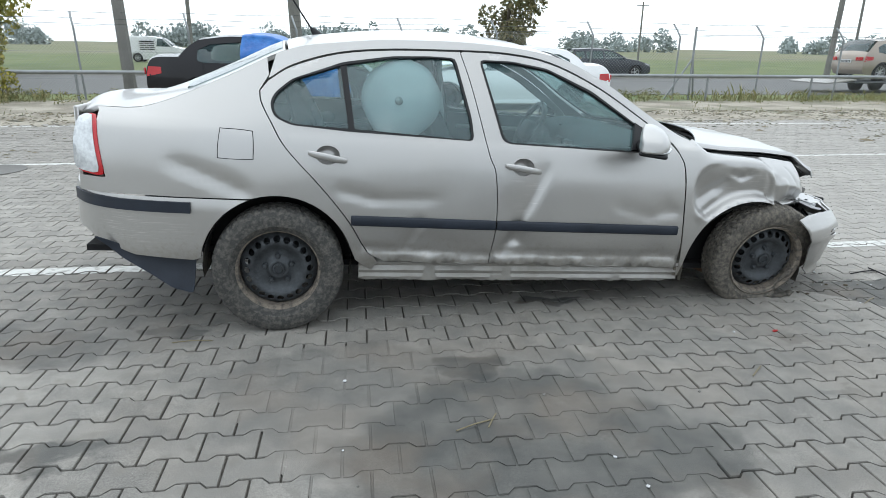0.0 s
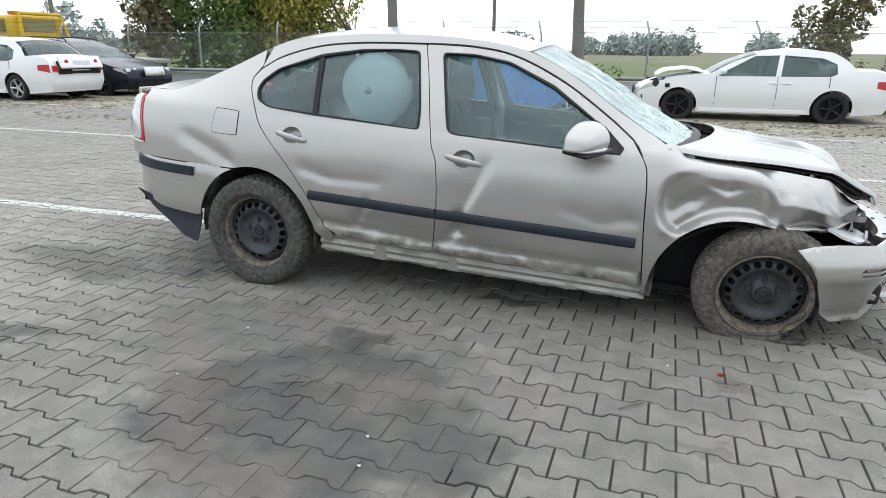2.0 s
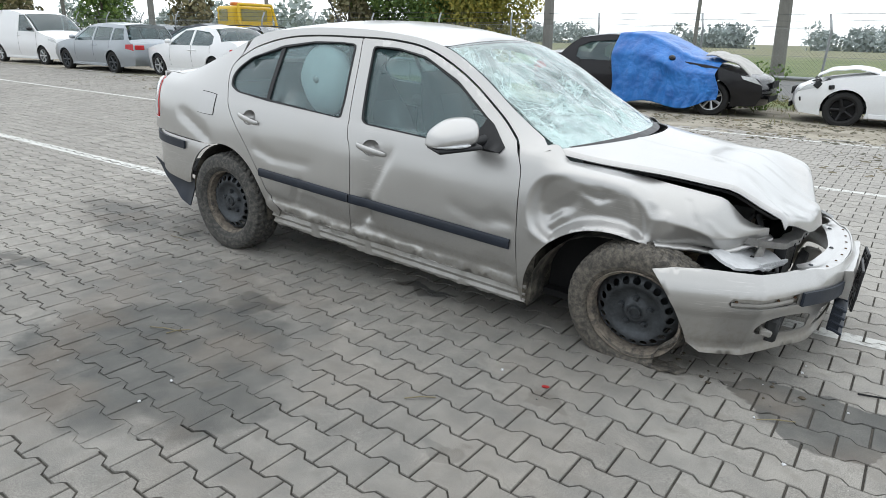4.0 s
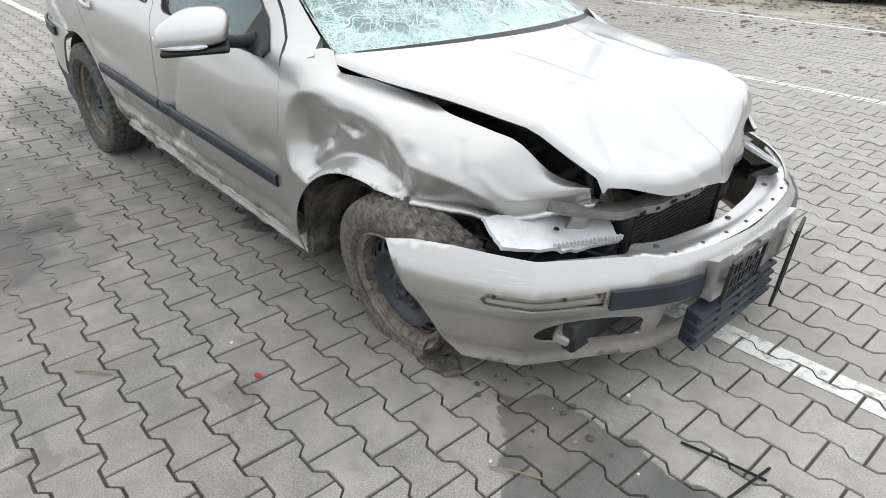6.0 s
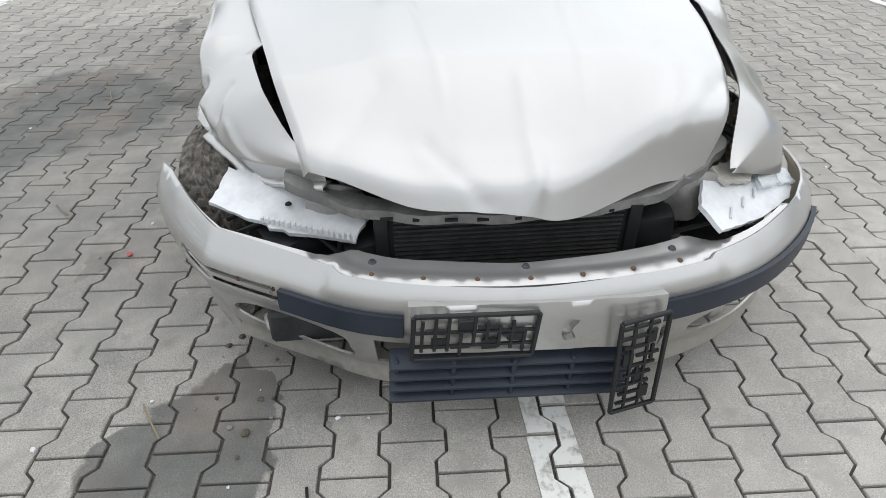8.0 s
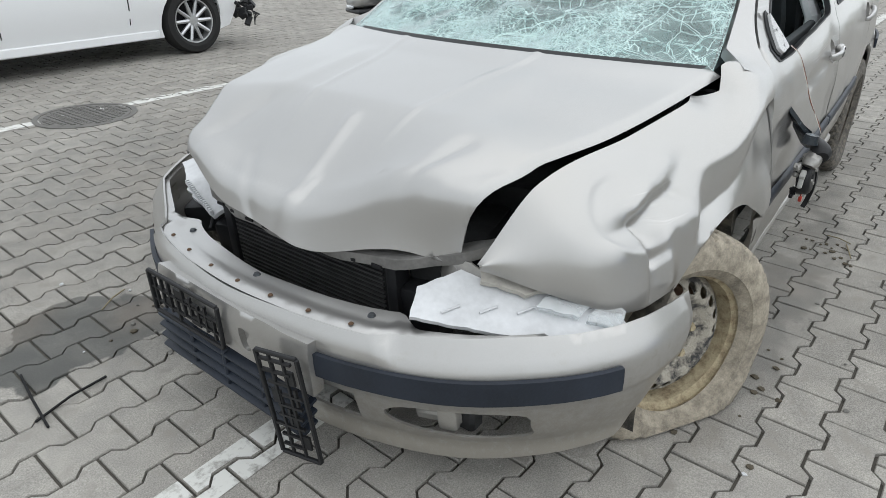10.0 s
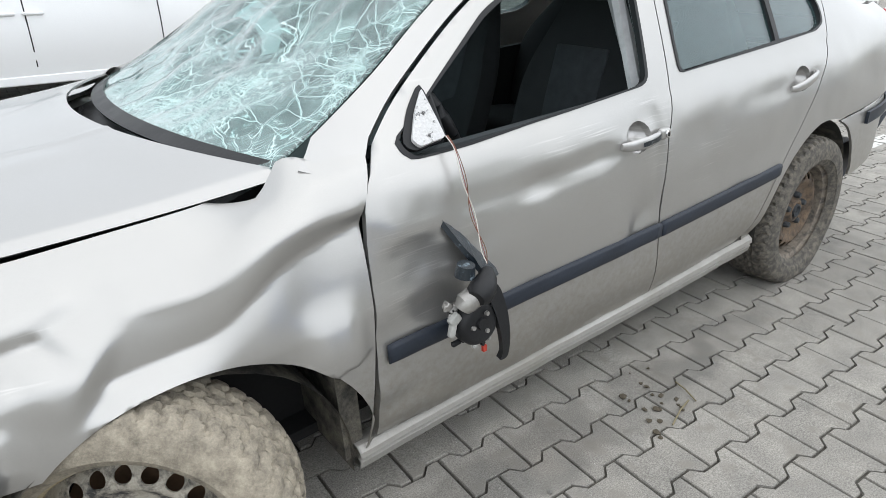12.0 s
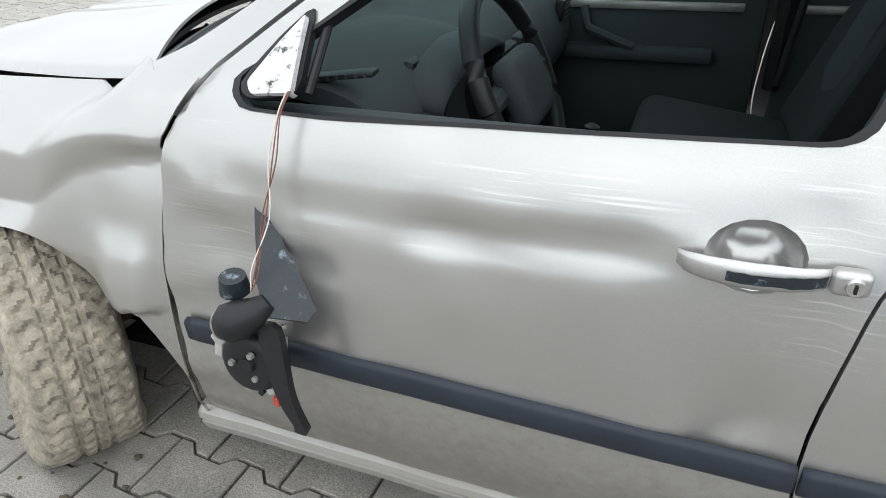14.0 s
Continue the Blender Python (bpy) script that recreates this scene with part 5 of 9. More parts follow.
# where the nose turns down, and how tightly, across the bonnet
NOSE_S = [(-1.0, 3.03), (-0.5, 3.06), (0.0, 3.06), (0.5, 3.0), (1.0, 2.96)]
NOSE_R = [(-1.0, 0.035), (0.0, 0.05), (0.5, 0.075), (1.0, 0.10)]
HOOD_DL = [(2.10, 0.058), (2.60, 0.066), (2.92, 0.052), (3.2, 0.060)]


def hood_fn(s, v):
    w = lerp_list(s, HOOD_WR if v < 0 else HOOD_WL)
    y = v * w
    z = lerp_list(min(s, 3.0), HOOD_C) - lerp_list(s, HOOD_DR if v < 0 else HOOD_DL) * abs(v) ** 2.2
    z += 0.006 * math.exp(-((abs(y) - 0.30) / 0.05) ** 2) * smooth(2.2, 2.5, s) * smooth(3.0, 2.7, s)
    x = s
    # the front is folded down, more at the middle and not at all at the left edge
    s0 = 2.79 + 0.06 * smooth(-0.5, -1.0, v)
    run = max(0.0, min(s, 3.06) - s0) ** 2 / (max(0.0, min(s, 3.06) - s0) + 0.02)
    z -= run * (0.50 - 0.16 * smooth(-0.4, -1.0, v)) * smooth(0.85, 0.10, v)
    z += 0.022 * math.exp(-((v - 0.72) / 0.28) ** 2) * smooth(2.65, 2.90, s) * smooth(3.10, 3.0, s)
    r, sb = lerp_list(v, NOSE_R), lerp_list(v, NOSE_S)
    if s > sb:
        a = (s - sb) / r
        bend = 1.22
        c = min(a, bend)
        x = sb + r * math.sin(c) + max(0, a - bend) * r * math.cos(bend)
        z -= r * (1 - math.cos(c)) + max(0, a - bend) * r * math.sin(bend)
    x += 0.05 * (1 - v * v) * smooth(2.6, 2.98, s) - 0.02 + 0.24 * (1 - v * v) * smooth(2.62, 2.10, s)
    # buckles behind the leading edge
    k = smooth(2.65, 2.95, s)
    z += k * smooth(3.12, 3.0, s) * (0.003 * fold(s, y, 3.6, 3) + 0.001 * fold(s, y, 8, 4))
    z -= crease(s, y, 2.90, 0.40, 3.12, 0.30, 0.05, 0.010) + crease(s, y, 2.86, -0.32, 3.05, -0.44, 0.06, 0.009) - crease(s, y, 2.86, 0.02, 3.14, 0.02, 0.035, 0.008)
    z -= crease(s, y, 2.90, 0.54, 3.04, 0.40, 0.05, 0.009)
    # the long sides are flanged downwards
    z += 0.014 * abs(v) ** 3 - 0.016 * smooth(0.975, 1.0, abs(v))
    # long press lines and fine wrinkles of the folded nose
    z += 0.004 * smooth(0.02, 0.0, abs(abs(y) - 0.16 - 0.10 * (3.0 - s))) * smooth(3.0, 2.8, s)
    z += k * (0.004 * ridge(s, y, 6, 2.5) + 0.002 * ridge(s * 0.6, y, 15, 6.5)) + vee(s, y, 3.02, 0.05, 0.006, 3.17, 0.02, 0.006, 0.04, 0.012) - vee(s, y, 2.99, -0.22, 0.006, 3.14, -0.10, 0.010, 0.03, 0.03)
    x -= smooth(3.0, 3.2, s) * (0.05 * abs(v) ** 1.5 * smooth(-0.4, 0.2, v) + 0.004 * rough_noise(y, s, 4, 8))
    return (x, y, z)


def nose_end(v):
    return 3.14 + 0.05 * v + 0.040 * (1 - v * v) + 0.003 * math.sin(9 * v)


ho = [(s, -1.0) for s in np.linspace(2.13, nose_end(-1), 24)] + [(nose_end(v), v) for v in np.linspace(-0.95, 0.95, 20)] + [(s, 1.0) for s in np.linspace(nose_end(1), 2.13, 24)] + [(2.13, v) for v in np.linspace(0.9, -0.9, 14)]
hood = sheet("bonnet", ho, hood_fn, PAINT, car, step=0.017, thick=0.006, label="buckled silver-beige bonnet folded over at the front", edge=0.03)
ins = [(s, -0.93) for s in np.linspace(2.22, 3.02, 16)] + [(s, 0.93) for s in np.linspace(3.02, 2.22, 16)]
sheet("bonnet_inner", ins, lambda s, v: tuple(np.add(hood_fn(s, v), (-0.012, 0, -0.035))), ENGINE, hood, step=0.07, thick=0.01)
# scuttle below the windscreen
sc_o = [(2.12, -0.92), (2.40, -0.92), (2.40, 0.92), (2.12, 0.92)]
sheet("scuttle_panel", resample(sc_o, 0.1), lambda s, v: (s + 0.15 * (1 - v * v) - 0.03, v * 0.70, 0.928 + 0.022 * (1 - v * v) - 0.28 * max(0, s - 2.13)), BLACK_TRIM, car, step=0.05, thick=0.02, label="black scuttle panel with wipers")

for y0, y1 in ((-0.50, 0.02), (0.10, 0.60)):
    pts = [(2.36 - 0.28 * y * y - 0.03, y, 0.925 + 0.01 * math.sin(4 * y)) for y in np.linspace(y0, y1, 7)]
    part("wiper", tube_bm(pts, [0.010, 0.008, 0.007, 0.007, 0.007, 0.006, 0.004], 6), BLACK_TRIM, car, "black wiper arm lying in the scuttle")

# ---- engine bay
LINER = mottled("dusty_arch_liner", (0.040, 0.038, 0.034), (0.21, 0.19, 0.15), 7, 0.45, 0.65)
bm = bmesh.new()
for sx, sy, sz, x, y, z, rz in ((0.55, 0.62, 0.10, 2.60, -0.05, 0.76, 4), (0.25, 0.22, 0.14, 2.62, 0.40, 0.72, 10), (0.22, 0.20, 0.16, 2.45, -0.45, 0.74, 0), (0.30, 0.18, 0.12, 2.85, 0.36, 0.67, 12), (0.16, 0.28, 0.12, 2.80, -0.36, 0.66, -8), (0.12, 0.18, 0.10, 2.70, 0.50, 0.68, 30)):
    add_bm(bm, box_bm(sx, sy, sz, 0.02, 2, pose(x, y, z, 0, 0, rz)))
rng = random.Random(4)
for k in range(14):
    x, y = rng.uniform(2.4, 2.95), rng.uniform(-0.55, 0.6)
    tube_bm([(x, y, 0.72), (x + rng.uniform(-.1, .1), y + rng.uniform(-.12, .12), 0.79), (x + rng.uniform(-.15, .1), y + rng.uniform(-.2, .2), 0.72)], 0.012, 6, bm)
part("engine", bm, ENGINE, car, "grimy engine covers and hoses")
under = new("underbody")
under.parent = car
under["label"] = "dark dirty underbody and wheel housings"
part("floor_pan", box_bm(2.2, 1.36, 0.03, 0, 1, Matrix.Translation((1.35, 0, 0.29))), DARK, under, flat=True)
part("rear_floor", box_bm(1.1, 1.30, 0.03, 0, 1, Matrix.Translation((-0.35, 0, 0.34))), DARK, under, flat=True)
part("bulkhead", box_bm(0.03, 1.40, 0.62, 0, 1, Matrix.Translation((2.10, 0, 0.60))), DARK, under, flat=True)
for sy in (-1, 1):
    part("inner_wing", box_bm(0.56, 0.03, 0.46, 0, 1, Matrix.Translation((2.39, sy * 0.60, 0.51))), DARK, under, flat=True)
    part("inner_wing", box_bm(0.76, 0.03, 0.56, 0, 1, Matrix.Translation((0.0, sy * 0.60, 0.56))), DARK, under, flat=True)
    part("arch_end", box_bm(0.05, 0.24, 0.40, 0, 1, Matrix.Translation((2.09, sy * 0.70, 0.48))), LINER, under, flat=True)
    for cx, r in ((0.0, 0.345), (2.46, 0.36)):
        bm = bmesh.new()
        vv = []
        for x, z in arch(cx, 0.315, r, -10, 190, 20):
            vv.append((bm.verts.new((x, sy * 0.60, z)), bm.verts.new((x, sy * 0.835, z))))
        for (a, b), (c, d) in zip(vv, vv[1:]):
            bm.faces.new((a, b, d, c))
        part("wheel_housing", bm, LINER, under)
sus = new("suspension")
sus.parent = car
sus["label"] = "rusty suspension arms"
for line, rad0 in (([(2.42, -0.55, 0.36), (2.5, -0.70, 0.34), (2.55, -0.74, 0.33)], 0.035), ([(2.30, -0.45, 0.26), (2.36, -0.68, 0.27)], 0.03), ([(2.42, 0.55, 0.36), (2.5, 0.70, 0.34)], 0.035), ([(0.0, -0.7, 0.30), (0.0, 0.7, 0.30)], 0.04)):
    part("arm", tube_bm(line, rad0, 8), RUST, sus)
# radiator with fins
FIN = plain("grey_fin_metal", (0.065, 0.065, 0.065), 0.5, 0.5, 0.4, 20, 90, 0.1)
bm = box_bm(0.04, 0.60, 0.28, 0.004, 1, Matrix.Translation((3.035, -0.02, 0.535)))
rad = part("radiator", bm, DARK, car, "black finned radiator behind the bumper")
for k in range(20):
    part("fin", box_bm(0.008, 0.57, 0.0055, 0, 1, Matrix.Translation((3.058, -0.02, 0.405 + k * 0.0138))), FIN, rad, flat=True)
for y in (-0.335, 0.295):
    part("tank", box_bm(0.05, 0.035, 0.30, 0.006, 2, Matrix.Translation((3.04, y, 0.535))), BLACK_TRIM, rad)
# bent upper cross member
bm = bmesh.new()
pts = spline([(2.94, -0.56, 0.715), (3.025, -0.40, 0.684), (3.070, -0.2, 0.678), (3.08, 0.05, 0.680), (3.06, 0.30, 0.692), (2.99, 0.46, 0.722), (2.92, 0.55, 0.75)], 6)
ring = []
for i, p in enumerate(pts):
    w = 0.03 + 0.006 * math.sin(i * 1.3)
    ring.append([bm.verts.new((p[0] + dx, p[1], p[2] + dz)) for dx, dz in ((w, -0.010), (w, 0.016), (w * 0.3, 0.022), (-w, 0.018), (-w, -0.012))])
for r0, r1 in zip(ring, ring[1:]):
    for k in range(5):
        bm.faces.new((r0[k], r0[(k + 1) % 5], r1[(k + 1) % 5], r1[k]))
bm.faces.new(ring[0])
bm.faces.new(ring[-1][::-1])
bmesh.ops.recalc_face_normals(bm, faces=bm.faces)
beam = part("cross_member", bm, plain("dull_grey_metal", (0.24, 0.235, 0.225), 0.5, 0.5, 0.4, 14, 90, 0.2), car, "bent bare-metal cross member")
for k in range(9):
    part("slot", box_bm(0.004, 0.030, 0.008, 0, 1, Matrix.Translation((3.076 + 0.036 - 0.25 * (-0.02 + (k - 4) * 0.075) ** 2, -0.02 + (k - 4) * 0.075, 0.682))), DARK, beam, flat=True)
for sy, x0 in ((-1, 2.98), (1, 3.0)):
    g = [(-0.08, 0.57), (0.05, 0.60), (0.07, 0.67), (0.02, 0.72), (-0.06, 0.70)]
    o = spline([(u, v) for u, v in g], 3, True)
    if sy > 0:
        sheet("lamp_bracket", o, lambda u, v: (3.02 - 0.3 * abs(u) + 0.02 * rough_noise(u, v, 14, 2), 0.47 + u, v), BARE_METAL, car, step=0.02, thick=0.006, label="torn bare-metal lamp bracket")
    else:
        sheet("lamp_bracket", o, lambda u, v: (2.99 - 0.3 * abs(u) + 0.02 * rough_noise(u, v, 14, 4), -0.44 + u, v), BARE_METAL, car, step=0.02, thick=0.006, label="torn bare-metal lamp bracket")


# lower lip of the right wing, torn and rolled
lipline = spline([(2.62, -0.812, 0.684), (2.74, -0.728, 0.680), (2.83, -0.655, 0.668), (2.92, -0.555, 0.690), (3.0, -0.455, 0.722)], 12)
lv, lf = [], []
for i, (x, y, z) in enumerate(lipline):
    wv = 0.002 * math.sin(i * 0.55) + 0.0015 * math.sin(i * 1.7)
    for dx, dy, dz in ((0.002, -0.002, -0.012), (0.012, -0.013, -0.002 + wv), (0.010, -0.011, 0.006 + wv), (-0.006, 0.010, 0.016)):
        lv.append((x + dx, y + dy, z + dz))
for i in range(len(lipline) - 1):
    for k in range(3):
        a = i * 4 + k
        lf.append((a, a + 4, a + 5, a + 1))
lip = link_mesh("wing_lip", lv, lf, PAINT, car, "torn bluish-grey lower lip of the wing")
md = lip.modifiers.new("thickness", "SOLIDIFY")
md.thickness = 0.003


# ---- broken headlamps
def lamp_plate(points, zf, name, mat, label, jag=0.0, parent=None):
    rng2 = random.Random(9)
    o = resample(points, 0.016)
    o = [(x + rng2.uniform(-jag, jag), y + rng2.uniform(-jag, jag)) for x, y in o]
    return sheet(name, o, lambda u, v: (u, v, zf(u, v)), mat, parent or car, step=0.03, thick=0.012, label=label, edge=0.5)


lr = lamp_plate([(2.82, -0.72), (2.93, -0.755), (3.02, -0.60), (3.075, -0.40), (3.00, -0.36), (2.90, -0.44), (2.86, -0.60)], lambda x, y: 0.682 - 0.30 * (x - 2.85) + 0.012 * rough_noise(x, y, 12, 1), "headlamp", WHITE_PLASTIC, "broken white headlamp housing", 0.004)
bm = bmesh.new()
for k in range(18):
    t = k / 17
    add_bm(bm, box_bm(0.012, 0.006, 0.014, 0, 1, Matrix.Translation((3.005 + 0.07 * t, -0.62 + 0.22 * t, 0.647 - 0.02 * t))))
part("teeth", bm, WHITE_PLASTIC, lr, flat=True)
bm = lathe_bm([(0.0, 0.004), (0.007, 0.004), (0.009, 0.0)], 12, axis="Z")
part("screw", bm, DARK, lr, at=Matrix.Translation((2.96, -0.56, 0.657)))
bm = bmesh.new()
for k in range(4):
    tube_bm([(2.84 + k * 0.012, -0.52 + k * 0.02, 0.700), (2.90 + k * 0.008, -0.44 + k * 0.012, 0.690), (2.97, -0.38, 0.668 + k * 0.005)], 0.006, 6, bm)
part("lamp_rods", bm, BARE_METAL, lr)
LENS = glass_tint("clear_lens_plastic", (0.93, 0.96, 0.97), 0.12, 0.45)
LENS.node_tree.nodes["Principled BSDF"].inputs["Base Color"].default_value = (0.70, 0.71, 0.71, 1)


def lamp_z(x, y):
    """Tilted plane of the left lamp, rising towards the engine."""
    inward = -((x - 3.183) * 0.74 + (y - 0.449) * 0.67)
    return 0.668 - 0.15 * (y - 0.45) + 0.36 * inward


ll = lamp_plate([(3.12, 0.425), (3.185, 0.455), (3.10, 0.60), (3.03, 0.69), (2.965, 0.765), (2.885, 0.815), (2.86, 0.775), (2.90, 0.67), (3.0, 0.48)], lambda x, y: lamp_z(x, y) + 0.004 * rough_noise(x, y, 12, 5), "headlamp", WHITE_PLASTIC, "broken white headlamp housing with lens shards", 0.0012)
lamp_plate([(3.03, 0.53), (2.99, 0.62), (2.93, 0.66), (2.91, 0.62), (2.99, 0.50)], lambda x, y: lamp_z(x, y) + 0.022 + 0.010 * rough_noise(x, y, 20, 6), "housing_flap", SLOT_DUST, "torn yellowed lamp flap", 0.003, ll)
lamp_plate([(3.00, 0.65), (2.955, 0.73), (2.90, 0.74), (2.91, 0.66)], lambda x, y: lamp_z(x, y) + 0.018 + 0.05 * (x - 2.9), "lens", LENS, "clear ribbed lens shard", 0.003, ll)
lamp_plate([(2.945, 0.745), (2.915, 0.805), (2.865, 0.80), (2.875, 0.74)], lambda x, y: lamp_z(x, y) + 0.014, "lens", LENS, "clear cracked lens", 0.004, ll)
for kk in range(5):
    a, b = (3.135 - 0.055 * kk, 0.50 + 0.060 * kk), (3.095 - 0.055 * kk, 0.52 + 0.060 * kk)
    part("rib", tube_bm([(a[0], a[1], lamp_z(*a) + 0.003), (b[0], b[1], lamp_z(*b) + 0.003)], 0.003, 5), WHITE_PLASTIC, ll)
for sy, pts in ((-1, ((0.26, 0.18, 0.10, 2.90, -0.58, 0.66, 28), (0.14, 0.16, 0.12, 2.98, -0.36, 0.64, 10), (0.10, 0.10, 0.20, 2.70, -0.70, 0.62, 20))), (1, ((0.18, 0.16, 0.09, 2.93, 0.58, 0.65, -30), (0.14, 0.12, 0.14, 2.98, 0.36, 0.66, 0)))):
    holder = new("lamp_carrier")
    holder.parent = car
    holder["label"] = "black broken plastic lamp carrier"
    for sx, sy2, sz, x, y, z, rz in pts:
        part("carrier_block", box_bm(sx, sy2, sz, 0.02, 2, pose(x, y, z - 0.105, 6, 5, rz)), BLACK_TRIM, holder)
    rng = random.Random(3 + sy)
    for k in range(9):
        x, y, z = pts[0][3] + rng.uniform(-.15, .12), pts[0][4] + rng.uniform(-.1, .1), 0.585 if sy < 0 else 0.56
        part("cable", tube_bm([(x, y, z), (x + rng.uniform(-.1, .1), y + rng.uniform(-.1, .1), z + 0.03), (x + rng.uniform(-.1, .1), y + rng.uniform(-.14, .14), z - 0.02)], 0.007, 6), BLACK_TRIM, holder)

# ---- front bumper
FB = [(2.672, -0.958), (2.80, -0.908), (2.93, -0.838), (3.03, -0.768), (3.06, -0.735), (3.15, -0.575), (3.255, -0.37), (3.30, -0.10), (3.30, 0.12), (3.27, 0.36), (3.19, 0.57), (3.06, 0.74), (2.92, 0.845), (2.80, 0.88), (2.70, 0.89)]
fplan = spline(FB, 6)
fcum = [0.0]
for a, b in zip(fplan, fplan[1:]):
    fcum.append(fcum[-1] + math.hypot(b[0] - a[0], b[1] - a[1]))
FU = fcum[-1]
FM = FU * 0.502
BSEC = [(0.27, -0.060), (0.285, -0.036), (0.31, -0.036), (0.33, -0.042), (0.36, -0.030), (0.45, -0.008), (0.488, 0.004), (0.498, 0.016), (0.575, 0.016), (0.595, 0.004), (0.64, -0.028), (0.66, -0.045)]


def bump_fn(extra=0.0):
    def fn(u, v):
        off = lerp_list(v, BSEC) + extra
        off += 0.016 * smooth(0.455 + 0.5 * (0.64 - v), 0.435 + 0.5 * (0.64 - v), abs(u - FM)) * smooth(0.575, 0.60, v)
        x, y = along(fplan, fcum, u, off)
        return (x, y, v + 0.004 * rough_noise(u, v, 4, 2))
    return fn


fo = [(0.0, 0.632), (0.045, 0.58), (0.105, 0.49), (0.158, 0.40), (0.19, 0.335), (0.25, 0.298), (FM - 0.3, 0.288), (FM + 0.3, 0.288), (FU - 0.22, 0.300), (FU - 0.15, 0.33), (FU - 0.10, 0.42), (FU - 0.05, 0.54), (FU, 0.622), (FU - 0.2, 0.638), (FU - 0.5, 0.642), (FM + 0.4, 0.635), (FM, 0.63), (FM - 0.4, 0.635), (0.5, 0.645), (0.2, 0.652), (0.09, 0.648)]
holes = []
for c, w in ((FM - 0.60, 0.17), (FM + 0.60, 0.17)):
    holes.append(spline([(c - w, 0.415), (c - w * 0.6, 0.375), (c + w * 0.9, 0.362), (c + w, 0.40), (c + w * 0.8, 0.447), (c - w * 0.5, 0.455)], 4, True))
holes.append(resample([(0.31, 0.522), (FM - 0.592, 0.514), (FM - 0.592, 0.562), (0.31, 0.560), (0.295, 0.54)], 0.03))
holes.append([(FM - 0.36, 0.365), (FM + 0.36, 0.365), (FM + 0.36, 0.455), (FM - 0.36, 0.455)])
fb = sheet("front_bumper", fo, bump_fn(), PAINT_WORN, car, holes, 0.018, 0.006, "loose scratched silver-beige front bumper", 0.03)
# upper ledge
led = [(0.22, 0.0), (FU - 0.40, 0.0), (FU - 0.42, 0.022), (FM + 0.52, 0.026), (FM + 0.44, 0.105), (FM, 0.09), (FM - 0.44, 0.105), (FM - 0.52, 0.026), (0.24, 0.020)]


def ledge_fn(u, w):
    off = lerp_list(0.64, BSEC) + 0.016 * smooth(0.455, 0.435, abs(u - FM)) - w
    x, y = along(fplan, fcum, u, off)
    return (x, y, 0.632 - 0.012 * smooth(0.03, 0.05, w) - 0.3 * max(0, 0.012 - w) + 0.003 * rough_noise(u, w, 7, 3))


ledge = sheet("bumper_ledge", resample(led, 0.06), ledge_fn, PAINT, fb, step=0.02, thick=0.008, label="silver-beige upper bumper ledge", edge=0.025)
for k in range(7):
    x, y, z = ledge_fn(FM - 0.36 + k * 0.12, 0.02)
    part("clip", lathe_bm([(0.0, 0.003), (0.004, 0.003), (0.0065, 0.0)], 10, axis="Z"), RUST, ledge, at=Matrix.Translation((x, y, z)))
for k in (-0.38, 0.0, 0.38):
    x, y, z = ledge_fn(FM + k, 0.075)
    part("clip", lathe_bm([(0.0, 0.006), (0.007, 0.005), (0.010, 0.0)], 14, axis="Z"), STEEL_DARK, ledge, at=Matrix.Translation((x, y, z)))
# rub strips; on the damaged corner only its empty slot is left
def band(u0, u1, z0, z1, extra, mat, name, label="", parent=None, thick=0.012):
    o = [(u0, z0), (u1, z0), (u1, z1), (u0, z1)]
    return sheet(name, resample(o, 0.04), bump_fn(extra), mat, parent or fb, step=0.03, thick=thick, label=label)


band(FM - 0.58, FM - 0.28, 0.508, 0.566, 0.014, BLUE_TRIM, "rub_strip", "dark blue-grey plastic rub strip")
band(FM + 0.29, FU - 0.27, 0.512, 0.572, 0.014, BLUE_TRIM, "rub_strip", "dark blue-grey plastic rub strip")
slot = band(0.29, FM - 0.30, 0.510, 0.566, -0.020, SLOT_DUST, "strip_slot", "empty dusty slot of the missing strip", None, 0.004)
band(0.31, FM - 0.62, 0.528, 0.540, -0.008, PAINT, "slot_rail", "", slot, 0.006)
for k in (0.33, 0.52, 0.62):
    x, y, z = bump_fn(-0.008)(k, 0.545)
    part("bolt", lathe_bm([(0.0, 0.003), (0.004, 0.003), (0.006, -0.003)], 12), RUST, fb, at=pose(x, y, z, 0, 0, 215))
# lower lip
# number plate panel
def plate_fn(u, v):
    return (3.337 - 0.08 * u * u + 0.004 * rough_noise(u, v, 12, 2) - 0.30 * max(0, v - 0.585), u, v)


sheet("plate_panel", resample([(-0.285, 0.485), (0.285, 0.462), (0.285, 0.605), (-0.285, 0.615)], 0.03), plate_fn, PAINT_WORN, fb, [spline([(0.06, 0.50), (0.085, 0.505), (0.075, 0.53), (0.09, 0.555), (0.055, 0.56), (0.05, 0.53)], 3, True)], 0.02, 0.034, "dented silver plate panel with a torn hole")


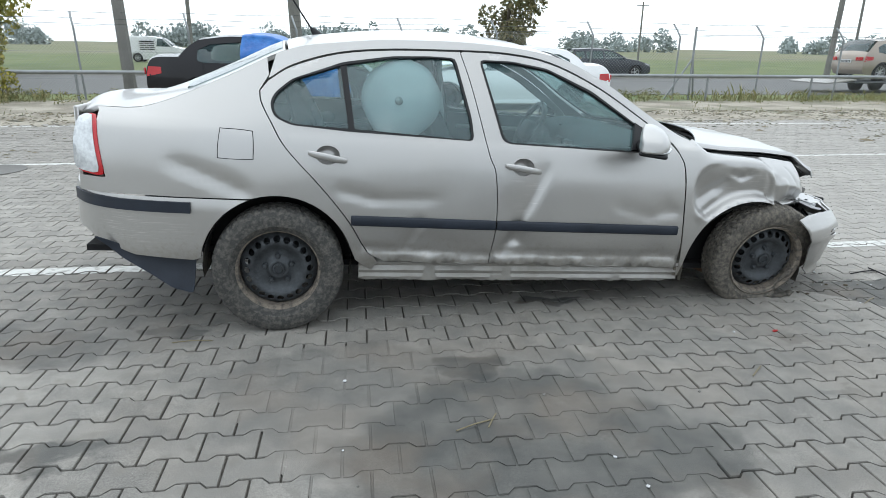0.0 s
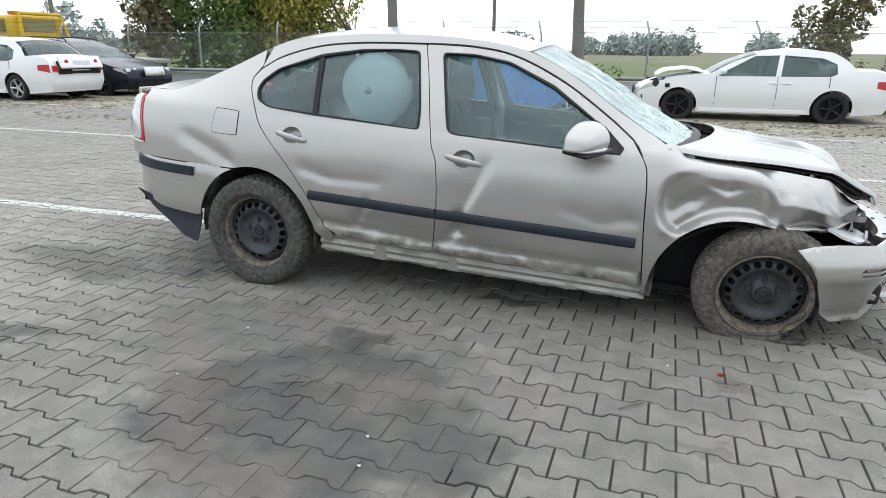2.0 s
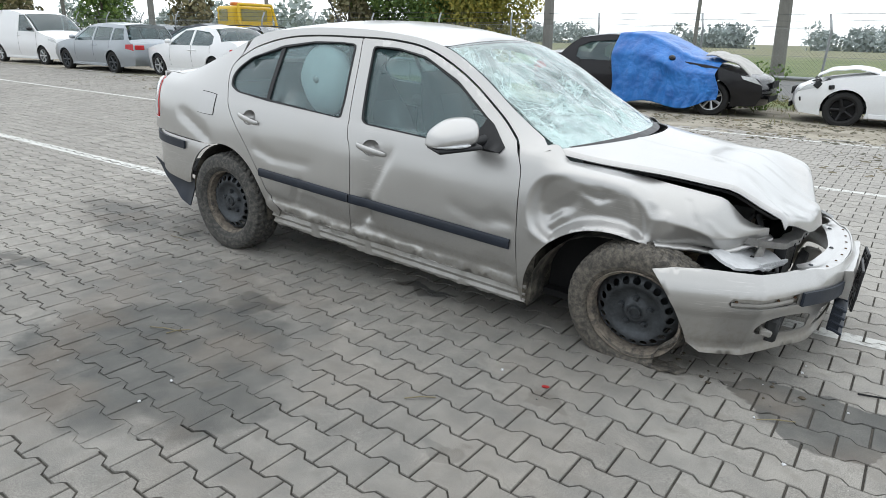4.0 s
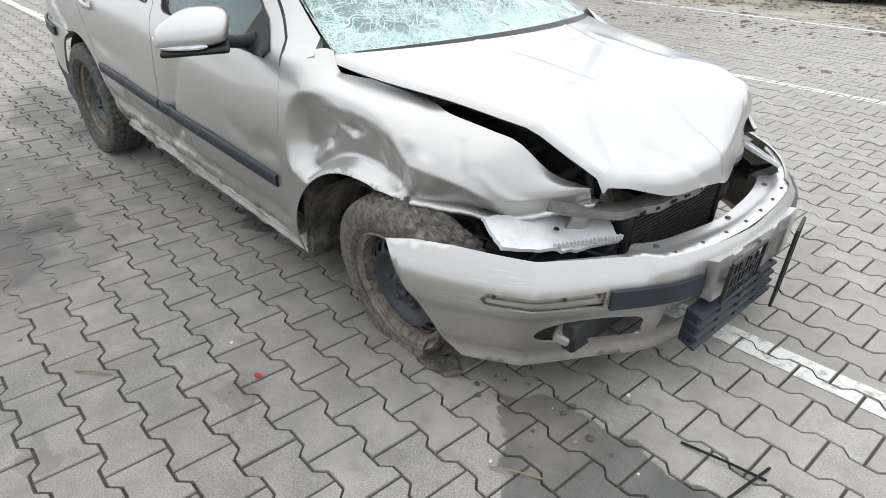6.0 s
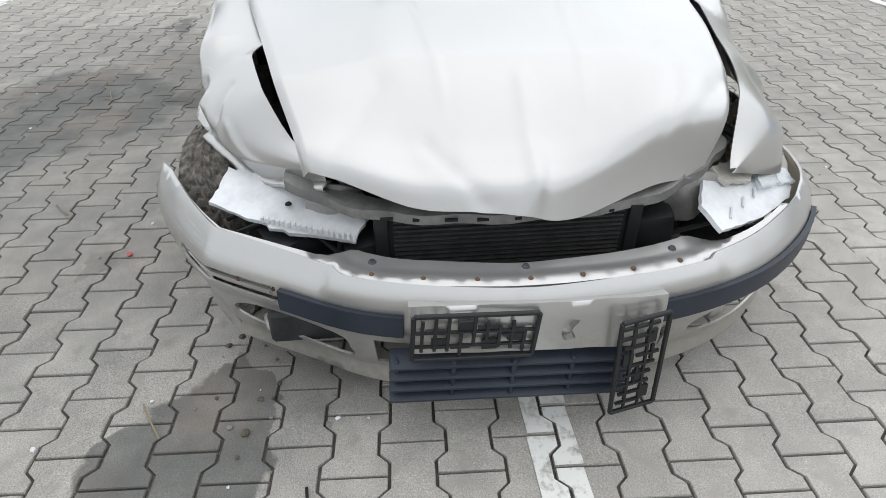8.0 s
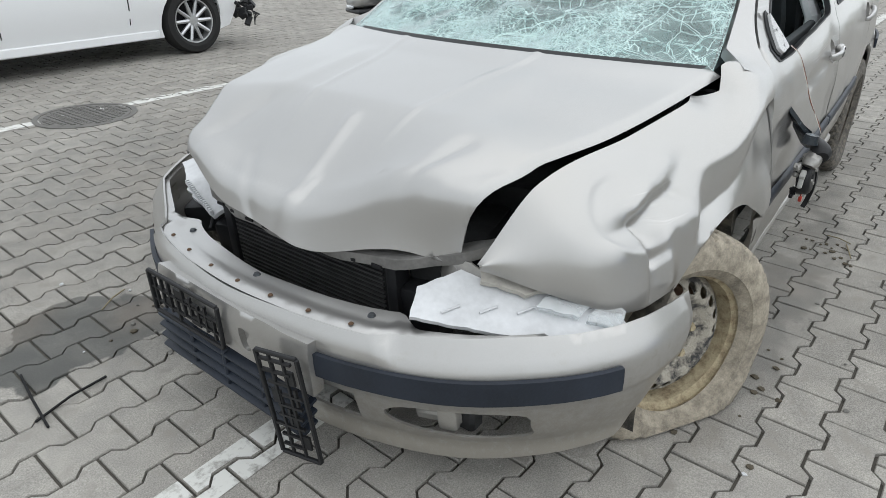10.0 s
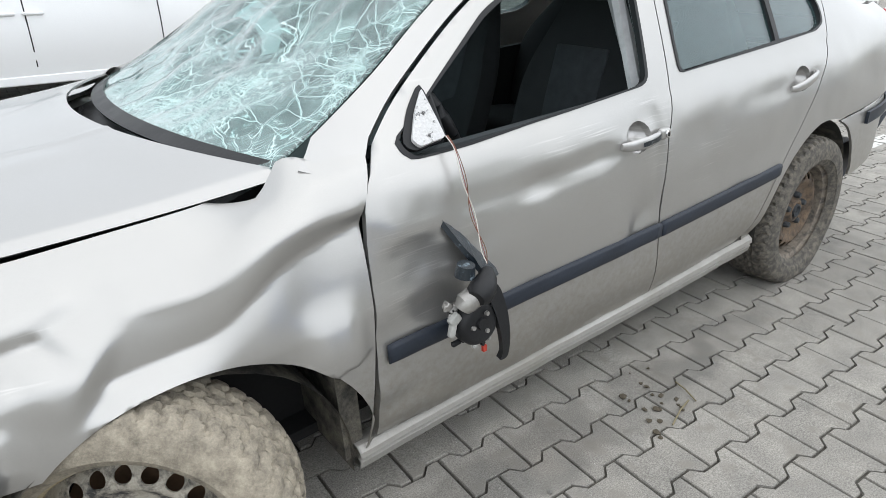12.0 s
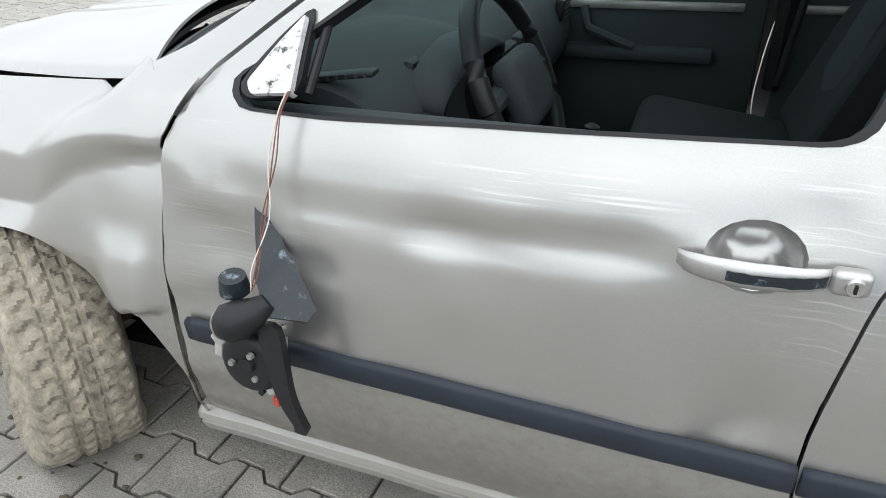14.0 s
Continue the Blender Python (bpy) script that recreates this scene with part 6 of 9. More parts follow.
def plate_frame(w, h, at, label, cut):
    """Empty plate holder: outer frame, cross bars and clips."""
    bm = bmesh.new()
    for sx, sz, x, z in ((w, 0.010, 0, h / 2), (w, 0.010, 0, -h / 2), (0.010, h, -w / 2, 0), (0.010, h, w / 2, 0)):
        add_bm(bm, box_bm(sx, 0.010, sz, 0.002, 1, Matrix.Translation((x, 0, z))))
    rng3 = random.Random(cut)
    for k in range(9):
        x = -w / 2 + w * (k + 0.7) / 9.6
        z0, ln = rng3.uniform(-0.25, 0.25) * h, rng3.uniform(0.4, 0.8) * h
        add_bm(bm, box_bm(0.007, 0.007, ln, 0, 1, Matrix.Translation((x, 0.001, z0 * 0.6))))
        if k % 2:
            add_bm(bm, box_bm(w * 0.16, 0.007, 0.007, 0, 1, Matrix.Translation((x, 0.002, z0))))
            add_bm(bm, box_bm(w * 0.13, 0.006, h * 0.22, 0, 1, Matrix.Translation((x + 0.01, 0.003, -z0))))
    for z in (h * 0.12, -h * 0.2):
        add_bm(bm, box_bm(w * 0.96, 0.006, 0.006, 0, 1, Matrix.Translation((0, 0.001, z))))
    return part("plate_holder", bm, BLACK_TRIM, fb, label, True, at)


plate_frame(0.27, 0.125, pose(3.352, -0.145, 0.545, 0, 4, 92), "empty black number plate holder", 5)
plate_frame(0.30, 0.115, pose(3.365, 0.235, 0.43, 0, 86, 100) @ pose(0, 0, 0, 0, 0, 0), "black number plate holder hanging on edge", 8)
# lower grille, hanging down
gr = bmesh.new()
for k in range(4):
    add_bm(gr, box_bm(0.055, 0.57, 0.012, 0.004, 2, pose(3.325 + 0.002 * k, -0.07, 0.435 - 0.034 * k, 0, 18, 0)))
for y in (-0.34, -0.21, -0.07, 0.07, 0.19):
    add_bm(gr, box_bm(0.045, 0.012, 0.115, 0.004, 1, Matrix.Translation((3.318, y, 0.385))))
bmesh.ops.transform(gr, matrix=pose(0, 0, 0, -3, 0, 0), verts=gr.verts)
for v in gr.verts:
    v.co.x -= 0.16 * (v.co.y + 0.07) ** 2
part("lower_grille", gr, BLUE_TRIM, fb, "blue-grey slatted lower grille hanging loose")
bm = box_bm(0.05, 1.2, 0.10, 0.01, 1, Matrix.Translation((3.10, -0.03, 0.39)))
part("crash_bar", bm, ENGINE, car, "dark crash bar behind the bumper")
for c in (FM - 0.62, FM + 0.58):
    x, y, z = bump_fn(-0.06)(c, 0.41)
    bm = box_bm(0.08, 0.05, 0.10, 0.012, 2, pose(x, y, z, 0, 10, 20))
    add_bm(bm, box_bm(0.05, 0.11, 0.03, 0.006, 1, pose(x, y - 0.03, z - 0.03, 0, 10, 20)))
    part("lamp_mount", bm, SILL_DIRT, fb, "empty fog lamp mount")


# ---- wheels
INV = CAR_M.inverted()


def tyre_bm():
    """One shell: sidewalls with a rim guard, and a tread cut by zigzag and cross grooves."""
    bm = bmesh.new()
    ro, ri, w = 0.309, 0.197, 0.098
    prof = [(ri, -w * 0.78), (ri + 0.012, -w * 0.93), (ri + 0.025, -w * 0.98), (ri + 0.028, -w * 1.03), (ri + 0.036, -w * 1.03), (ri + 0.060, -w * 1.06), (ro - 0.035, -w), (ro - 0.018, -w * 0.93)]
    prof += [(ro - 0.010 * abs(o) ** 4, o * w * 0.86) for o in np.linspace(-1, 1, 31)]
    prof += [(r, -o) for r, o in prof[:8][::-1]]
    n = 288
    rings = []
    for k in range(n):
        a = 2 * math.pi * k / n
        ring = []
        for r, o in prof:
            if r > ro - 0.012 and abs(o) < w * 0.87:
                t = o / w
                z = abs((t * 4.0) % 2 - 1)
                cut = abs(abs(t) - 0.30) < 0.05 or abs(t) < 0.03
                cut = cut or ((k + int(3 * z) + (3 if t > 0 else 0)) % 6 < 1.5)
                r -= 0.007 if cut else 0.0
            elif r > ro - 0.04 and k % 6 < 2:
                r -= 0.0012
            ring.append(bm.verts.new((r * math.cos(a), o, r * math.sin(a))))
        rings.append(ring)
    for k in range(n):
        a, b = rings[k], rings[(k + 1) % n]
        for i in range(len(prof) - 1):
            bm.faces.new((a[i], a[i + 1], b[i + 1], b[i]))
    bmesh.ops.recalc_face_normals(bm, faces=bm.faces)
    return bm


def squash(bm, ground, flat):
    """Flattens the foot of a tyre where it meets the ground, ground metres below the hub, and lets its walls bulge."""
    for v in bm.verts:
        low = -ground - v.co.z
        near = smooth(-0.16, 0.06, low)
        v.co.y *= 1 + 0.42 * flat * near * smooth(0.02, 0.09, abs(v.co.y))
        if low > 0:
            v.co.x *= 1 + 0.5 * flat * low
            v.co.z = -ground + 0.004 + 0.06 * low


def rim_bm():
    """Pressed steel wheel: round holes near the rim, five bolts, raised centre; face towards +y."""
    bm = bmesh.new()
    prof = [(0.203, 0.082), (0.206, 0.074), (0.198, 0.064), (0.188, 0.060), (0.184, 0.02), (0.180, -0.04), (0.200, -0.08), (0.205, -0.085)]
    lathe_bm(prof, 64, bm)
    bmesh.ops.recalc_face_normals(bm, faces=bm.faces)
    return bm


def disc_profile(r):
    return lerp_list(r, [(0.0, 0.040), (0.026, 0.040), (0.032, 0.050), (0.048, 0.048), (0.056, 0.034), (0.085, 0.032), (0.105, 0.038), (0.122, 0.052), (0.135, 0.053), (0.160, 0.040), (0.172, 0.026), (0.184, 0.012)])


def wheel(at, side, ground, flat, tyre_mat, rim_mat, label, hub_mat=STEEL_DARK):
    """at: hub in the world; the wheel's outer face points to +y in its own space."""
    e = new("wheel")
    e.parent = car
    e.matrix_basis = INV @ at
    e["label"] = label
    t = tyre_bm()
    squash(t, ground, flat)
    if flat < 0.2:
        for v in t.verts:
            v.co.y *= 0.82
            low = smooth(-0.02, -0.20, v.co.z) * smooth(-0.08, -0.26, v.co.x)
            v.co.x += 0.15 * low
            v.co.y -= 0.035 * low + 0.040 * smooth(-0.16, -0.26, v.co.x)
    part("tyre", t, tyre_mat, e)
    part("rim", rim_bm(), RIM_MUD if rim_mat is STEEL_MUD else RIM_EDGE, e, "pressed steel rim")
    ring_h = [[(0.149 * math.cos(a) + 0.0162 * math.cos(b), 0.149 * math.sin(a) + 0.0162 * math.sin(b)) for b in np.linspace(0, 2 * math.pi, 15)[:-1]] for a in np.linspace(0, 2 * math.pi, 21)[:-1]]
    sheet("wheel_disc", [(0.184 * math.cos(a), 0.184 * math.sin(a)) for a in np.linspace(0, 2 * math.pi, 65)[:-1]], lambda u, v: (-u, disc_profile(math.hypot(u, v)), v), rim_mat, e, ring_h, 0.012, 0.004, "pressed steel disc with twenty round holes", 0.008)
    for k in range(5):
        a = 2 * math.pi * k / 5 + 0.3
        part("wheel_bolt", lathe_bm([(0.0, 0.054), (0.009, 0.054), (0.013, 0.046), (0.014, 0.028)], 8), RIM_MUD if rim_mat is STEEL_MUD else hub_mat, e, at=Matrix.Translation((0.066 * math.cos(a), 0, 0.066 * math.sin(a))))
    part("hub_cap", lathe_bm([(0.0, 0.046), (0.018, 0.046), (0.022, 0.056), (0.027, 0.056), (0.031, 0.030)], 20), RIM_MUD if rim_mat is STEEL_MUD else hub_mat, e)
    part("brake_drum", lathe_bm([(0.0, -0.01), (0.13, -0.01), (0.15, -0.03), (0.15, -0.09), (0.0, -0.09)], 32), hub_mat, e)
    return e


wheel(pose(0.0, -0.775, 0.298, 0, 0, 180), -1, 0.298, 0.3, RUBBER, STEEL_DARK, "dusty tyre on a black steel rim")
wheel(pose(2.60, -0.765, 0.238, -9, 0, 178), -1, 0.235, 0.12, RUBBER_DUST, STEEL_DARK, "flat torn tyre on a black steel rim")
wheel(pose(0.0, 0.775, 0.286, 0, 0, 0), 1, 0.286, 0.45, RUBBER_DUST, RIM_RUST, "dusty half-flat tyre on a rusty rim")
wheel(pose(2.538, 0.782, 0.228, 3, 0, -30), 1, 0.228, 0.7, RUBBER_MUD, STEEL_MUD, "muddy flat tyre slipping off a steel rim", RUST)

# ---- mirrors
def door_mirror():
    bm = bmesh.new()
    bmesh.ops.create_uvsphere(bm, u_segments=36, v_segments=20, radius=1)
    for v in bm.verts:
        x, y, z = v.co
        yy = math.copysign(abs(y) ** 0.62, y) * 0.118
        top = 0.074 * (1.0 - 0.30 * smooth(0.02, -0.118, yy) ** 2)
        zz = abs(z) ** 0.72 * top if z > 0 else -abs(z) ** 0.35 * 0.040
        xx = math.copysign(abs(x) ** 0.75, x) * (0.095 if x > 0 else 0.045)
        v.co = Vector((xx * (1 - 0.30 * max(0, z)) - 0.02 * max(0, z), yy + 0.03 * z, zz))
    m = part("door_mirror", bm, PAINT, car, "scratched silver-beige door mirror", at=pose(1.72, -0.985, 1.006, 4, 0, -28))
    pts = [(0.012 + 0.086 * math.sqrt(max(0, 1 - (y / 0.125) ** 2)), y, -0.029) for y in np.linspace(-0.112, 0.045, 9)]
    part("indicator", tube_bm(pts, [0.004] + [0.0075] * 7 + [0.004], 8), CLEAR_LAMP, m)
    bm = box_bm(0.130, 0.218, 0.022, 0.011, 3, pose(0.025, 0.004, -0.045, 0, 3, 0))
    part("lower_shell", bm, BLACK_TRIM, m)
    bm = tube_bm([(-0.022, 0.088, -0.040), (-0.036, 0.140, -0.052), (-0.038, 0.200, -0.046)], [0.022, 0.022, 0.026], 10)
    part("arm", bm, BLACK_TRIM, m)
    tri = [(1.72, 0.945), (1.88, 0.938), (1.895, 0.965), (1.80, 1.045), (1.755, 1.07)]
    sheet("mirror_base", side_line(tri, -1), side_fn(-1, -0.010), BLACK_TRIM, car, step=0.03, thick=0.02, label="black triangular mirror base")


door_mirror()
tri = [(1.762, 0.978), (1.850, 0.968), (1.872, 0.985), (1.820, 1.045), (1.765, 1.090)]
sheet("mirror_gasket", side_line(rounded(tri, 0.02), 1), side_fn(1, -0.006), BLACK_TRIM, car, step=0.02, thick=0.012, label="black rubber gasket of the lost mirror")
tri = [(1.770, 0.984), (1.838, 0.978), (1.850, 0.992), (1.812, 1.040), (1.774, 1.078)]
CAST = mottled("chipped_white_casting", (0.07, 0.07, 0.07), (0.60, 0.60, 0.60), 48, 0.36, 0.42, relief=0.003)
sheet("mirror_base", side_line(rounded(tri, 0.006), 1), side_fn(1, -0.018), CAST, car, step=0.02, thick=0.02, label="chipped white mirror base left on the door")
part("quarter_post", tube_bm([(1.757, side_y(1.76, 0.97) - 0.018, 0.975), (1.745, side_y(1.745, 1.08) - 0.018, 1.085)], 0.007, 8), BLACK_TRIM, car)

# mirror hanging by its cable
mirror = new("hanging_mirror")
mirror.parent = car
mirror.matrix_basis = Matrix.Translation((-0.012, 0, 0.002))
mirror["label"] = "torn-off black mirror hanging by its cable"


def hang(u, v, off):
    return (-u, 0.885 + off, v)


foot = [(-1.848, 0.838), (-1.80, 0.782), (-1.752, 0.714), (-1.729, 0.682), (-1.735, 0.672), (-1.789, 0.693), (-1.802, 0.722), (-1.826, 0.78)]
GREY_PLASTIC = plain("pale_grey_plastic", (0.40, 0.40, 0.38), 0.5, 0, 0.3, 30, 90, 0.1)
sheet("mirror_foot", resample(foot, 0.02)[::-1], lambda u, v: hang(u, v, 0.062 + 1.076 * (-u - 1.789) - 1.197 * (v - 0.70) + 0.010 * smooth(0.02, 0.0, abs((u + 1.80) - 0.6 * (v - 0.76)))), SCUFF, mirror, step=0.015, thick=0.012, label="scuffed triangular mirror foot")
part("mirror_arm", tube_bm([(1.785, 0.940, 0.710), (1.797, 0.953, 0.700), (1.818, 0.966, 0.690), (1.838, 0.974, 0.682), (1.850, 0.978, 0.678)], [0.014, 0.022, 0.030, 0.030, 0.020], 14), BLACK_TRIM, mirror)
part("mirror_socket", tube_bm([(1.845, 0.935, 0.715), (1.842, 0.938, 0.742)], [0.024, 0.020], 12), SCUFF, mirror)
part("mirror_motor", lathe_bm([(0.0, 0.022), (0.012, 0.022), (0.014, 0.016), (0.040, 0.018), (0.048, 0.014), (0.054, 0.004), (0.054, -0.02), (0.0, -0.02)], 28), BLACK_TRIM, mirror, "round black mirror motor", at=pose(1.827, 0.950, 0.598, 8, 0, 0))
for kk in range(3):
    a3 = 2.1 * kk
    part("motor_screw", lathe_bm([(0.0, 0.024), (0.005, 0.024), (0.006, 0.018)], 10), BARE_METAL, mirror, at=pose(1.827 + 0.026 * math.cos(a3), 0.950, 0.598 + 0.026 * math.sin(a3), 8, 0, 0))
part("motor_drum", tube_bm([(1.868, 0.952, 0.650), (1.860, 0.955, 0.662), (1.836, 0.958, 0.672), (1.828, 0.958, 0.675)], [0.020, 0.026, 0.026, 0.018], 18), BARE_METAL, mirror, "bare grey mirror motor drum")
part("motor_clip", box_bm(0.030, 0.016, 0.022, 0.004, 2, pose(1.885, 0.945, 0.625, 0, 30, 0)), GREY_PLASTIC, mirror)
part("motor_clip", box_bm(0.016, 0.014, 0.040, 0.004, 2, pose(1.892, 0.945, 0.605, 0, -15, 0)), GREY_PLASTIC, mirror)
for kk, (bx, bz) in enumerate(((1.792, 0.630), (1.785, 0.600), (1.790, 0.570), (1.800, 0.548), (1.818, 0.540), (1.842, 0.545))):
    part("motor_pin", box_bm(0.010 + 0.003 * (kk % 2), 0.012, 0.009, 0.002, 1, pose(bx, 0.958, bz, 20 * kk, 35 * kk, 0)), GREY_PLASTIC if kk % 2 else BLACK_TRIM, mirror)
rng = random.Random(11)
for kk in range(18):
    x, z = 1.838 + rng.uniform(-.055, .055), rng.choice((rng.uniform(.635, .655), rng.uniform(.545, .56), rng.uniform(.62, .65)))
    part("bracket_bit", box_bm(rng.uniform(.010, .028), rng.uniform(.01, .02), rng.uniform(.008, .022), 0.002, 1, pose(x, 0.925, z, rng.uniform(0, 90), rng.uniform(0, 90), 0)), BARE_METAL if kk % 3 else BLACK_TRIM, mirror)
shell = [(-1.800, 0.670), (-1.768, 0.672), (-1.755, 0.62), (-1.750, 0.56), (-1.744, 0.490), (-1.748, 0.468), (-1.768, 0.470), (-1.764, 0.490), (-1.772, 0.53), (-1.786, 0.60)]
sheet("mirror_shell", spline(shell, 3, True)[::-1], lambda u, v: hang(u, v, 0.070 + 0.02 * math.sin(v * 14)), BLACK_TRIM, mirror, step=0.015, thick=0.014)
for c, mt in ((0.0, plain("red_wire", (0.20, 0.07, 0.06), 0.5, 0, 0.1)), (0.006, plain("white_wire", (0.6, 0.58, 0.52), 0.5, 0, 0.1)), (-0.006, plain("brown_wire", (0.14, 0.07, 0.04), 0.5, 0, 0.1))):
    pts = spline([(1.782 + c * 0.5, 0.812, 0.985), (1.783 + c * 0.4, 0.842, 0.960), (1.786 + c, 0.872, 0.90), (1.790 - c, 0.902, 0.83), (1.795 + c, 0.940, 0.765), (1.798, 0.955, 0.735)], 6)
    part("cable", tube_bm(pts, 0.0010, 6), mt, mirror)
RED_PLUG = plain("red_connector", (0.5, 0.06, 0.04), 0.5, 0, 0.1)
part("connector", box_bm(0.012, 0.010, 0.018, 0.002, 1, Matrix.Translation((1.803, 0.945, 0.513))), RED_PLUG, mirror)
part("plug_wire", tube_bm([(1.803, 0.945, 0.52), (1.806, 0.945, 0.54), (1.815, 0.945, 0.565)], 0.002, 5), RED_PLUG, mirror)

# aerial on the roof
bm = tube_bm([(0.17, 0.0, 1.375), (0.13, 0.0, 1.42)], [0.030, 0.012], 12)
aer = part("aerial", bm, BLACK_TRIM, car, "black rod aerial")
part("rod", tube_bm([(0.13, 0.0, 1.415), (-0.04, 0.0, 1.66)], 0.005, 6), BLACK_TRIM, aer)

# ---- cabin
SEAT_GREY = plain("grey_seat_cloth", (0.045, 0.048, 0.053), 0.95, 0, 0.35, 30, 300, 0.4)


def seat(x, y, w, label, top=0.93):
    s = new("seat")
    s.parent = car
    s.matrix_basis = Matrix.Translation((x, y, 0.34))
    s["label"] = label
    bm = box_bm(0.50, w, 0.16, 0.05, 3, pose(0.05, 0, 0.16, 0, -8, 0))
    part("cushion", bm, SEAT, s)
    bm = bmesh.new()
    rings = []
    for j in range(15):
        t = j / 14
        hw = w / 2 * (1.0 - 0.22 * smooth(0.45, 1.0, t)) * (0.90 + 0.10 * math.sin(math.pi * min(1, t * 1.1)) ** 0.5)
        lean = -0.19 - 0.20 * t
        dep = 0.075 * (1 - 0.35 * t) * (0.55 if j in (0, 14) else 1.0)
        ring = []
        for a in np.linspace(0, 2 * math.pi, 29)[:-1]:
            cy = math.copysign(abs(math.cos(a)) ** 0.6, math.cos(a))
            cx = math.copysign(abs(math.sin(a)) ** 0.6, math.sin(a))
            y = hw * cy
            side_bulge = 0.045 * abs(cy) ** 3 * smooth(1.0, 0.6, t) if cx > 0 else 0.0
            ring.append(bm.verts.new((lean + dep * cx + side_bulge, y, 0.20 + 0.60 * t)))
        rings.append(ring)
    for r0, r1 in zip(rings, rings[1:]):
        for k in range(28):
            bm.faces.new((r0[k], r0[(k + 1) % 28], r1[(k + 1) % 28], r1[k]))
    bm.faces.new(rings[0][::-1])
    bm.faces.new(rings[-1])
    bmesh.ops.recalc_face_normals(bm, faces=bm.faces)
    back = part("backrest", bm, SEAT, s)
    part("centre_panel", box_bm(0.02, w * 0.46, 0.40, 0.008, 2, pose(-0.222, 0, 0.47, 0, -18, 0)), SEAT_GREY, back, "ribbed grey cloth centre")
    part("headrest", box_bm(0.10, min(w, 0.26), 0.18, 0.045, 3, pose(-0.40, 0, top, 0, -10, 0)), SEAT, s)
    part("headrest_posts", add_bm(tube_bm([(-0.375, -0.06, 0.76), (-0.39, -0.06, 0.87)], 0.006, 6), tube_bm([(-0.375, 0.06, 0.76), (-0.39, 0.06, 0.87)], 0.006, 6)), CHROME, s)
    return s


seat(1.10, -0.36, 0.50, "charcoal cloth front seat")
seat(1.10, 0.36, 0.50, "charcoal cloth front seat")
seat(0.42, 0.0, 1.20, "charcoal cloth rear bench", 0.80)


def dash_fn(u, v):
    # u across, v from the windscreen down to the knee edge
    prof = [(0.0, (2.12, 0.955)), (0.25, (1.92, 0.965)), (0.45, (1.76, 0.94)), (0.6, (1.69, 0.88)), (0.8, (1.66, 0.74)), (1.0, (1.74, 0.60))]
    x = lerp_list(v, [(a, b[0]) for a, b in prof])
    z = lerp_list(v, [(a, b[1]) for a, b in prof])
    hump = math.exp(-((u - 0.36) / 0.16) ** 4)
    z += 0.035 * hump * smooth(0.1, 0.4, v) * smooth(0.75, 0.5, v)
    x -= 0.03 * hump * smooth(0.3, 0.5, v)
    return (x, u, z)


dash = sheet("dashboard", [(-0.68, 1.0), (-0.68, 0.0), (0.68, 0.0), (0.68, 1.0)], lambda u, v: dash_fn(u, v), DASH, car, step=0.05, thick=0.03, label="grey plastic dashboard dusted with glass", edge=0.05)
for y in (-0.60, -0.08, 0.06, 0.62):
    vent = part("air_vent", box_bm(0.03, 0.11, 0.07, 0.01, 2, pose(1.672, y, 0.855, 0, -10, 0)), BLACK_TRIM, dash)
    bm = bmesh.new()
    for k in range(4):
        add_bm(bm, box_bm(0.006, 0.09, 0.004, 0, 1, pose(1.655, y, 0.832 + k * 0.014, 0, -10, 0)))
    part("vent_slats", bm, DASH, dash)
part("instrument_panel", box_bm(0.03, 0.30, 0.13, 0.015, 2, pose(1.735, 0.36, 0.895, 0, -12, 0)), BLACK_TRIM, dash)
for y in (0.29, 0.43):
    part("gauge", lathe_bm([(0.0, 0.0), (0.044, 0.0), (0.048, 0.014), (0.052, 0.014), (0.054, 0.0)], 28), STEEL_DARK, dash, at=pose(1.716, y, 0.900, 0, 0, 90))
    part("gauge_ring", lathe_bm([(0.049, 0.014), (0.051, 0.017), (0.053, 0.014)], 28), BARE_METAL, dash, at=pose(1.716, y, 0.900, 0, 0, 90))
cv, cf = [], []
for i, (x, lift) in enumerate(((1.615, -0.010), (1.640, 0.006), (1.700, 0.010), (1.770, 0.006), (1.860, -0.012))):
    for a in np.linspace(0, math.pi, 21):
        cv.append((x + 0.03 * (1 - math.sin(a)), 0.36 + 0.185 * math.cos(a), 0.868 + (0.092 + lift) * math.sin(a) ** 0.7))
for i in range(4):
    for k in range(20):
        q = i * 21 + k
        cf.append((q, q + 1, q + 22, q + 21))
cowl = link_mesh("binnacle_cowl", cv, cf, DASH, dash, "arched cowl over the instruments")
md = cowl.modifiers.new("thickness", "SOLIDIFY")
md.thickness = 0.012
demist = part("demister_vent", box_bm(0.16, 0.035, 0.010, 0.004, 2, pose(1.80, 0.645, 0.962, 0, 6, 8)), BLACK_TRIM, dash)
for k in range(9):
    part("vent_slat", box_bm(0.005, 0.030, 0.008, 0, 1, pose(1.735 + 0.016 * k, 0.640 + 0.002 * k, 0.969 - 0.0016 * k, 0, 6, 8)), DASH, demist, flat=True)
part("console", box_bm(0.16, 0.24, 0.36, 0.02, 2, pose(1.70, -0.01, 0.66, 0, -6, 0)), BLACK_TRIM, dash)
part("gear_lever", tube_bm([(1.48, 0.0, 0.52), (1.465, 0.0, 0.64), (1.462, 0.0, 0.655), (1.46, 0.0, 0.685), (1.459, 0.0, 0.692)], [0.008, 0.008, 0.018, 0.020, 0.008], 10), BLACK_TRIM, car)
part("tunnel", box_bm(0.9, 0.22, 0.2, 0.04, 2, Matrix.Translation((1.25, 0.0, 0.42))), SEAT, car)
sw = new("steering_wheel")
sw.parent = car
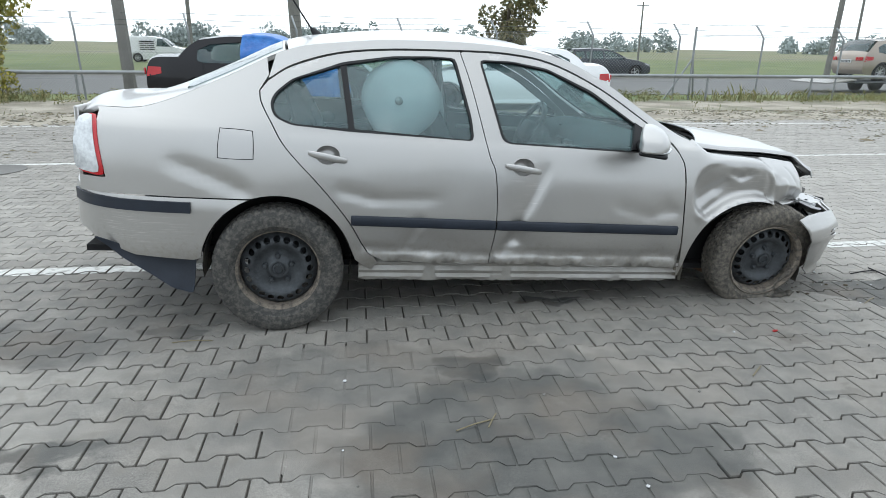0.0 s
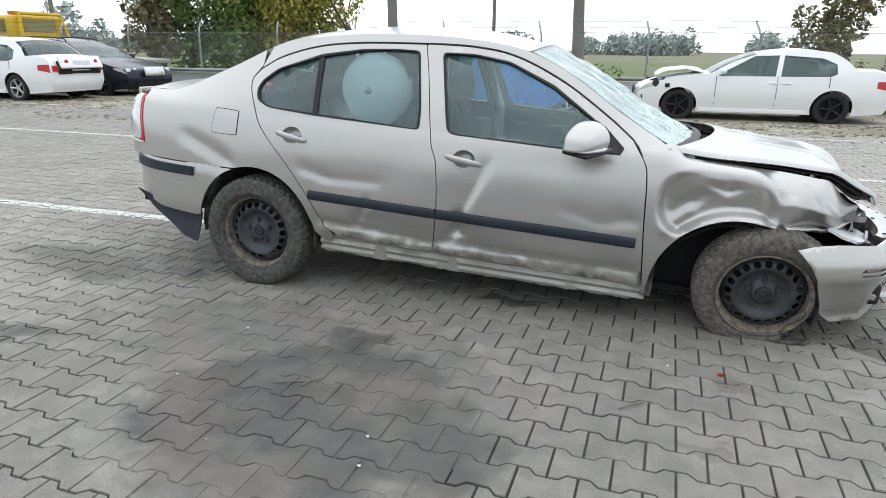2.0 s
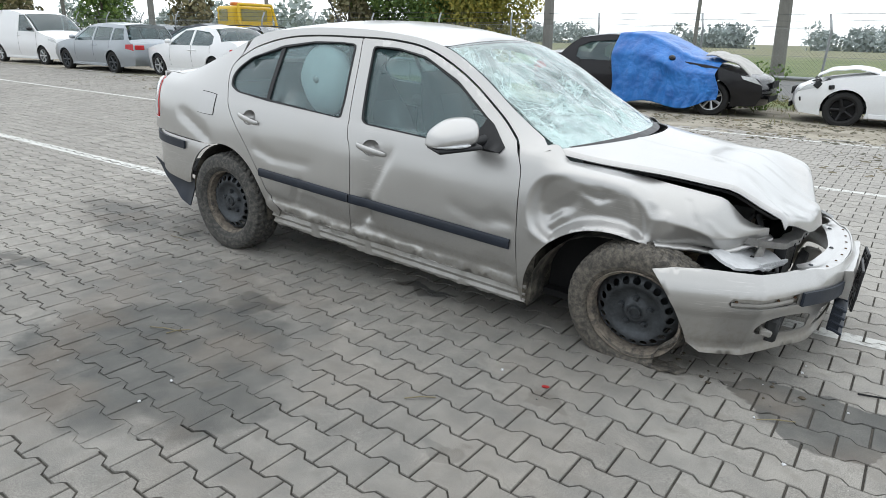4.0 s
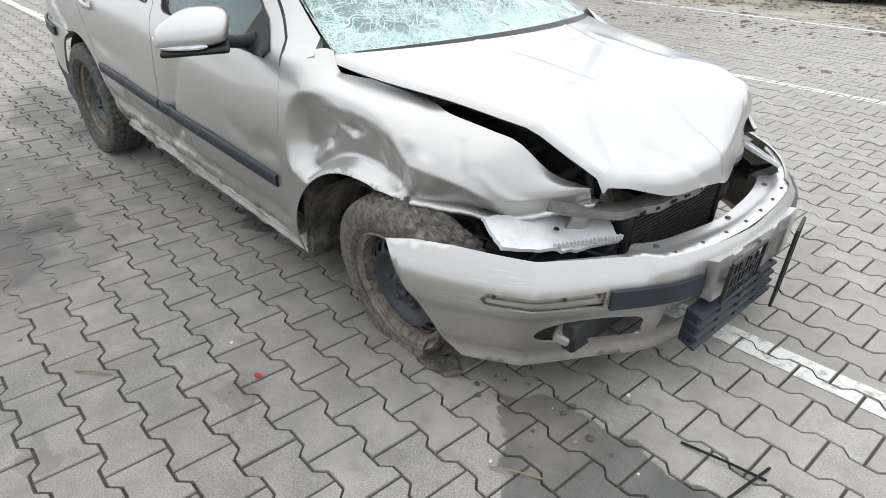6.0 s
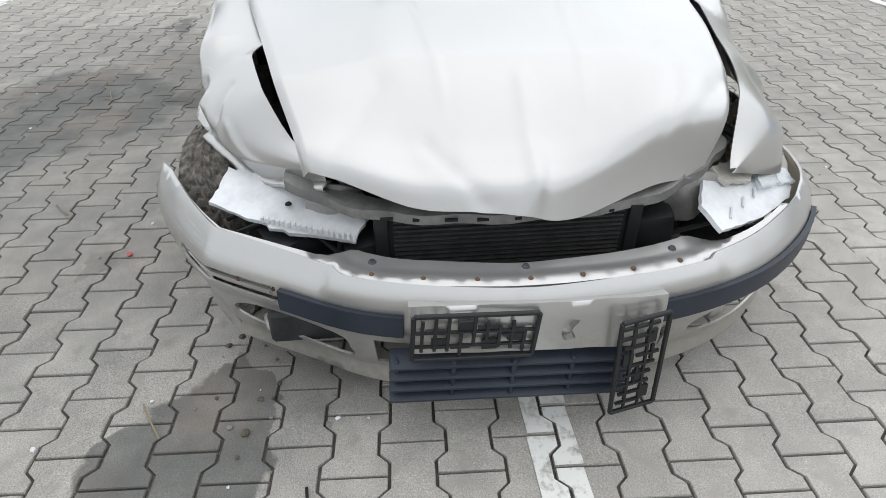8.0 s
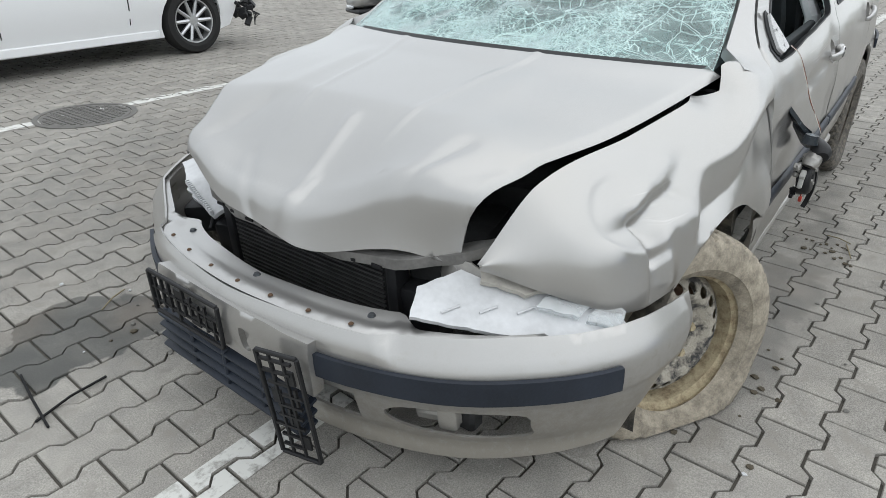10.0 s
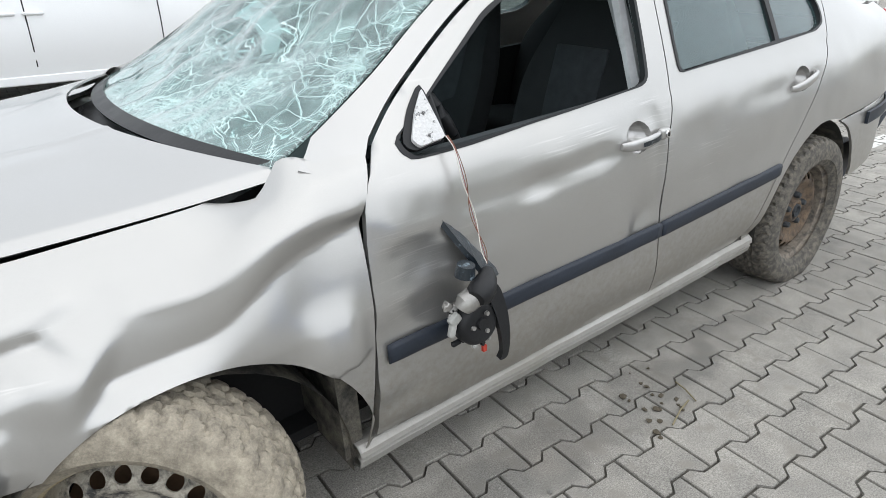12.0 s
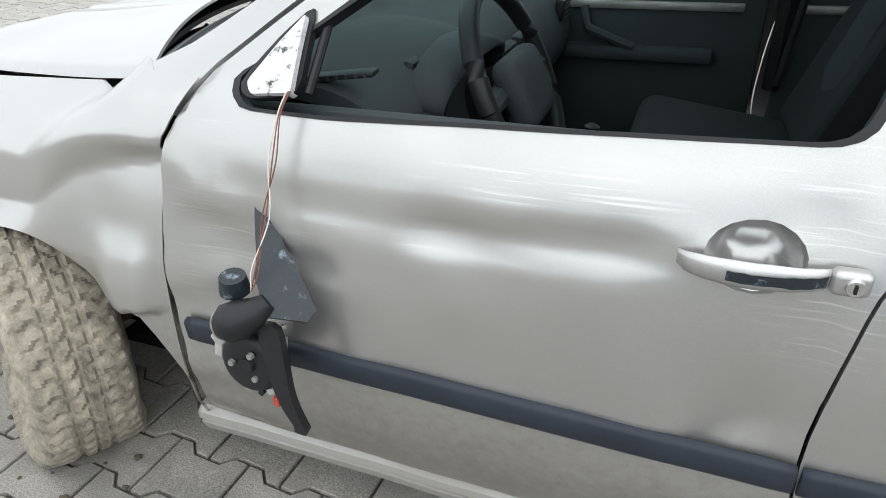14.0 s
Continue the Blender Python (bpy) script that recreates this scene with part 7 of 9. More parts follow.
sw.matrix_basis = pose(1.555, 0.37, 0.890, 0, 24, 0)
sw["label"] = "black three-spoke steering wheel"
bm = bmesh.new()
ring = [(0.0, 0.185 * math.cos(a), 0.185 * math.sin(a)) for a in np.linspace(0, 2 * math.pi, 41)]
tube_bm(ring, 0.018, 12, bm, False)
bmesh.ops.remove_doubles(bm, verts=bm.verts, dist=1e-4)
part("wheel_rim", bm, BLACK_TRIM, sw)
bm = box_bm(0.06, 0.17, 0.14, 0.025, 3, Matrix.Translation((-0.01, 0, -0.01)))
part("wheel_hub", bm, DASH, sw)
for a in (0, 180, 270):
    c, s = math.cos(radians(a)), math.sin(radians(a))
    part("spoke", tube_bm([(0.02, c * 0.06, s * 0.06), (0.0, c * 0.18, s * 0.18)], [0.024, 0.014], 8), DASH, sw)
part("column", tube_bm([(0.03, 0, 0), (0.22, 0, -0.02)], 0.05, 12), BLACK_TRIM, sw)
# inner door linings and floor trim
for side in (-1, 1):
    for x0, x1 in ((1.06, 1.98), (0.36, 1.0)):
        bm = box_bm(x1 - x0, 0.03, 0.58, 0.01, 2, Matrix.Translation(((x0 + x1) / 2, side * 0.745, 0.655)))
        lin = part("door_lining", bm, DASH, car, "black plastic door lining")
        part("armrest", box_bm((x1 - x0) * 0.6, 0.06, 0.05, 0.018, 2, Matrix.Translation(((x0 + x1) / 2 - 0.05, side * 0.715, 0.70))), DASH, lin)
        part("trim_band", box_bm((x1 - x0) * 0.86, 0.014, 0.026, 0.004, 2, Matrix.Translation(((x0 + x1) / 2, side * 0.727, 0.85))), BARE_METAL, lin)
        if x0 > 1:
            part("pull_handle", tube_bm([(1.62, side * 0.72, 0.84), (1.60, side * 0.69, 0.78), (1.45, side * 0.70, 0.72)], 0.016, 8), DASH, lin)
    # belt pillar
    bm = tube_bm([(1.00, side * 0.745, 0.60), (1.005, side * 0.735, 0.95), (0.93, side * 0.52, 1.30)], 0.030, 8)
    part("middle_pillar", bm, WHITE_PLASTIC if side > 0 else BLACK_TRIM, car, "middle pillar trim")
    part("belt", tube_bm([(0.99, side * 0.72, 0.62), (0.96, side * 0.67, 1.0), (0.915, side * 0.50, 1.26)], 0.012, 6), SEAT, car)
bm = box_bm(0.90, 0.98, 0.02, 0.004, 1, Matrix.Translation((0.78, 0, 1.36)))
part("headliner", bm, plain("grey_headliner", (0.36, 0.36, 0.35), 0.9), car)
part("parcel_shelf", box_bm(0.6, 1.2, 0.03, 0.01, 1, Matrix.Translation((-0.28, 0, 0.94))), SEAT, car)
# inflated side bag behind the rear window
bm = bmesh.new()
bmesh.ops.create_uvsphere(bm, u_segments=32, v_segments=18, radius=1)
for v in bm.verts:
    n0 = noise.noise(v.co * 2.2)
    v.co = Vector((v.co.x * 0.20 * (1.0 - 0.12 * max(0, -v.co.z)), v.co.y * 0.07, v.co.z * 0.20)) * (1 + 0.06 * n0)
bag = part("side_airbag", bm, AIRBAG, car, "inflated white side airbag behind the window", at=pose(0.58, -0.57, 1.10, 0, 8, 0))
part("bag_valve", lathe_bm([(0.0, 0.010), (0.010, 0.010), (0.018, 0.004), (0.022, -0.01)], 20), BARE_METAL, bag, at=pose(-0.02, -0.072, 0.0, 0, 0, 180))

# ---------------------------------------------------------------- parked cars
def flat_paint(name, color, metal=0.2, rough=0.3):
    m = car_paint(name, color, metal, rough, 0.05, tuple(c * 0.8 + 0.03 for c in color))
    if max(color) < 0.1:
        p = m.node_tree.nodes["Principled BSDF"]
        p.inputs["Specular IOR Level"].default_value = 0.25
        p.inputs["Coat Weight"].default_value = 0.25
        p.inputs["Coat Roughness"].default_value = 0.03
    return m


P_WHITE = flat_paint("white_paint", (0.78, 0.79, 0.80), 0.0, 0.3)
P_BLACK = flat_paint("black_paint", (0.012, 0.012, 0.014), 0.1, 0.2)
P_NAVY = flat_paint("dark_navy_paint", (0.012, 0.016, 0.030), 0.2, 0.25)
P_SILVER = flat_paint("silver_blue_paint", (0.34, 0.37, 0.40), 0.5, 0.35)
P_CHAMP = flat_paint("champagne_paint", (0.36, 0.31, 0.26), 0.5, 0.35)
P_GREY = flat_paint("dark_grey_paint", (0.06, 0.065, 0.075), 0.3, 0.3)
P_YELLOW = plain("yellow_paint", (0.62, 0.40, 0.02), 0.4, 0, 0.15, 3, 60, 0.03)
ALLOY = plain("silver_alloy", (0.55, 0.56, 0.57), 0.35, 0.8, 0.2, 15, 60, 0.05)
ALLOY_BLACK = plain("black_alloy", (0.015, 0.015, 0.016), 0.35, 0.3, 0.2, 15, 60, 0.05)
RED_BIT = plain("red_lens_plastic", (0.34, 0.03, 0.03), 0.4, 0, 0.3, 30, 90, 0.1)
AMBER = plain("amber_plastic", (0.55, 0.16, 0.02), 0.3, 0, 0.2, 10, 60, 0.02)


def alloy_wheel(parent, x, y, r, mat, spokes, out):
    e = new("wheel")
    e.parent = parent
    e.matrix_basis = pose(x, y, r, 0, 0, 0 if out > 0 else 180)
    rr, w = r * 0.67, 0.10
    part("tyre", lathe_bm([(rr, -w * 0.8), (rr + 0.03, -w), (r - 0.02, -w * 0.95), (r, -w * 0.6), (r, w * 0.6), (r - 0.02, w * 0.95), (rr + 0.03, w), (rr, w * 0.8)], 40), RUBBER_BLACK, e)
    bm = lathe_bm([(rr, w * 0.82), (rr - 0.012, w * 0.80), (rr - 0.02, w * 0.5), (rr - 0.02, -w * 0.6)], 40)
    lathe_bm([(0.0, w * 0.62), (0.055, w * 0.62), (0.065, w * 0.45), (0.0, w * 0.3)], 20, bm)
    for k in range(spokes):
        a = 2 * math.pi * k / spokes
        c, s = math.cos(a), math.sin(a)
        tube_bm([(c * 0.05, w * 0.5, s * 0.05), (c * (rr - 0.015), w * 0.66, s * (rr - 0.015))], [0.022, 0.030 if spokes < 8 else 0.017], 6, bm)
    part("rim", bm, mat, e)
    part("hub", lathe_bm([(0.0, 0.0), (rr - 0.025, 0.0), (rr - 0.025, -0.03)], 24), DARK, e)
    return e


KIND = {
    # windscreen foot, header, roof rear, rear glass foot, boot edge as shares; heights
    "saloon": dict(H=1.44, belt=0.93, head=(0.50, 1.36), mid=(0.25, 1.44), back=(0.02, 1.37), foot=(-0.36, 1.05), boot=(-0.82, 1.03)),
    "estate": dict(H=1.45, belt=0.94, head=(0.50, 1.37), mid=(0.25, 1.45), back=(-0.55, 1.40), foot=(-0.82, 0.98), boot=(-0.90, 0.90)),
    "hatch": dict(H=1.45, belt=0.95, head=(0.52, 1.37), mid=(0.25, 1.45), back=(-0.20, 1.40), foot=(-0.58, 1.02), boot=(-0.66, 0.98)),
    "van": dict(H=1.84, belt=1.12, head=(0.66, 1.70), mid=(0.35, 1.83), back=(-0.62, 1.82), foot=(-0.66, 1.20), boot=(-0.68, 1.0)),
}


def parked_car(kind, at, label, paint, wb=2.76, w=1.79, fo=0.86, ro=1.02, wheel_r=0.32, rim=ALLOY, spokes=10, crushed=False):
    k = KIND[kind]
    root = empty("parked_car" if kind != "van" else "parked_van", at, label, "car" if kind != "van" else "van", "parked vehicles")
    F, R, belt = wb + fo, -ro, k["belt"]
    bootx = max(R + 0.10, k["boot"][0])
    cowl = (wb * 0.80, belt + 0.04) if kind != "van" else (wb * 0.93, belt + 0.02)
    head = (wb * k["head"][0] + 0.02, k["head"][1])
    mid = (wb * k["mid"][0], k["mid"][1])
    front = [(F - 0.10, 0.22), (F - 0.02, 0.36), (F, 0.50), (F - 0.05, 0.64), (F - 0.14, 0.72), (wb + 0.35, 0.82), (wb + 0.0, 0.90), cowl]
    if kind == "van":
        front = [(F - 0.10, 0.24), (F - 0.02, 0.40), (F, 0.58), (F - 0.06, 0.80), (F - 0.14, 0.92), (wb + 0.3, 1.02), cowl]
    screen_l = [cowl, ((cowl[0] + head[0]) / 2 + 0.02, (cowl[1] + head[1]) / 2 + 0.03), head]
    roof_l = [head, mid, k["back"]]
    rear_l = [k["back"], ((k["back"][0] + k["foot"][0]) / 2 - 0.01, (k["back"][1] + k["foot"][1]) / 2 + 0.03), (max(R + 0.14, k["foot"][0]), k["foot"][1])]
    tail = [rear_l[-1], (bootx, k["boot"][1]), (R + 0.03, 0.86 if kind != "van" else 0.95), (R, 0.60), (R + 0.01, 0.42), (R + 0.10, 0.24)]
    segs = [spline(s, 6) for s in (front, screen_l, roof_l, rear_l, tail)]
    top_z = k["H"]

    def hw(x, z):
        base = w / 2 * (0.93 + 0.07 * smooth(0.2, 0.55, z) - 0.03 * smooth(0.7, belt, z))
        if z > belt:
            t = (z - belt) / (top_z - belt)
            base = w / 2 * (0.97 - (0.25 if kind != "van" else 0.12) * t ** 1.1)
        mx = (F + R) / 2
        e = abs(x - mx) / ((F - R) / 2)
        return base * (1 - 0.16 * smooth(0.72, 1.0, e) ** 1.5)

    def dx(x):
        return 0.12 * smooth(wb * 0.9, F, x) - 0.09 * smooth(0.0, R, x)

    def ribbon(name, line, mat, v0=1.0, lift=0.0, lab="", wob=0.0):
        n = 10
        verts, faces = [], []
        for i, (x, z) in enumerate(line):
            for j in range(n + 1):
                v = (-1 + 2 * j / n) * v0
                cr = (1 - v * v)
                wz = wob * noise.noise(Vector((x * 4, v * 3, 1.0))) * smooth(wb + 0.1, wb + 0.5, x)
                verts.append((x + dx(x) * cr - abs(wz), v * hw(x, z), z + (0.045 * smooth(0.6, 0.9, z)) * cr + lift + wz))
        for i in range(len(line) - 1):
            for j in range(n):
                a = i * (n + 1) + j
                faces.append((a, a + 1, a + n + 2, a + n + 1))
        ob = link_mesh(name, verts, [f[::-1] for f in faces], mat, root, lab)
        return ob
    ribbon("bonnet_and_nose", segs[0], paint, wob=0.10 if crushed else 0.0)
    ribbon("windscreen", segs[1], GLASS_DARK, 0.90, 0.004)
    ribbon("roof", segs[2], paint)
    ribbon("rear_window", segs[3], GLASS_DARK, 0.88, 0.004)
    ribbon("boot_and_tail", segs[4], paint)
    prof = segs[0] + segs[1][1:] + segs[2][1:] + segs[3][1:] + segs[4][1:]
    ar = []
    for cx in (0.0, wb):
        ar.append(arch(cx, wheel_r, wheel_r + 0.045, 200, -20, 14))
    bottom = [(R + 0.14, 0.24)] + ar[0] + ar[1]
    outline = bottom + prof
    # side windows
    zt = top_z - 0.10
    pil = 0.045
    b_x = wb * 0.36
    lean = 0.05
    wins = []
    if kind == "van":
        wins.append([(wb * 0.52, belt + 0.02), (cowl[0] - 0.10, belt + 0.0), (cowl[0] - 0.16, belt + 0.10), (head[0] + 0.02, zt - 0.06), (wb * 0.55, zt - 0.05)])
    else:
        wins.append([(b_x + pil, belt), (cowl[0] - 0.16, belt - 0.01), (cowl[0] - 0.22, belt + 0.06), (head[0] + 0.02, zt - 0.02), (mid[0] + 0.25, zt), (b_x + pil - lean, zt)])
        if kind == "estate":
            rw = [(0.02, belt + 0.02), (b_x - pil, belt), (b_x - pil - lean, zt), (k["back"][0] + 0.62, zt - 0.02), (0.0, zt - 0.03)]
            wins.append([(-0.66, belt + 0.05), (-0.06, belt + 0.02), (-0.08, zt - 0.03), (k["back"][0] + 0.0, zt - 0.04)])
        else:
            rw = [(k["foot"][0] + 0.34, belt + 0.06), (0.10, belt + 0.01), (b_x - pil, belt), (b_x - pil - lean, zt), (k["back"][0] + 0.22, zt - 0.05), (k["back"][0] - 0.02, zt - 0.16)]
        wins.append(rw)
    for side in (-1, 1):
        def fn(u, v, off=0.0):
            x = u if side < 0 else -u
            return (x, side * (hw(x, v) + off), v)
        sl = side_line(outline, side)
        body = sheet("body_side", sl, fn, paint, root, [side_line(q, side) for q in wins], 0.11, 0.02, edge=0.06)
        for q in wins:
            sheet("side_window", side_line(q, side), lambda u, v: fn(u, v, -0.012), GLASS_DARK, body, step=0.2, thick=0.004)
        for sx in ([b_x, cowl[0] - 0.12, 0.02] if kind != "van" else [wb * 0.5, cowl[0] - 0.06]):
            lo = 0.30
            up = belt
            if sx == 0.02:
                lo, sx = wheel_r + 0.42, 0.10
            sheet("door_gap", side_line([(sx - 0.005, lo), (sx + 0.005, lo), (sx + 0.005, up), (sx - 0.005, up)], side), lambda u, v: fn(u, v, 0.002), DARK, body, step=0.2, thick=0.003)
        for hx in ([b_x - 0.20, b_x + 0.08] if kind != "van" else [wb * 0.52]):
            part("door_handle", box_bm(0.17, 0.03, 0.03, 0.01, 1, Matrix.Translation((hx - 0.02 if hx > b_x else hx + 0.04, side * (hw(hx, belt - 0.12) + 0.012), belt - 0.13))), paint, body)
        bm = bmesh.new()
        bmesh.ops.create_uvsphere(bm, u_segments=12, v_segments=8, radius=1, matrix=Matrix.Translation((cowl[0] - 0.22, side * (hw(cowl[0], belt) + 0.10), belt + 0.09)) @ Matrix.Diagonal((0.07, 0.10, 0.065, 1)))
        part("door_mirror", bm, paint if kind != "van" else BLACK_TRIM, root)
        hl = [(F - 0.02, 0.60), (F - 0.34, 0.70), (F - 0.38, 0.76), (F - 0.16, 0.735)]
        if kind == "van":
            hl = [(x, z + 0.14) for x, z in hl]
        sheet("headlamp", side_line(hl[::-1], side), lambda u, v: fn(u, v, 0.006), CLEAR_LAMP, root, step=0.08, thick=0.01)
        zt0 = 0.78 if kind != "van" else 0.95
        tl = [(R + 0.01, zt0 - 0.10), (R + 0.30, zt0 - 0.04), (R + 0.30, zt0 + 0.08), (R + 0.05, zt0 + 0.09)]
        sheet("tail_lamp", side_line(tl, side), lambda u, v: fn(u, v, 0.006), RED_LAMP, root, step=0.08, thick=0.01)
        part("tail_lamp_rear", box_bm(0.03, 0.26, 0.13, 0.01, 1, pose(R - 0.055, side * (w / 2 - 0.30), zt0, 0, 0, -side * 18)), RED_LAMP, root)
        part("sill_trim", box_bm(wb - 0.8, 0.05, 0.08, 0.01, 1, Matrix.Translation((wb / 2, side * (hw(wb / 2, 0.3) - 0.012), 0.235))), paint, root)
        for cx in (0.0, wb):
            alloy_wheel(root, cx, side * (w / 2 - 0.12), wheel_r, rim, spokes, side)
    part("underbody", box_bm(F - R - 0.5, w - 0.34, 0.12, 0, 1, Matrix.Translation(((F + R) / 2, 0, 0.32))), DARK, root)
    part("cabin_dark", box_bm(wb * 0.72, w - 0.5, 0.5, 0.05, 1, Matrix.Translation((wb * 0.36, 0, 0.62))), SEAT, root)
    part("grille", box_bm(0.02, w * 0.42, 0.13, 0.004, 1, Matrix.Translation((F + 0.105, 0, 0.60 if kind != "van" else 0.72))), DARK, root)
    part("lower_intake", box_bm(0.02, w * 0.6, 0.10, 0.004, 1, Matrix.Translation((F + 0.10, 0, 0.34))), DARK, root)
    pl = part("number_plate", box_bm(0.012, 0.52, 0.11, 0.003, 1, Matrix.Translation((R - 0.105, 0, 0.70))), WHITE_PLASTIC, root)
    bars = bmesh.new()
    for kk in range(7):
        add_bm(bars, box_bm(0.004, 0.035, 0.06, 0, 1, Matrix.Translation((R - 0.113, -0.19 + kk * 0.062, 0.70))))
    part("plate_marks", bars, DARK, pl, flat=True)
    return root


GZ = 0.01
black_car = parked_car("saloon", pose(-2.20, 10.62, GZ), "black saloon half under a blue tarpaulin with a folded silver bonnet", P_BLACK, wb=2.76, ro=1.0, spokes=7)
white_car = parked_car("saloon", pose(5.42, 10.60, GZ - 0.02, 0, 0, 180) @ Matrix.Diagonal((0.96, 0.96, 0.93, 1)), "white saloon with black alloy wheels and a smashed nose", P_WHITE, wb=2.80, fo=0.80, rim=ALLOY_BLACK, spokes=5, crushed=True)
navy = parked_car("estate", pose(-14.3, 11.4, -0.02, 0, 0, -6), "dark navy old estate with a chrome grille and roof rails", P_NAVY, wb=2.83, rim=STEEL_DARK, spokes=6)
part("chrome_grille", box_bm(0.05, 0.66, 0.24, 0.016, 2, pose(3.83, 0, 0.66, 0, -10, 0)), CHROME, navy, "bright chrome radiator grille")
for k in range(5):
    part("grille_bar", box_bm(0.012, 0.56, 0.014, 0, 1, pose(3.856 - 0.006 * k, 0, 0.60 + 0.032 * k, 0, -10, 0)), DARK, navy, flat=True)
for y in (-0.50, 0.50):
    part("roof_rail", tube_bm(spline([(-0.60, y, 1.43), (-0.45, y, 1.50), (0.40, y, 1.52), (1.15, y, 1.48), (1.30, y, 1.42)], 4), 0.018, 8), BLACK_TRIM, navy)
    for dy in (-0.10, 0.10):
        part("round_headlamp", lathe_bm([(0.0, 0.03), (0.06, 0.02), (0.085, 0.0), (0.085, -0.05)], 20), CLEAR_LAMP, navy, at=pose(3.66 - 0.05 * abs(y + dy), y + math.copysign(0.05, y) + dy, 0.66, 0, 0, -90))
ajar = parked_car("saloon", pose(-12.1, 9.1, -0.02, 0, 0, 178), "white saloon with its boot ajar and dented rear bumper", P_WHITE, wb=2.67, spokes=5)
part("boot_opening", box_bm(0.10, 1.16, 0.30, 0.02, 2, pose(-1.07, 0, 0.80, 0, 8, 0)), DARK, ajar, "dark gap under the boot lid")
lid = part("boot_lid", box_bm(0.06, 1.20, 0.30, 0.025, 3, pose(-1.13, 0, 0.92, 0, 24, 0)), P_WHITE, ajar, "white boot lid standing ajar")
part("lid_plate", box_bm(0.014, 0.50, 0.11, 0.003, 1, pose(-1.165, 0, 0.905, 0, 24, 0)), WHITE_PLASTIC, lid)
for y in (-0.42, 0.42):
    part("round_lamp", lathe_bm([(0.0, 0.012), (0.045, 0.008), (0.055, 0.0)], 18), RED_LAMP, lid, at=pose(-1.160, y, 0.930, 0, 0, 90))
parked_car("estate", pose(-16.4, 8.7, 0.0, 0, 0, 180), "silver-blue estate on black steel wheels", P_SILVER, wb=2.73, rim=STEEL_DARK, spokes=6)
parked_car("estate", pose(-20.6, 13.0, 0.0, 0, 0, 190), "silver-blue estate with roof rails", P_SILVER, wb=2.70, spokes=5)
parked_car("saloon", pose(-17.0, 12.6, 0.08, 0, 0, 190), "dark grey saloon parked by the fence", P_GREY, wb=2.70, spokes=5)
parked_car("van", pose(-24.6, 9.0, 0.0, 0, 0, 4), "white panel van behind the fence", P_WHITE, wb=2.81, w=1.75, fo=0.80, ro=0.78, spokes=6)
parked_car("van", pose(-13.6, 50, -0.13, 0, 0, 0), "white panel van with lettering on its side by the road", P_WHITE, wb=2.70, w=1.75, fo=0.80, ro=0.78, spokes=6)
parked_car("hatch", pose(20.0, 18.0, 0.30, 0, 0, 4), "champagne hatchback loaded on a trailer", P_CHAMP, wb=2.5, w=1.70, fo=0.8, ro=0.72, spokes=8)
parked_car("estate", pose(13.2, 29.0, -0.15, 0, 0, 0), "dark grey estate standing on the road", P_GREY, wb=2.7, spokes=5)
parked_car("saloon", pose(0.10, -5.88, 0, 0, 0, 180) @ Matrix.Translation((-2.81, 0, 0)), "white saloon with silver alloy wheels and its front bumper missing", P_WHITE, wb=2.81, w=1.80, fo=0.62, rim=ALLOY, spokes=10)
rng = random.Random(21)
rem = empty("bumper_remains", pose(-0.60, -5.20, 0.0), "black plastic remains and wires of a missing bumper", "car part")
for kk in range(22):
    part("bracket", box_bm(rng.uniform(.03, .12), rng.uniform(.03, .14), rng.uniform(.02, .10), 0.006, 1, pose(rng.uniform(-.12, .08), 0.10 + rng.uniform(-.30, .02), 0.35 + rng.uniform(-.12, .28), rng.uniform(0, 60), rng.uniform(0, 60), rng.uniform(0, 90))), BLACK_TRIM, rem)
for kk in range(5):
    part("wire", tube_bm([(-0.02, 0.14 - 0.05 * kk, 0.42), (-0.08 - 0.02 * kk, 0.14, 0.30), (-0.06, 0.16, 0.20 + 0.02 * kk)], 0.006, 5), BLACK_TRIM, rem)


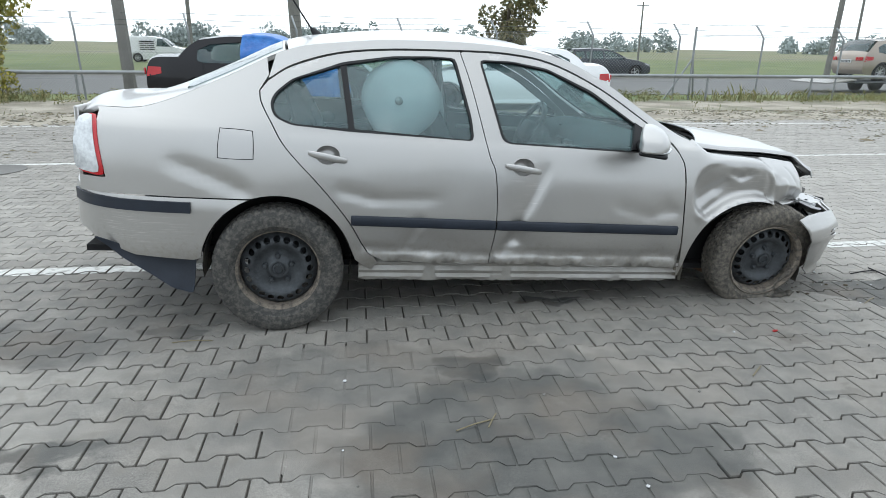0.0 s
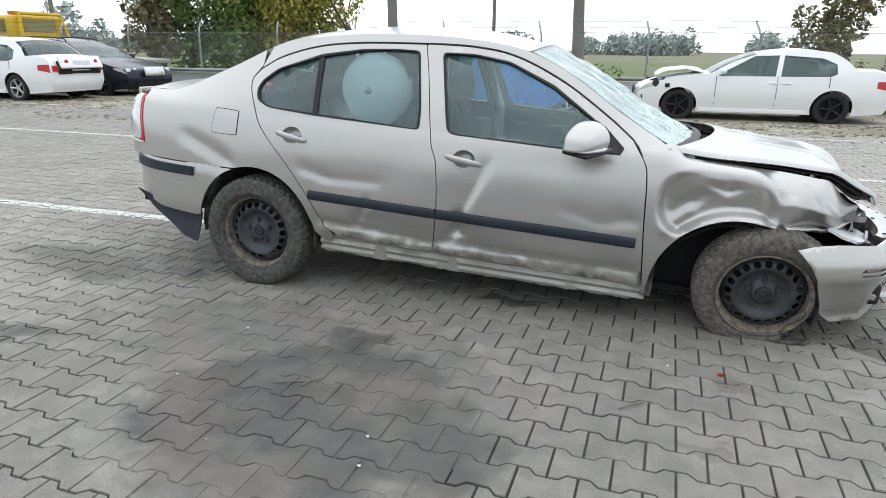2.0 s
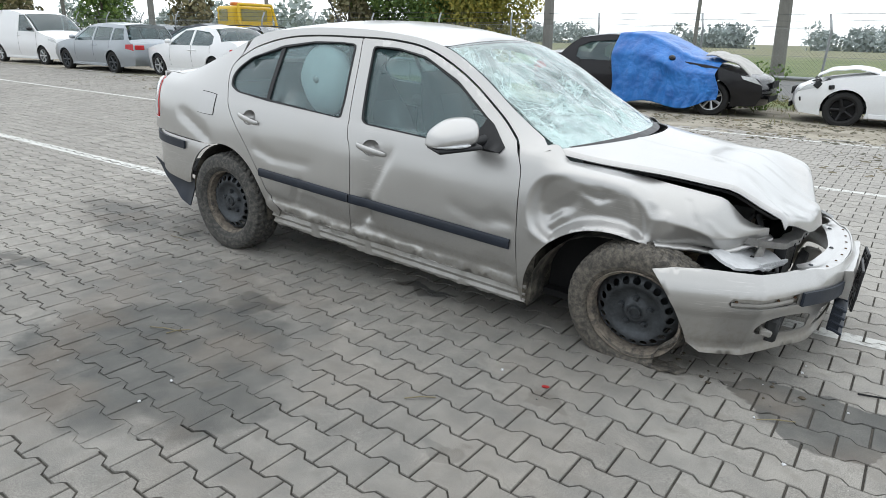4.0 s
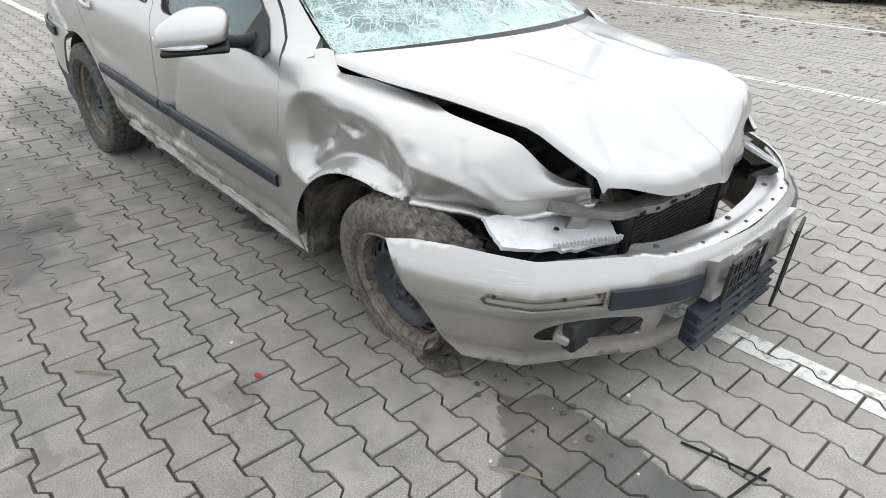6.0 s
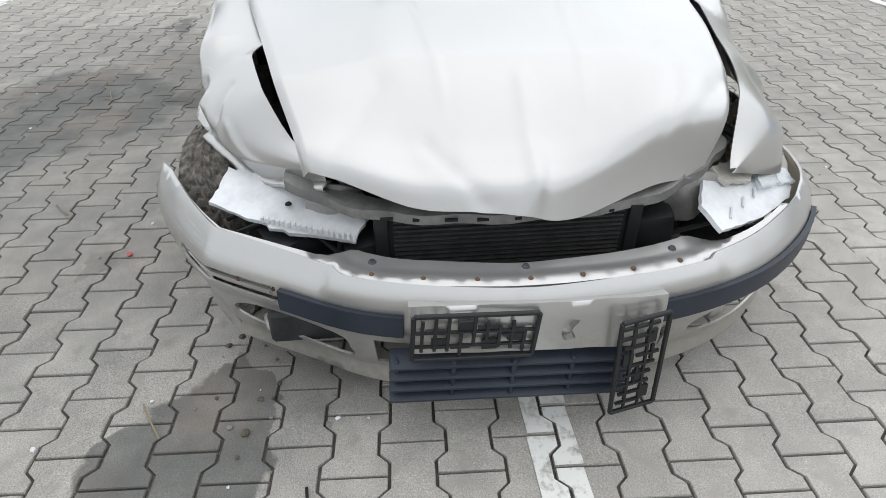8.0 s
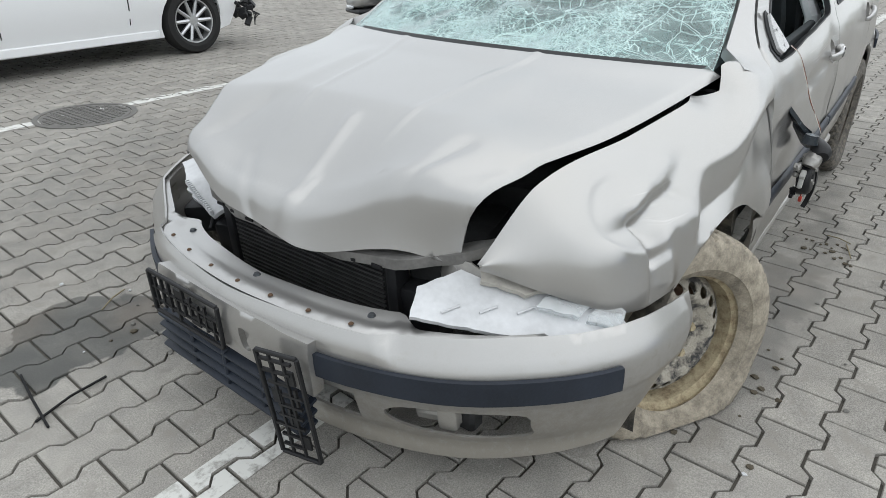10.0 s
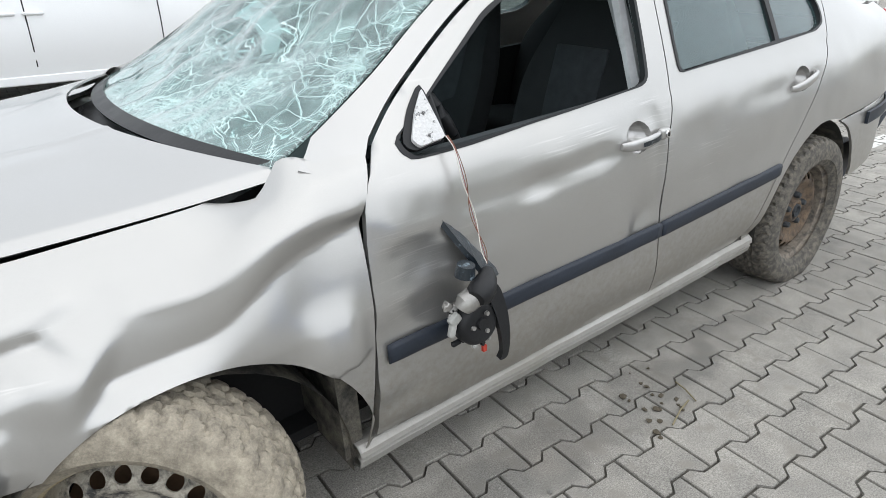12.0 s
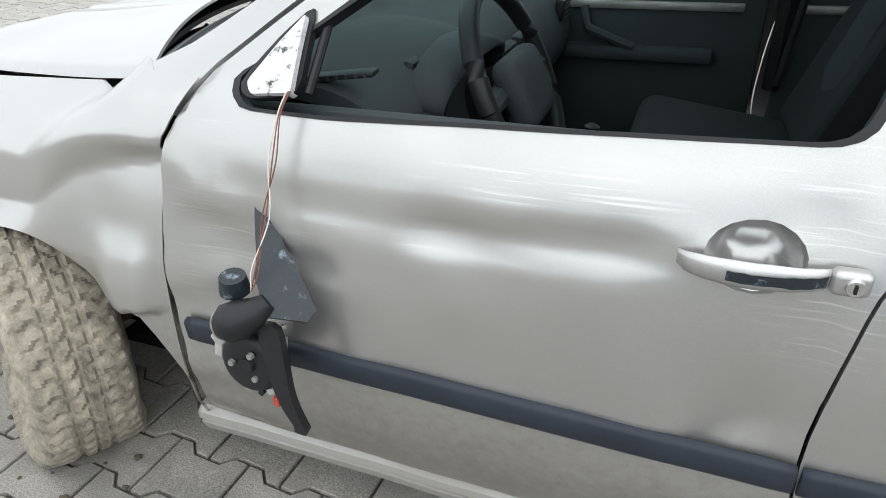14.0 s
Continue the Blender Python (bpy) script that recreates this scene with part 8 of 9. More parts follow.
def tarp():
    """Sheet over roof, screen and door, with folds, hem on the sill."""
    m, nt, p = mat_new("blue_tarpaulin")
    c = mix(nt, ramp(nt, noise_tex(nt, 3, 5), 0.3, 0.7), (0.012, 0.10, 0.36), (0.03, 0.20, 0.58))
    nt.links.new(c, p.inputs["Base Color"])
    p.inputs["Roughness"].default_value = 0.35
    bump(nt, p, noise_tex(nt, 14, 4), 0.5, 0.03)
    nx, ns = 110, 80
    verts, faces = [], []
    for i in range(nx + 1):
        x = 0.92 + 1.95 * i / nx
        zroof = lerp_list(x, [(0.9, 1.50), (1.4, 1.48), (1.9, 1.29), (2.3, 1.10), (2.9, 0.98)])
        for j in range(ns + 1):
            s = j / ns
            fold = 0.030 * math.sin(x * 17 + 6 * s + 2.0 * noise.noise(Vector((x * 2, s * 3, 7)))) * s + 0.045 * ridge(x + 0.5 * s, s * 1.5, 4, 2.0) + 0.02 * ridge(x, s * 2, 11, 5.0)
            if s < 0.4:
                t = s / 0.4
                y = 0.55 - 1.30 * t
                z = zroof + 0.02 - 0.05 * t * t + fold * 0.5
            else:
                t = (s - 0.4) / 0.6
                hem = 0.16 + 0.05 * math.sin(x * 5) + 0.10 * smooth(2.3, 2.9, x)
                top = zroof - 0.05
                y = -0.75 - 0.25 * smooth(0, 0.30, t) - abs(fold) - 0.02 - 0.14 * math.exp(-((x - 1.98) / 0.16) ** 2 - ((t - 0.22) / 0.20) ** 2)
                z = top + (hem - top) * t
            verts.append((x + 0.05 * math.sin(s * 9) - 0.10 * s * smooth(1.6, 0.9, x), y, z))
    for i in range(nx):
        for j in range(ns):
            a = i * (ns + 1) + j
            faces.append((a, a + 1, a + ns + 2, a + ns + 1))
    ob = link_mesh("tarpaulin", verts, faces, m, None, at=pose(-2.20, 10.62, GZ))
    md = ob.modifiers.new("thickness", "SOLIDIFY")
    md.thickness = 0.004
    tagged(ob, "crumpled blue tarpaulin draped over a black saloon", "tarpaulin")
    verts, faces = [], []
    for i in range(17):
        for j in range(13):
            x = 2.55 + 0.95 * i / 16
            y = -0.72 + 1.44 * j / 12
            z = 1.16 - 0.42 * ((x - 2.55) / 0.95) ** 2 + 0.05 * noise.noise(Vector((x * 4, y * 3, 5))) - 0.05 * (y / 0.7) ** 2
            verts.append((x, y, z))
    for i in range(16):
        for j in range(12):
            a = i * 13 + j
            faces.append((a, a + 13, a + 14, a + 1))
    ob = link_mesh("lifted_bonnet", verts, faces, BARE_METAL, black_car, "buckled bare-silver bonnet")
    md = ob.modifiers.new("thickness", "SOLIDIFY")
    md.thickness = 0.02


tarp()


def smash_nose():
    verts, faces = [], []
    for i in range(15):
        for j in range(13):
            x = 2.35 + 0.95 * i / 14
            y = -0.74 + 1.48 * j / 12
            z = 0.98 + 0.20 * (1 - ((x - 2.75) / 0.5) ** 2) * 0.6 + 0.03 * noise.noise(Vector((x * 4, y * 3, 8))) - 0.04 * (y / 0.7) ** 2
            verts.append((x, y, z))
    for i in range(14):
        for j in range(12):
            a = i * 13 + j
            faces.append((a, a + 13, a + 14, a + 1))
    ob = link_mesh("lifted_bonnet", verts, faces, P_WHITE, white_car, "bent white bonnet")
    md = ob.modifiers.new("thickness", "SOLIDIFY")
    md.thickness = 0.02
    rr = random.Random(8)
    for k in range(26):
        part("lamp_fragment", box_bm(rr.uniform(.05, .25), rr.uniform(.05, .25), rr.uniform(.03, .12), 0.01, 1, pose(3.30 + rr.uniform(-.35, .26), rr.uniform(0.55, 0.88) * rr.choice((-1, 1)), 0.58 + rr.uniform(-.2, .25), rr.uniform(0, 60), rr.uniform(0, 60), rr.uniform(0, 90))), BLACK_TRIM, white_car)


smash_nose()

# lettering on the far van, and the trailer under the hatchback
bm = bmesh.new()
for row, (n, h) in enumerate(((1, 0.10), (3, 0.05), (2, 0.05), (3, 0.05), (2, 0.07))):
    for kk in range(n):
        add_bm(bm, box_bm(1.1 / n - 0.08, 0.01, h, 0, 1, Matrix.Translation((-13.1 + 1.1 * (kk + 0.5) / n - 0.3, 49.11, 1.35 - row * 0.14))))
tagged(part("side_lettering", bm, DARK, None, flat=True), "rows of dark lettering on a white van", "lettering")
trailer = empty("car_trailer", pose(20.9, 17.9, -0.15), "grey flatbed car trailer on the road", "trailer")
part("bed", box_bm(4.6, 2.0, 0.08, 0.01, 1, Matrix.Translation((0.2, 0, 0.43))), STEEL_DARK, trailer)
part("ramp", box_bm(1.2, 2.0, 0.05, 0.01, 1, pose(-2.6, 0, 0.45, 0, -6, 0)), BARE_METAL, trailer)
for x in (-0.3, 0.6):
    for y in (-0.95, 0.95):
        part("wheel", lathe_bm([(0.0, -0.08), (0.28, -0.08), (0.30, -0.05), (0.30, 0.05), (0.28, 0.08), (0.0, 0.08)], 24), RUBBER, trailer, at=Matrix.Translation((x, y, 0.30)))

# yellow recovery lorry far behind
tow = empty("recovery_lorry", pose(-21.0, 17.0, -0.13, 0, 0, 172), "yellow recovery lorry with amber roof beacons", "lorry")
part("cab", box_bm(1.5, 2.0, 1.55, 0.16, 3, Matrix.Translation((0.3, 0, 1.72))), P_YELLOW, tow)
for y in (-0.92, 0.92):
    part("frame_post", tube_bm([(-0.95, y, 1.05), (-0.70, y, 1.9), (-0.55, y * 0.9, 2.55)], 0.06, 8), P_YELLOW, tow)
part("frame_top", tube_bm([(-0.55, -0.83, 2.55), (-0.55, 0.83, 2.55)], 0.06, 8), P_YELLOW, tow)
part("rear_window", box_bm(0.05, 1.3, 0.48, 0.02, 1, Matrix.Translation((-0.46, 0, 2.12))), GLASS_DARK, tow)
part("side_glass", box_bm(0.7, 0.04, 0.5, 0.02, 1, Matrix.Translation((0.4, 1.0, 2.10))), GLASS_DARK, tow)
part("beacon_bar", box_bm(0.3, 1.5, 0.14, 0.04, 2, Matrix.Translation((0.1, 0, 2.58))), AMBER, tow)
part("flatbed", box_bm(5.0, 2.2, 0.14, 0.02, 1, pose(-3.5, 0, 0.98, 0, -2, 0)), BARE_METAL, tow)
part("bed_edge", box_bm(5.0, 0.04, 0.16, 0.01, 1, pose(-3.5, 1.12, 0.95, 0, -2, 0)), WHITE_PLASTIC, tow)
barrier = empty("plastic_barrier", pose(-22.6, 6.75, 0.0), "red plastic road barrier standing by the fence", "barrier")
bm = box_bm(0.44, 0.34, 0.56, 0.04, 3, Matrix.Translation((0, 0, 0.30)))
for v in bm.verts:
    v.co.x *= 1.12 - 0.35 * v.co.z
part("body", bm, RED_BIT, barrier)
part("foot", box_bm(0.54, 0.44, 0.06, 0.015, 2, Matrix.Translation((0, 0, 0.03))), RED_BIT, barrier)
for x in (0.2, -4.2):
    for y in (-0.95, 0.95):
        part("wheel", lathe_bm([(0.0, -0.12), (0.40, -0.12), (0.44, -0.08), (0.44, 0.08), (0.40, 0.12), (0.0, 0.12)], 24), RUBBER, tow, at=Matrix.Translation((x, y, 0.44)))

# ---------------------------------------------------------------- fence, rail, road, poles
GALV = plain("galvanised_steel", (0.30, 0.315, 0.32), 0.5, 0.6, 0.25, 5, 80, 0.1)
FENCE_Y = 12.6


def fence():
    f = empty("wire_fence", pose(0, 0, 0), "chain-link fence with cranked posts and barbed wire", "fence")
    post = None
    xs = [2.08 + 2.45 * k for k in range(-13, 9)]
    rngf = random.Random(5)
    for x in xs:
        bm = tube_bm([(0, 0, -0.1), (0, 0, 1.55), (-0.05, 0.10, 1.72), (-0.10, 0.24, 1.88)], 0.024, 8)
        ob = part("post", bm, GALV, f, at=pose(x, FENCE_Y, 0.08, rngf.uniform(-2, 2), rngf.uniform(-2, 2), 0)) if post is None or True else None
    # wire mesh as a lattice of thin strands
    verts, faces = [], []
    step, h = 0.085, 1.55
    x0, x1 = xs[0], xs[-1]
    t = 0.0022
    n = int((x1 - x0 + h) / step)
    for k in range(n):
        for sgn in (1, -1):
            a = x0 - (h if sgn > 0 else 0) + k * step
            b = a + h
            lo, hi = max(a, x0), min(b, x1)
            if hi <= lo:
                continue
            za, zb = lo - a, hi - a
            if sgn < 0:
                za, zb = h - za, h - zb
            base = len(verts)
            dz = t * 1.41
            verts += [(lo, FENCE_Y, za + 0.12 - dz), (hi, FENCE_Y, zb + 0.12 - dz), (hi, FENCE_Y, zb + 0.12 + dz), (lo, FENCE_Y, za + 0.12 + dz)]
            faces.append((base, base + 1, base + 2, base + 3))
    ob = link_mesh("mesh", verts, faces, GALV, f, flat=True)
    tagged(ob, kind="stuff")
    for z, o in ((1.66, 0.10), (1.78, 0.16), (1.92, 0.24)):
        pts = []
        for x in np.arange(x0, x1 + 0.1, 0.6):
            pts.append((x, FENCE_Y + o, z + 0.04 + 0.012 * math.sin(x * 2.1 + z)))
        part("barbed_wire", tube_bm(pts, 0.0045, 4), STEEL_DARK, f)
    for z in (0.5, 1.1, 1.66):
        part("tension_wire", tube_bm([(x, FENCE_Y, z) for x in np.arange(x0, x1, 3.0)], 0.003, 4), GALV, f)


fence()
rail = empty("guard_rail", pose(0, 0, 0), "galvanised tubular guard rail along the yard", "guard rail")
part("tube", tube_bm([(x, 12.25, 0.66) for x in np.arange(-28, 24, 2.0)], 0.045, 10), GALV, rail)
for x in np.arange(-27, 23, 3.1):
    part("post", tube_bm([(x, 12.25, 0.0), (x, 12.25, 0.66)], 0.03, 8), GALV, rail)
sup = empty("brace_post", pose(9.9, 12.6, 0), "braced steel fence post", "post")
part("post", tube_bm([(0, 0, 0), (0, 0, 1.9)], 0.03, 8), GALV, sup)
part("brace", tube_bm([(-0.7, 0, 0.05), (0, 0, 1.1)], 0.025, 8), GALV, sup)
part("brace", tube_bm([(0.25, 0.2, 0.05), (0, 0, 1.1)], 0.025, 8), GALV, sup)

ASPH = plain("grey_asphalt", (0.16, 0.16, 0.155), 0.9, 0, 0.25, 0.5, 60, 0.3)
vs = [(-200, 16.5, -0.115), (200, 16.5, -0.115), (200, 27.5, -0.115), (-200, 27.5, -0.115), (-200, 16.5, -0.4), (200, 16.5, -0.4), (200, 27.5, -0.4), (-200, 27.5, -0.4)]
tagged(link_mesh("road", vs, [(0, 1, 2, 3), (4, 7, 6, 5), (0, 4, 5, 1), (2, 6, 7, 3)], ASPH, flat=True), "grey asphalt road beyond the fence", "road", kind="structure")
tagged(part("kerb", box_bm(400, 0.16, 0.14, 0.02, 1, Matrix.Translation((0, 27.6, -0.10))), plain("pale_kerb", (0.40, 0.39, 0.36), 0.9), None), "pale concrete kerb of the road", "kerb", kind="structure")

CONC = plain("weathered_concrete", (0.20, 0.195, 0.18), 0.9, 0, 0.3, 2, 50, 0.4)


def pole(x, y, h, r, lean=(0, 0), label="weathered concrete power pole", arms=0):
    e = empty("power_pole", pose(x, y, -0.2, lean[0], lean[1], 0), label, "pole", "power poles")
    bm = tube_bm([(0, 0, 0), (0, 0, h)], [r, r * 0.62], 8)
    part("shaft", bm, CONC, e)
    for k in range(arms):
        part("cross_arm", box_bm(1.6, 0.08, 0.08, 0.01, 1, Matrix.Translation((0, 0, h - 0.4 - 0.8 * k))), STEEL_DARK, e)
    return e


pole(-4.35, 12.95, 9.0, 0.15, (0, -1.5), "square concrete lamp pole by the fence")
pole(-1.1, 31.0, 10.0, 0.32, (0, -2.5))
pole(-10.8, 55.0, 12.0, 0.18, (0, 0), "slim steel mast beyond the road")
pole(28.6, 30.0, 10.0, 0.17, (0, 2))
pole(31.0, 31.0, 10.0, 0.08)
pole(39.0, 75.0, 7.0, 0.14, (0, 0), arms=1)
pole(-60.0, 120.0, 8.0, 0.15, (0, 0), arms=2)
pole(-24.5, 14.5, 9.0, 0.15, (0, 0))
pole(-21.5, 18.5, 9.5, 0.10, (0, 0))
pole(-36.0, 16.5, 9.0, 0.12, (0, 0))
wires = empty("overhead_wires", pose(0, 0, 0), "thin overhead power lines", "cable")
for y, z, dzz in ((31.0, 6.6, 0.0), (31.0, 5.4, 0.5), (34.0, 4.7, -0.3), (55, 9.5, 1.0)):
    pts = [(x, y, z + dzz * x / 40 + 0.0009 * (x % 40 - 20) ** 2) for x in np.arange(-80, 90, 4.0)]
    part("wire", tube_bm(pts, 0.012, 4), STEEL_DARK, wires)


# ---------------------------------------------------------------- trees and weeds
def leaf_mat(name, a, b):
    m, nt, p = mat_new(name)
    rnd = nt.nodes.new("ShaderNodeNewGeometry").outputs["Random Per Island"]
    c = mix(nt, rnd, a, b)
    nt.links.new(c, p.inputs["Base Color"])
    p.inputs["Roughness"].default_value = 0.7
    p.inputs["Subsurface Weight"].default_value = 0.0
    return m


LEAF = leaf_mat("green_leaves", (0.055, 0.115, 0.025), (0.17, 0.25, 0.055))
LEAF_Y = leaf_mat("yellowing_leaves", (0.16, 0.18, 0.03), (0.36, 0.30, 0.05))
LEAF_B = leaf_mat("brown_green_leaves", (0.11, 0.115, 0.055), (0.24, 0.20, 0.10))
# pale grey-green: the haze of distance is mixed into this leaf colour
LEAF_FAR = leaf_mat("haze_greyed_leaves", (0.27, 0.32, 0.31), (0.35, 0.40, 0.385))
BARK = plain("bark", (0.085, 0.07, 0.055), 0.9, 0, 0.4, 8, 60, 0.6)


def leaves(blobs, count, size, seed, squash_z=1.0):
    """Small bent leaf pairs scattered through rough blobs (x, y, z, r)."""
    r = np.random.default_rng(seed)
    wts = np.array([b[3] ** 2 for b in blobs])
    pick = r.choice(len(blobs), count, p=wts / wts.sum())
    B = np.array(blobs)[pick]
    d = r.normal(size=(count, 3))
    d /= np.linalg.norm(d, axis=1)[:, None]
    rad = B[:, 3] * (0.55 + 0.5 * r.random(count) ** 0.6)
    c = B[:, :3] + d * rad[:, None] * np.array([1, 1, squash_z])
    u = r.normal(size=(count, 3))
    u /= np.linalg.norm(u, axis=1)[:, None]
    v = np.cross(u, r.normal(size=(count, 3)))
    v /= np.linalg.norm(v, axis=1)[:, None]
    s = size * (0.6 + 0.8 * r.random(count))[:, None]
    p = np.stack([c - u * s, c + v * s * 0.55, c + u * s, c - v * s * 0.55], 1).reshape(-1, 3)
    f = np.arange(count * 4).reshape(-1, 4)
    return p, [tuple(q) for q in f.tolist()]


def tree(x, y, h, blobs, mat, count, size, label, seed, trunk=0.16, base=-0.2):
    e = empty("tree", pose(x, y, base), label, "tree", "trees")
    rr = random.Random(seed)
    bm = tube_bm([(0, 0, 0), (0.05 * rr.uniform(-1, 1), 0, h * 0.3), (0.1 * rr.uniform(-1, 1), 0.05, h * 0.62), (0, 0, h * 0.9)], [trunk, trunk * 0.8, trunk * 0.45, trunk * 0.12], 8)
    for bx, by, bz, br in blobs[:9]:
        z0 = max(h * 0.2, bz - br * 1.3 - 0.3)
        tube_bm([(0, 0, z0), (bx * 0.5, by * 0.5, (z0 + bz) / 2 + 0.1), (bx, by, bz)], [trunk * 0.4, trunk * 0.25, trunk * 0.06], 6, bm)
    part("trunk", bm, BARK, e)
    p, f = leaves(blobs, count, size, seed)
    link_mesh("crown", p, f, mat, e, flat=True)
    return e


def blob_set(w, z0, z1, n, r0, r1, seed):
    q = random.Random(seed)
    out = []
    for k in range(n):
        t = (k + 0.5) / n
        z = z0 + (z1 - z0) * t
        ww = w * math.sin(math.pi * (0.18 + 0.72 * t)) ** 0.8
        a = q.uniform(0, 6.28)
        out.append((ww * math.cos(a) * q.uniform(.4, 1), ww * math.sin(a) * q.uniform(.4, 1), z, q.uniform(r0, r1)))
    return out


tree(12.3, 40.0, 7.5, blob_set(2.0, 1.3, 7.6, 22, 0.6, 1.1, 1), LEAF_B, 5200, 0.15, "brownish-green poplar standing alone in the field", 1, 0.2)
for k, (x, y, h, m) in enumerate(((-23.4, 29.8, 9.4, LEAF), (-20.5, 31.6, 10.7, LEAF), (-18.5, 30.1, 9.1, LEAF), (-16.3, 29.6, 6.8, LEAF_Y))):
    tree(x, y, h, blob_set(2.4, 0.6, h, 34, 0.9, 1.6, 20 + k), m, 15000, 0.12, "dense bushy tree beyond the road", 30 + k, 0.2)
for k, (x, y, h, m) in enumerate(((-28, 19, 5.0, LEAF_B), (-33, 17, 4.6, LEAF), (-37.5, 15, 4.6, LEAF_B), (-45, 17, 4.6, LEAF), (-52, 19, 5.2, LEAF_B), (-24, 27, 4.6, LEAF_B))):
    tree(x, y, h, blob_set(1.3, 1.2, h, 16, 0.45, 0.8, 50 + k), m, 2200, 0.14, "small roadside tree with thinning leaves", 60 + k, 0.12)


def far_woods():
    r = np.random.default_rng(7)
    blobs = []
    for k in range(420):
        x = r.uniform(-420, 420)
        y = 230 + r.uniform(0, 40) + 0.05 * abs(x)
        if noise.noise(Vector((x * 0.035, 1.7, 0))) < -0.12:
            continue
        hh = r.uniform(3.0, 8.0) * (1.0 + 0.5 * (noise.noise(Vector((x * 0.02, 0, 3))) > 0.25))
        for j in range(3):
            blobs.append((x + r.uniform(-2.5, 2.5), y, hh * (0.25 + 0.25 * j), r.uniform(2.0, 3.6)))
    for k in range(70):
        x, y = -420 + r.uniform(0, 330), r.uniform(-60, 200)
        hh = r.uniform(6, 10)
        for j in range(3):
            blobs.append((x, y, hh * (0.25 + 0.25 * j), r.uniform(2.0, 3.6)))
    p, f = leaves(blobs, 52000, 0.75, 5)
    return tagged(link_mesh("far_woods", p, f, LEAF_FAR, None, flat=True), "line of distant trees on the horizon, haze painted into their colour", "woods", kind="stuff")


far_woods()


def weeds():
    """Grass and weeds along the fence and in the gravel margin."""
    r = np.random.default_rng(9)
    V, Fc = [], []
    n = 11000
    xs = r.uniform(-26, 20, n)
    band = r.random(n)
    ys = np.where(band < 0.8, r.normal(12.25, 0.3, n), r.uniform(8.2, 11.8, n))
    hs = np.where(band < 0.8, r.gamma(2.2, 0.042, n), r.gamma(2.0, 0.018, n))
    patch = np.array([noise.noise(Vector((x * 0.5, y * 0.5, 0))) for x, y in zip(xs, ys)])
    for x, y, h, q in zip(xs, ys, hs, patch):
        if q < -0.15:
            continue
        h = min(h * (1 + q), 0.55)
        a = r.uniform(0, 6.28)
        w = 0.004 + 0.012 * h
        lx, ly = math.cos(a) * h * 0.5, math.sin(a) * h * 0.5
        b = len(V)
        z = 0.03
        V += [(x - w * math.sin(a), y + w * math.cos(a), z), (x + w * math.sin(a), y - w * math.cos(a), z), (x + lx * 0.5 + w * math.sin(a), y + ly * 0.5 - w * math.cos(a), z + h * 0.7), (x + lx, y + ly, z + h)]
        Fc.append((b, b + 1, b + 2, b + 3))
    m = leaf_mat("weeds", (0.09, 0.12, 0.03), (0.32, 0.28, 0.13))
    tagged(link_mesh("weeds", V, Fc, m, None, flat=True), "straggling weeds and dry grass along the fence", "weeds", kind="stuff")
    tufts = []
    for k in range(420):
        x, y = r.uniform(-22, 16), r.normal(12.0, 0.45)
        if noise.noise(Vector((x * 0.45, y, 4))) > -0.2:
            g = r.uniform(0.06, 0.20)
            tufts.append((x, y, 0.03 + g * 0.8, g))
    p, f = leaves(tufts, 15000, 0.022, 77, 0.7)
    tagged(link_mesh("low_weeds", p, f, m, None, flat=True), "low leafy weeds along the edge of the yard", "weeds", kind="stuff")
    for bx, by, s, mm in ((6.2, 12.1, 0.5, LEAF_B), (1.1, 12.0, 0.45, LEAF), (-6.9, 12.0, 0.35, LEAF_Y), (0.9, 11.6, 0.3, LEAF)):
        bl = [(r.uniform(-.35, .35), r.uniform(-.2, .2), r.uniform(.1, 1.2) * s * 1.6, 0.22 * s * 2) for k in range(8)]
        e = empty("bush", pose(bx, by, 0.05), "straggly roadside bush by the rail", "bush")
        bm = bmesh.new()
        for q in bl:
            tube_bm([(0, 0, 0), (q[0] * .6, q[1] * .6, q[2] * .6), (q[0], q[1], q[2])], [0.008, 0.006, 0.003], 5, bm)
        part("stems", bm, BARK, e)
        p, f = leaves(bl, 420, 0.035, int(bx * 10) + 100)
        link_mesh("leaves", p, f, mm, e, flat=True)


weeds()


def litter():
    """Moss, soil crumbs and fallen leaves that thicken towards the edge of the paving."""
    r = np.random.default_rng(21)
    V, Fc = [], []
    while len(V) < 5 * 6500:
        x, y = r.uniform(-15, 13), 9.6 - 5.2 * r.random() ** 1.5
        if noise.noise(Vector((x * 0.7, y * 1.1, 2))) + 0.35 * (y - 6.6) / 2 < r.uniform(-0.25, 0.35):
            continue
        a, g = r.uniform(0, 6.28), r.gamma(2.5, 0.009) + 0.006
        b, z = len(V), rise(y) + (0.0005 if y < 7.7 else -0.009)
        for k in range(4):
            q = g * r.uniform(0.6, 1.3)
            V.append((x + q * math.cos(a + 1.57 * k), y + q * math.sin(a + 1.57 * k), z))
        V.append((x, y, z + 0.25 * g + 0.002))
        Fc += [(b + k, b + (k + 1) % 4, b + 4) for k in range(4)]
    m = leaf_mat("moss_and_litter", (0.045, 0.045, 0.025), (0.17, 0.14, 0.085))
    tagged(link_mesh("litter", V, Fc, m, None, flat=True), "dark moss and leaf litter along the paving's edge", "litter", kind="stuff")


litter()

# ---------------------------------------------------------------- small things on the paving
IRON = plain("grey_cast_iron", (0.17, 0.165, 0.155), 0.7, 0.3, 0.35, 14, 70, 0.3)


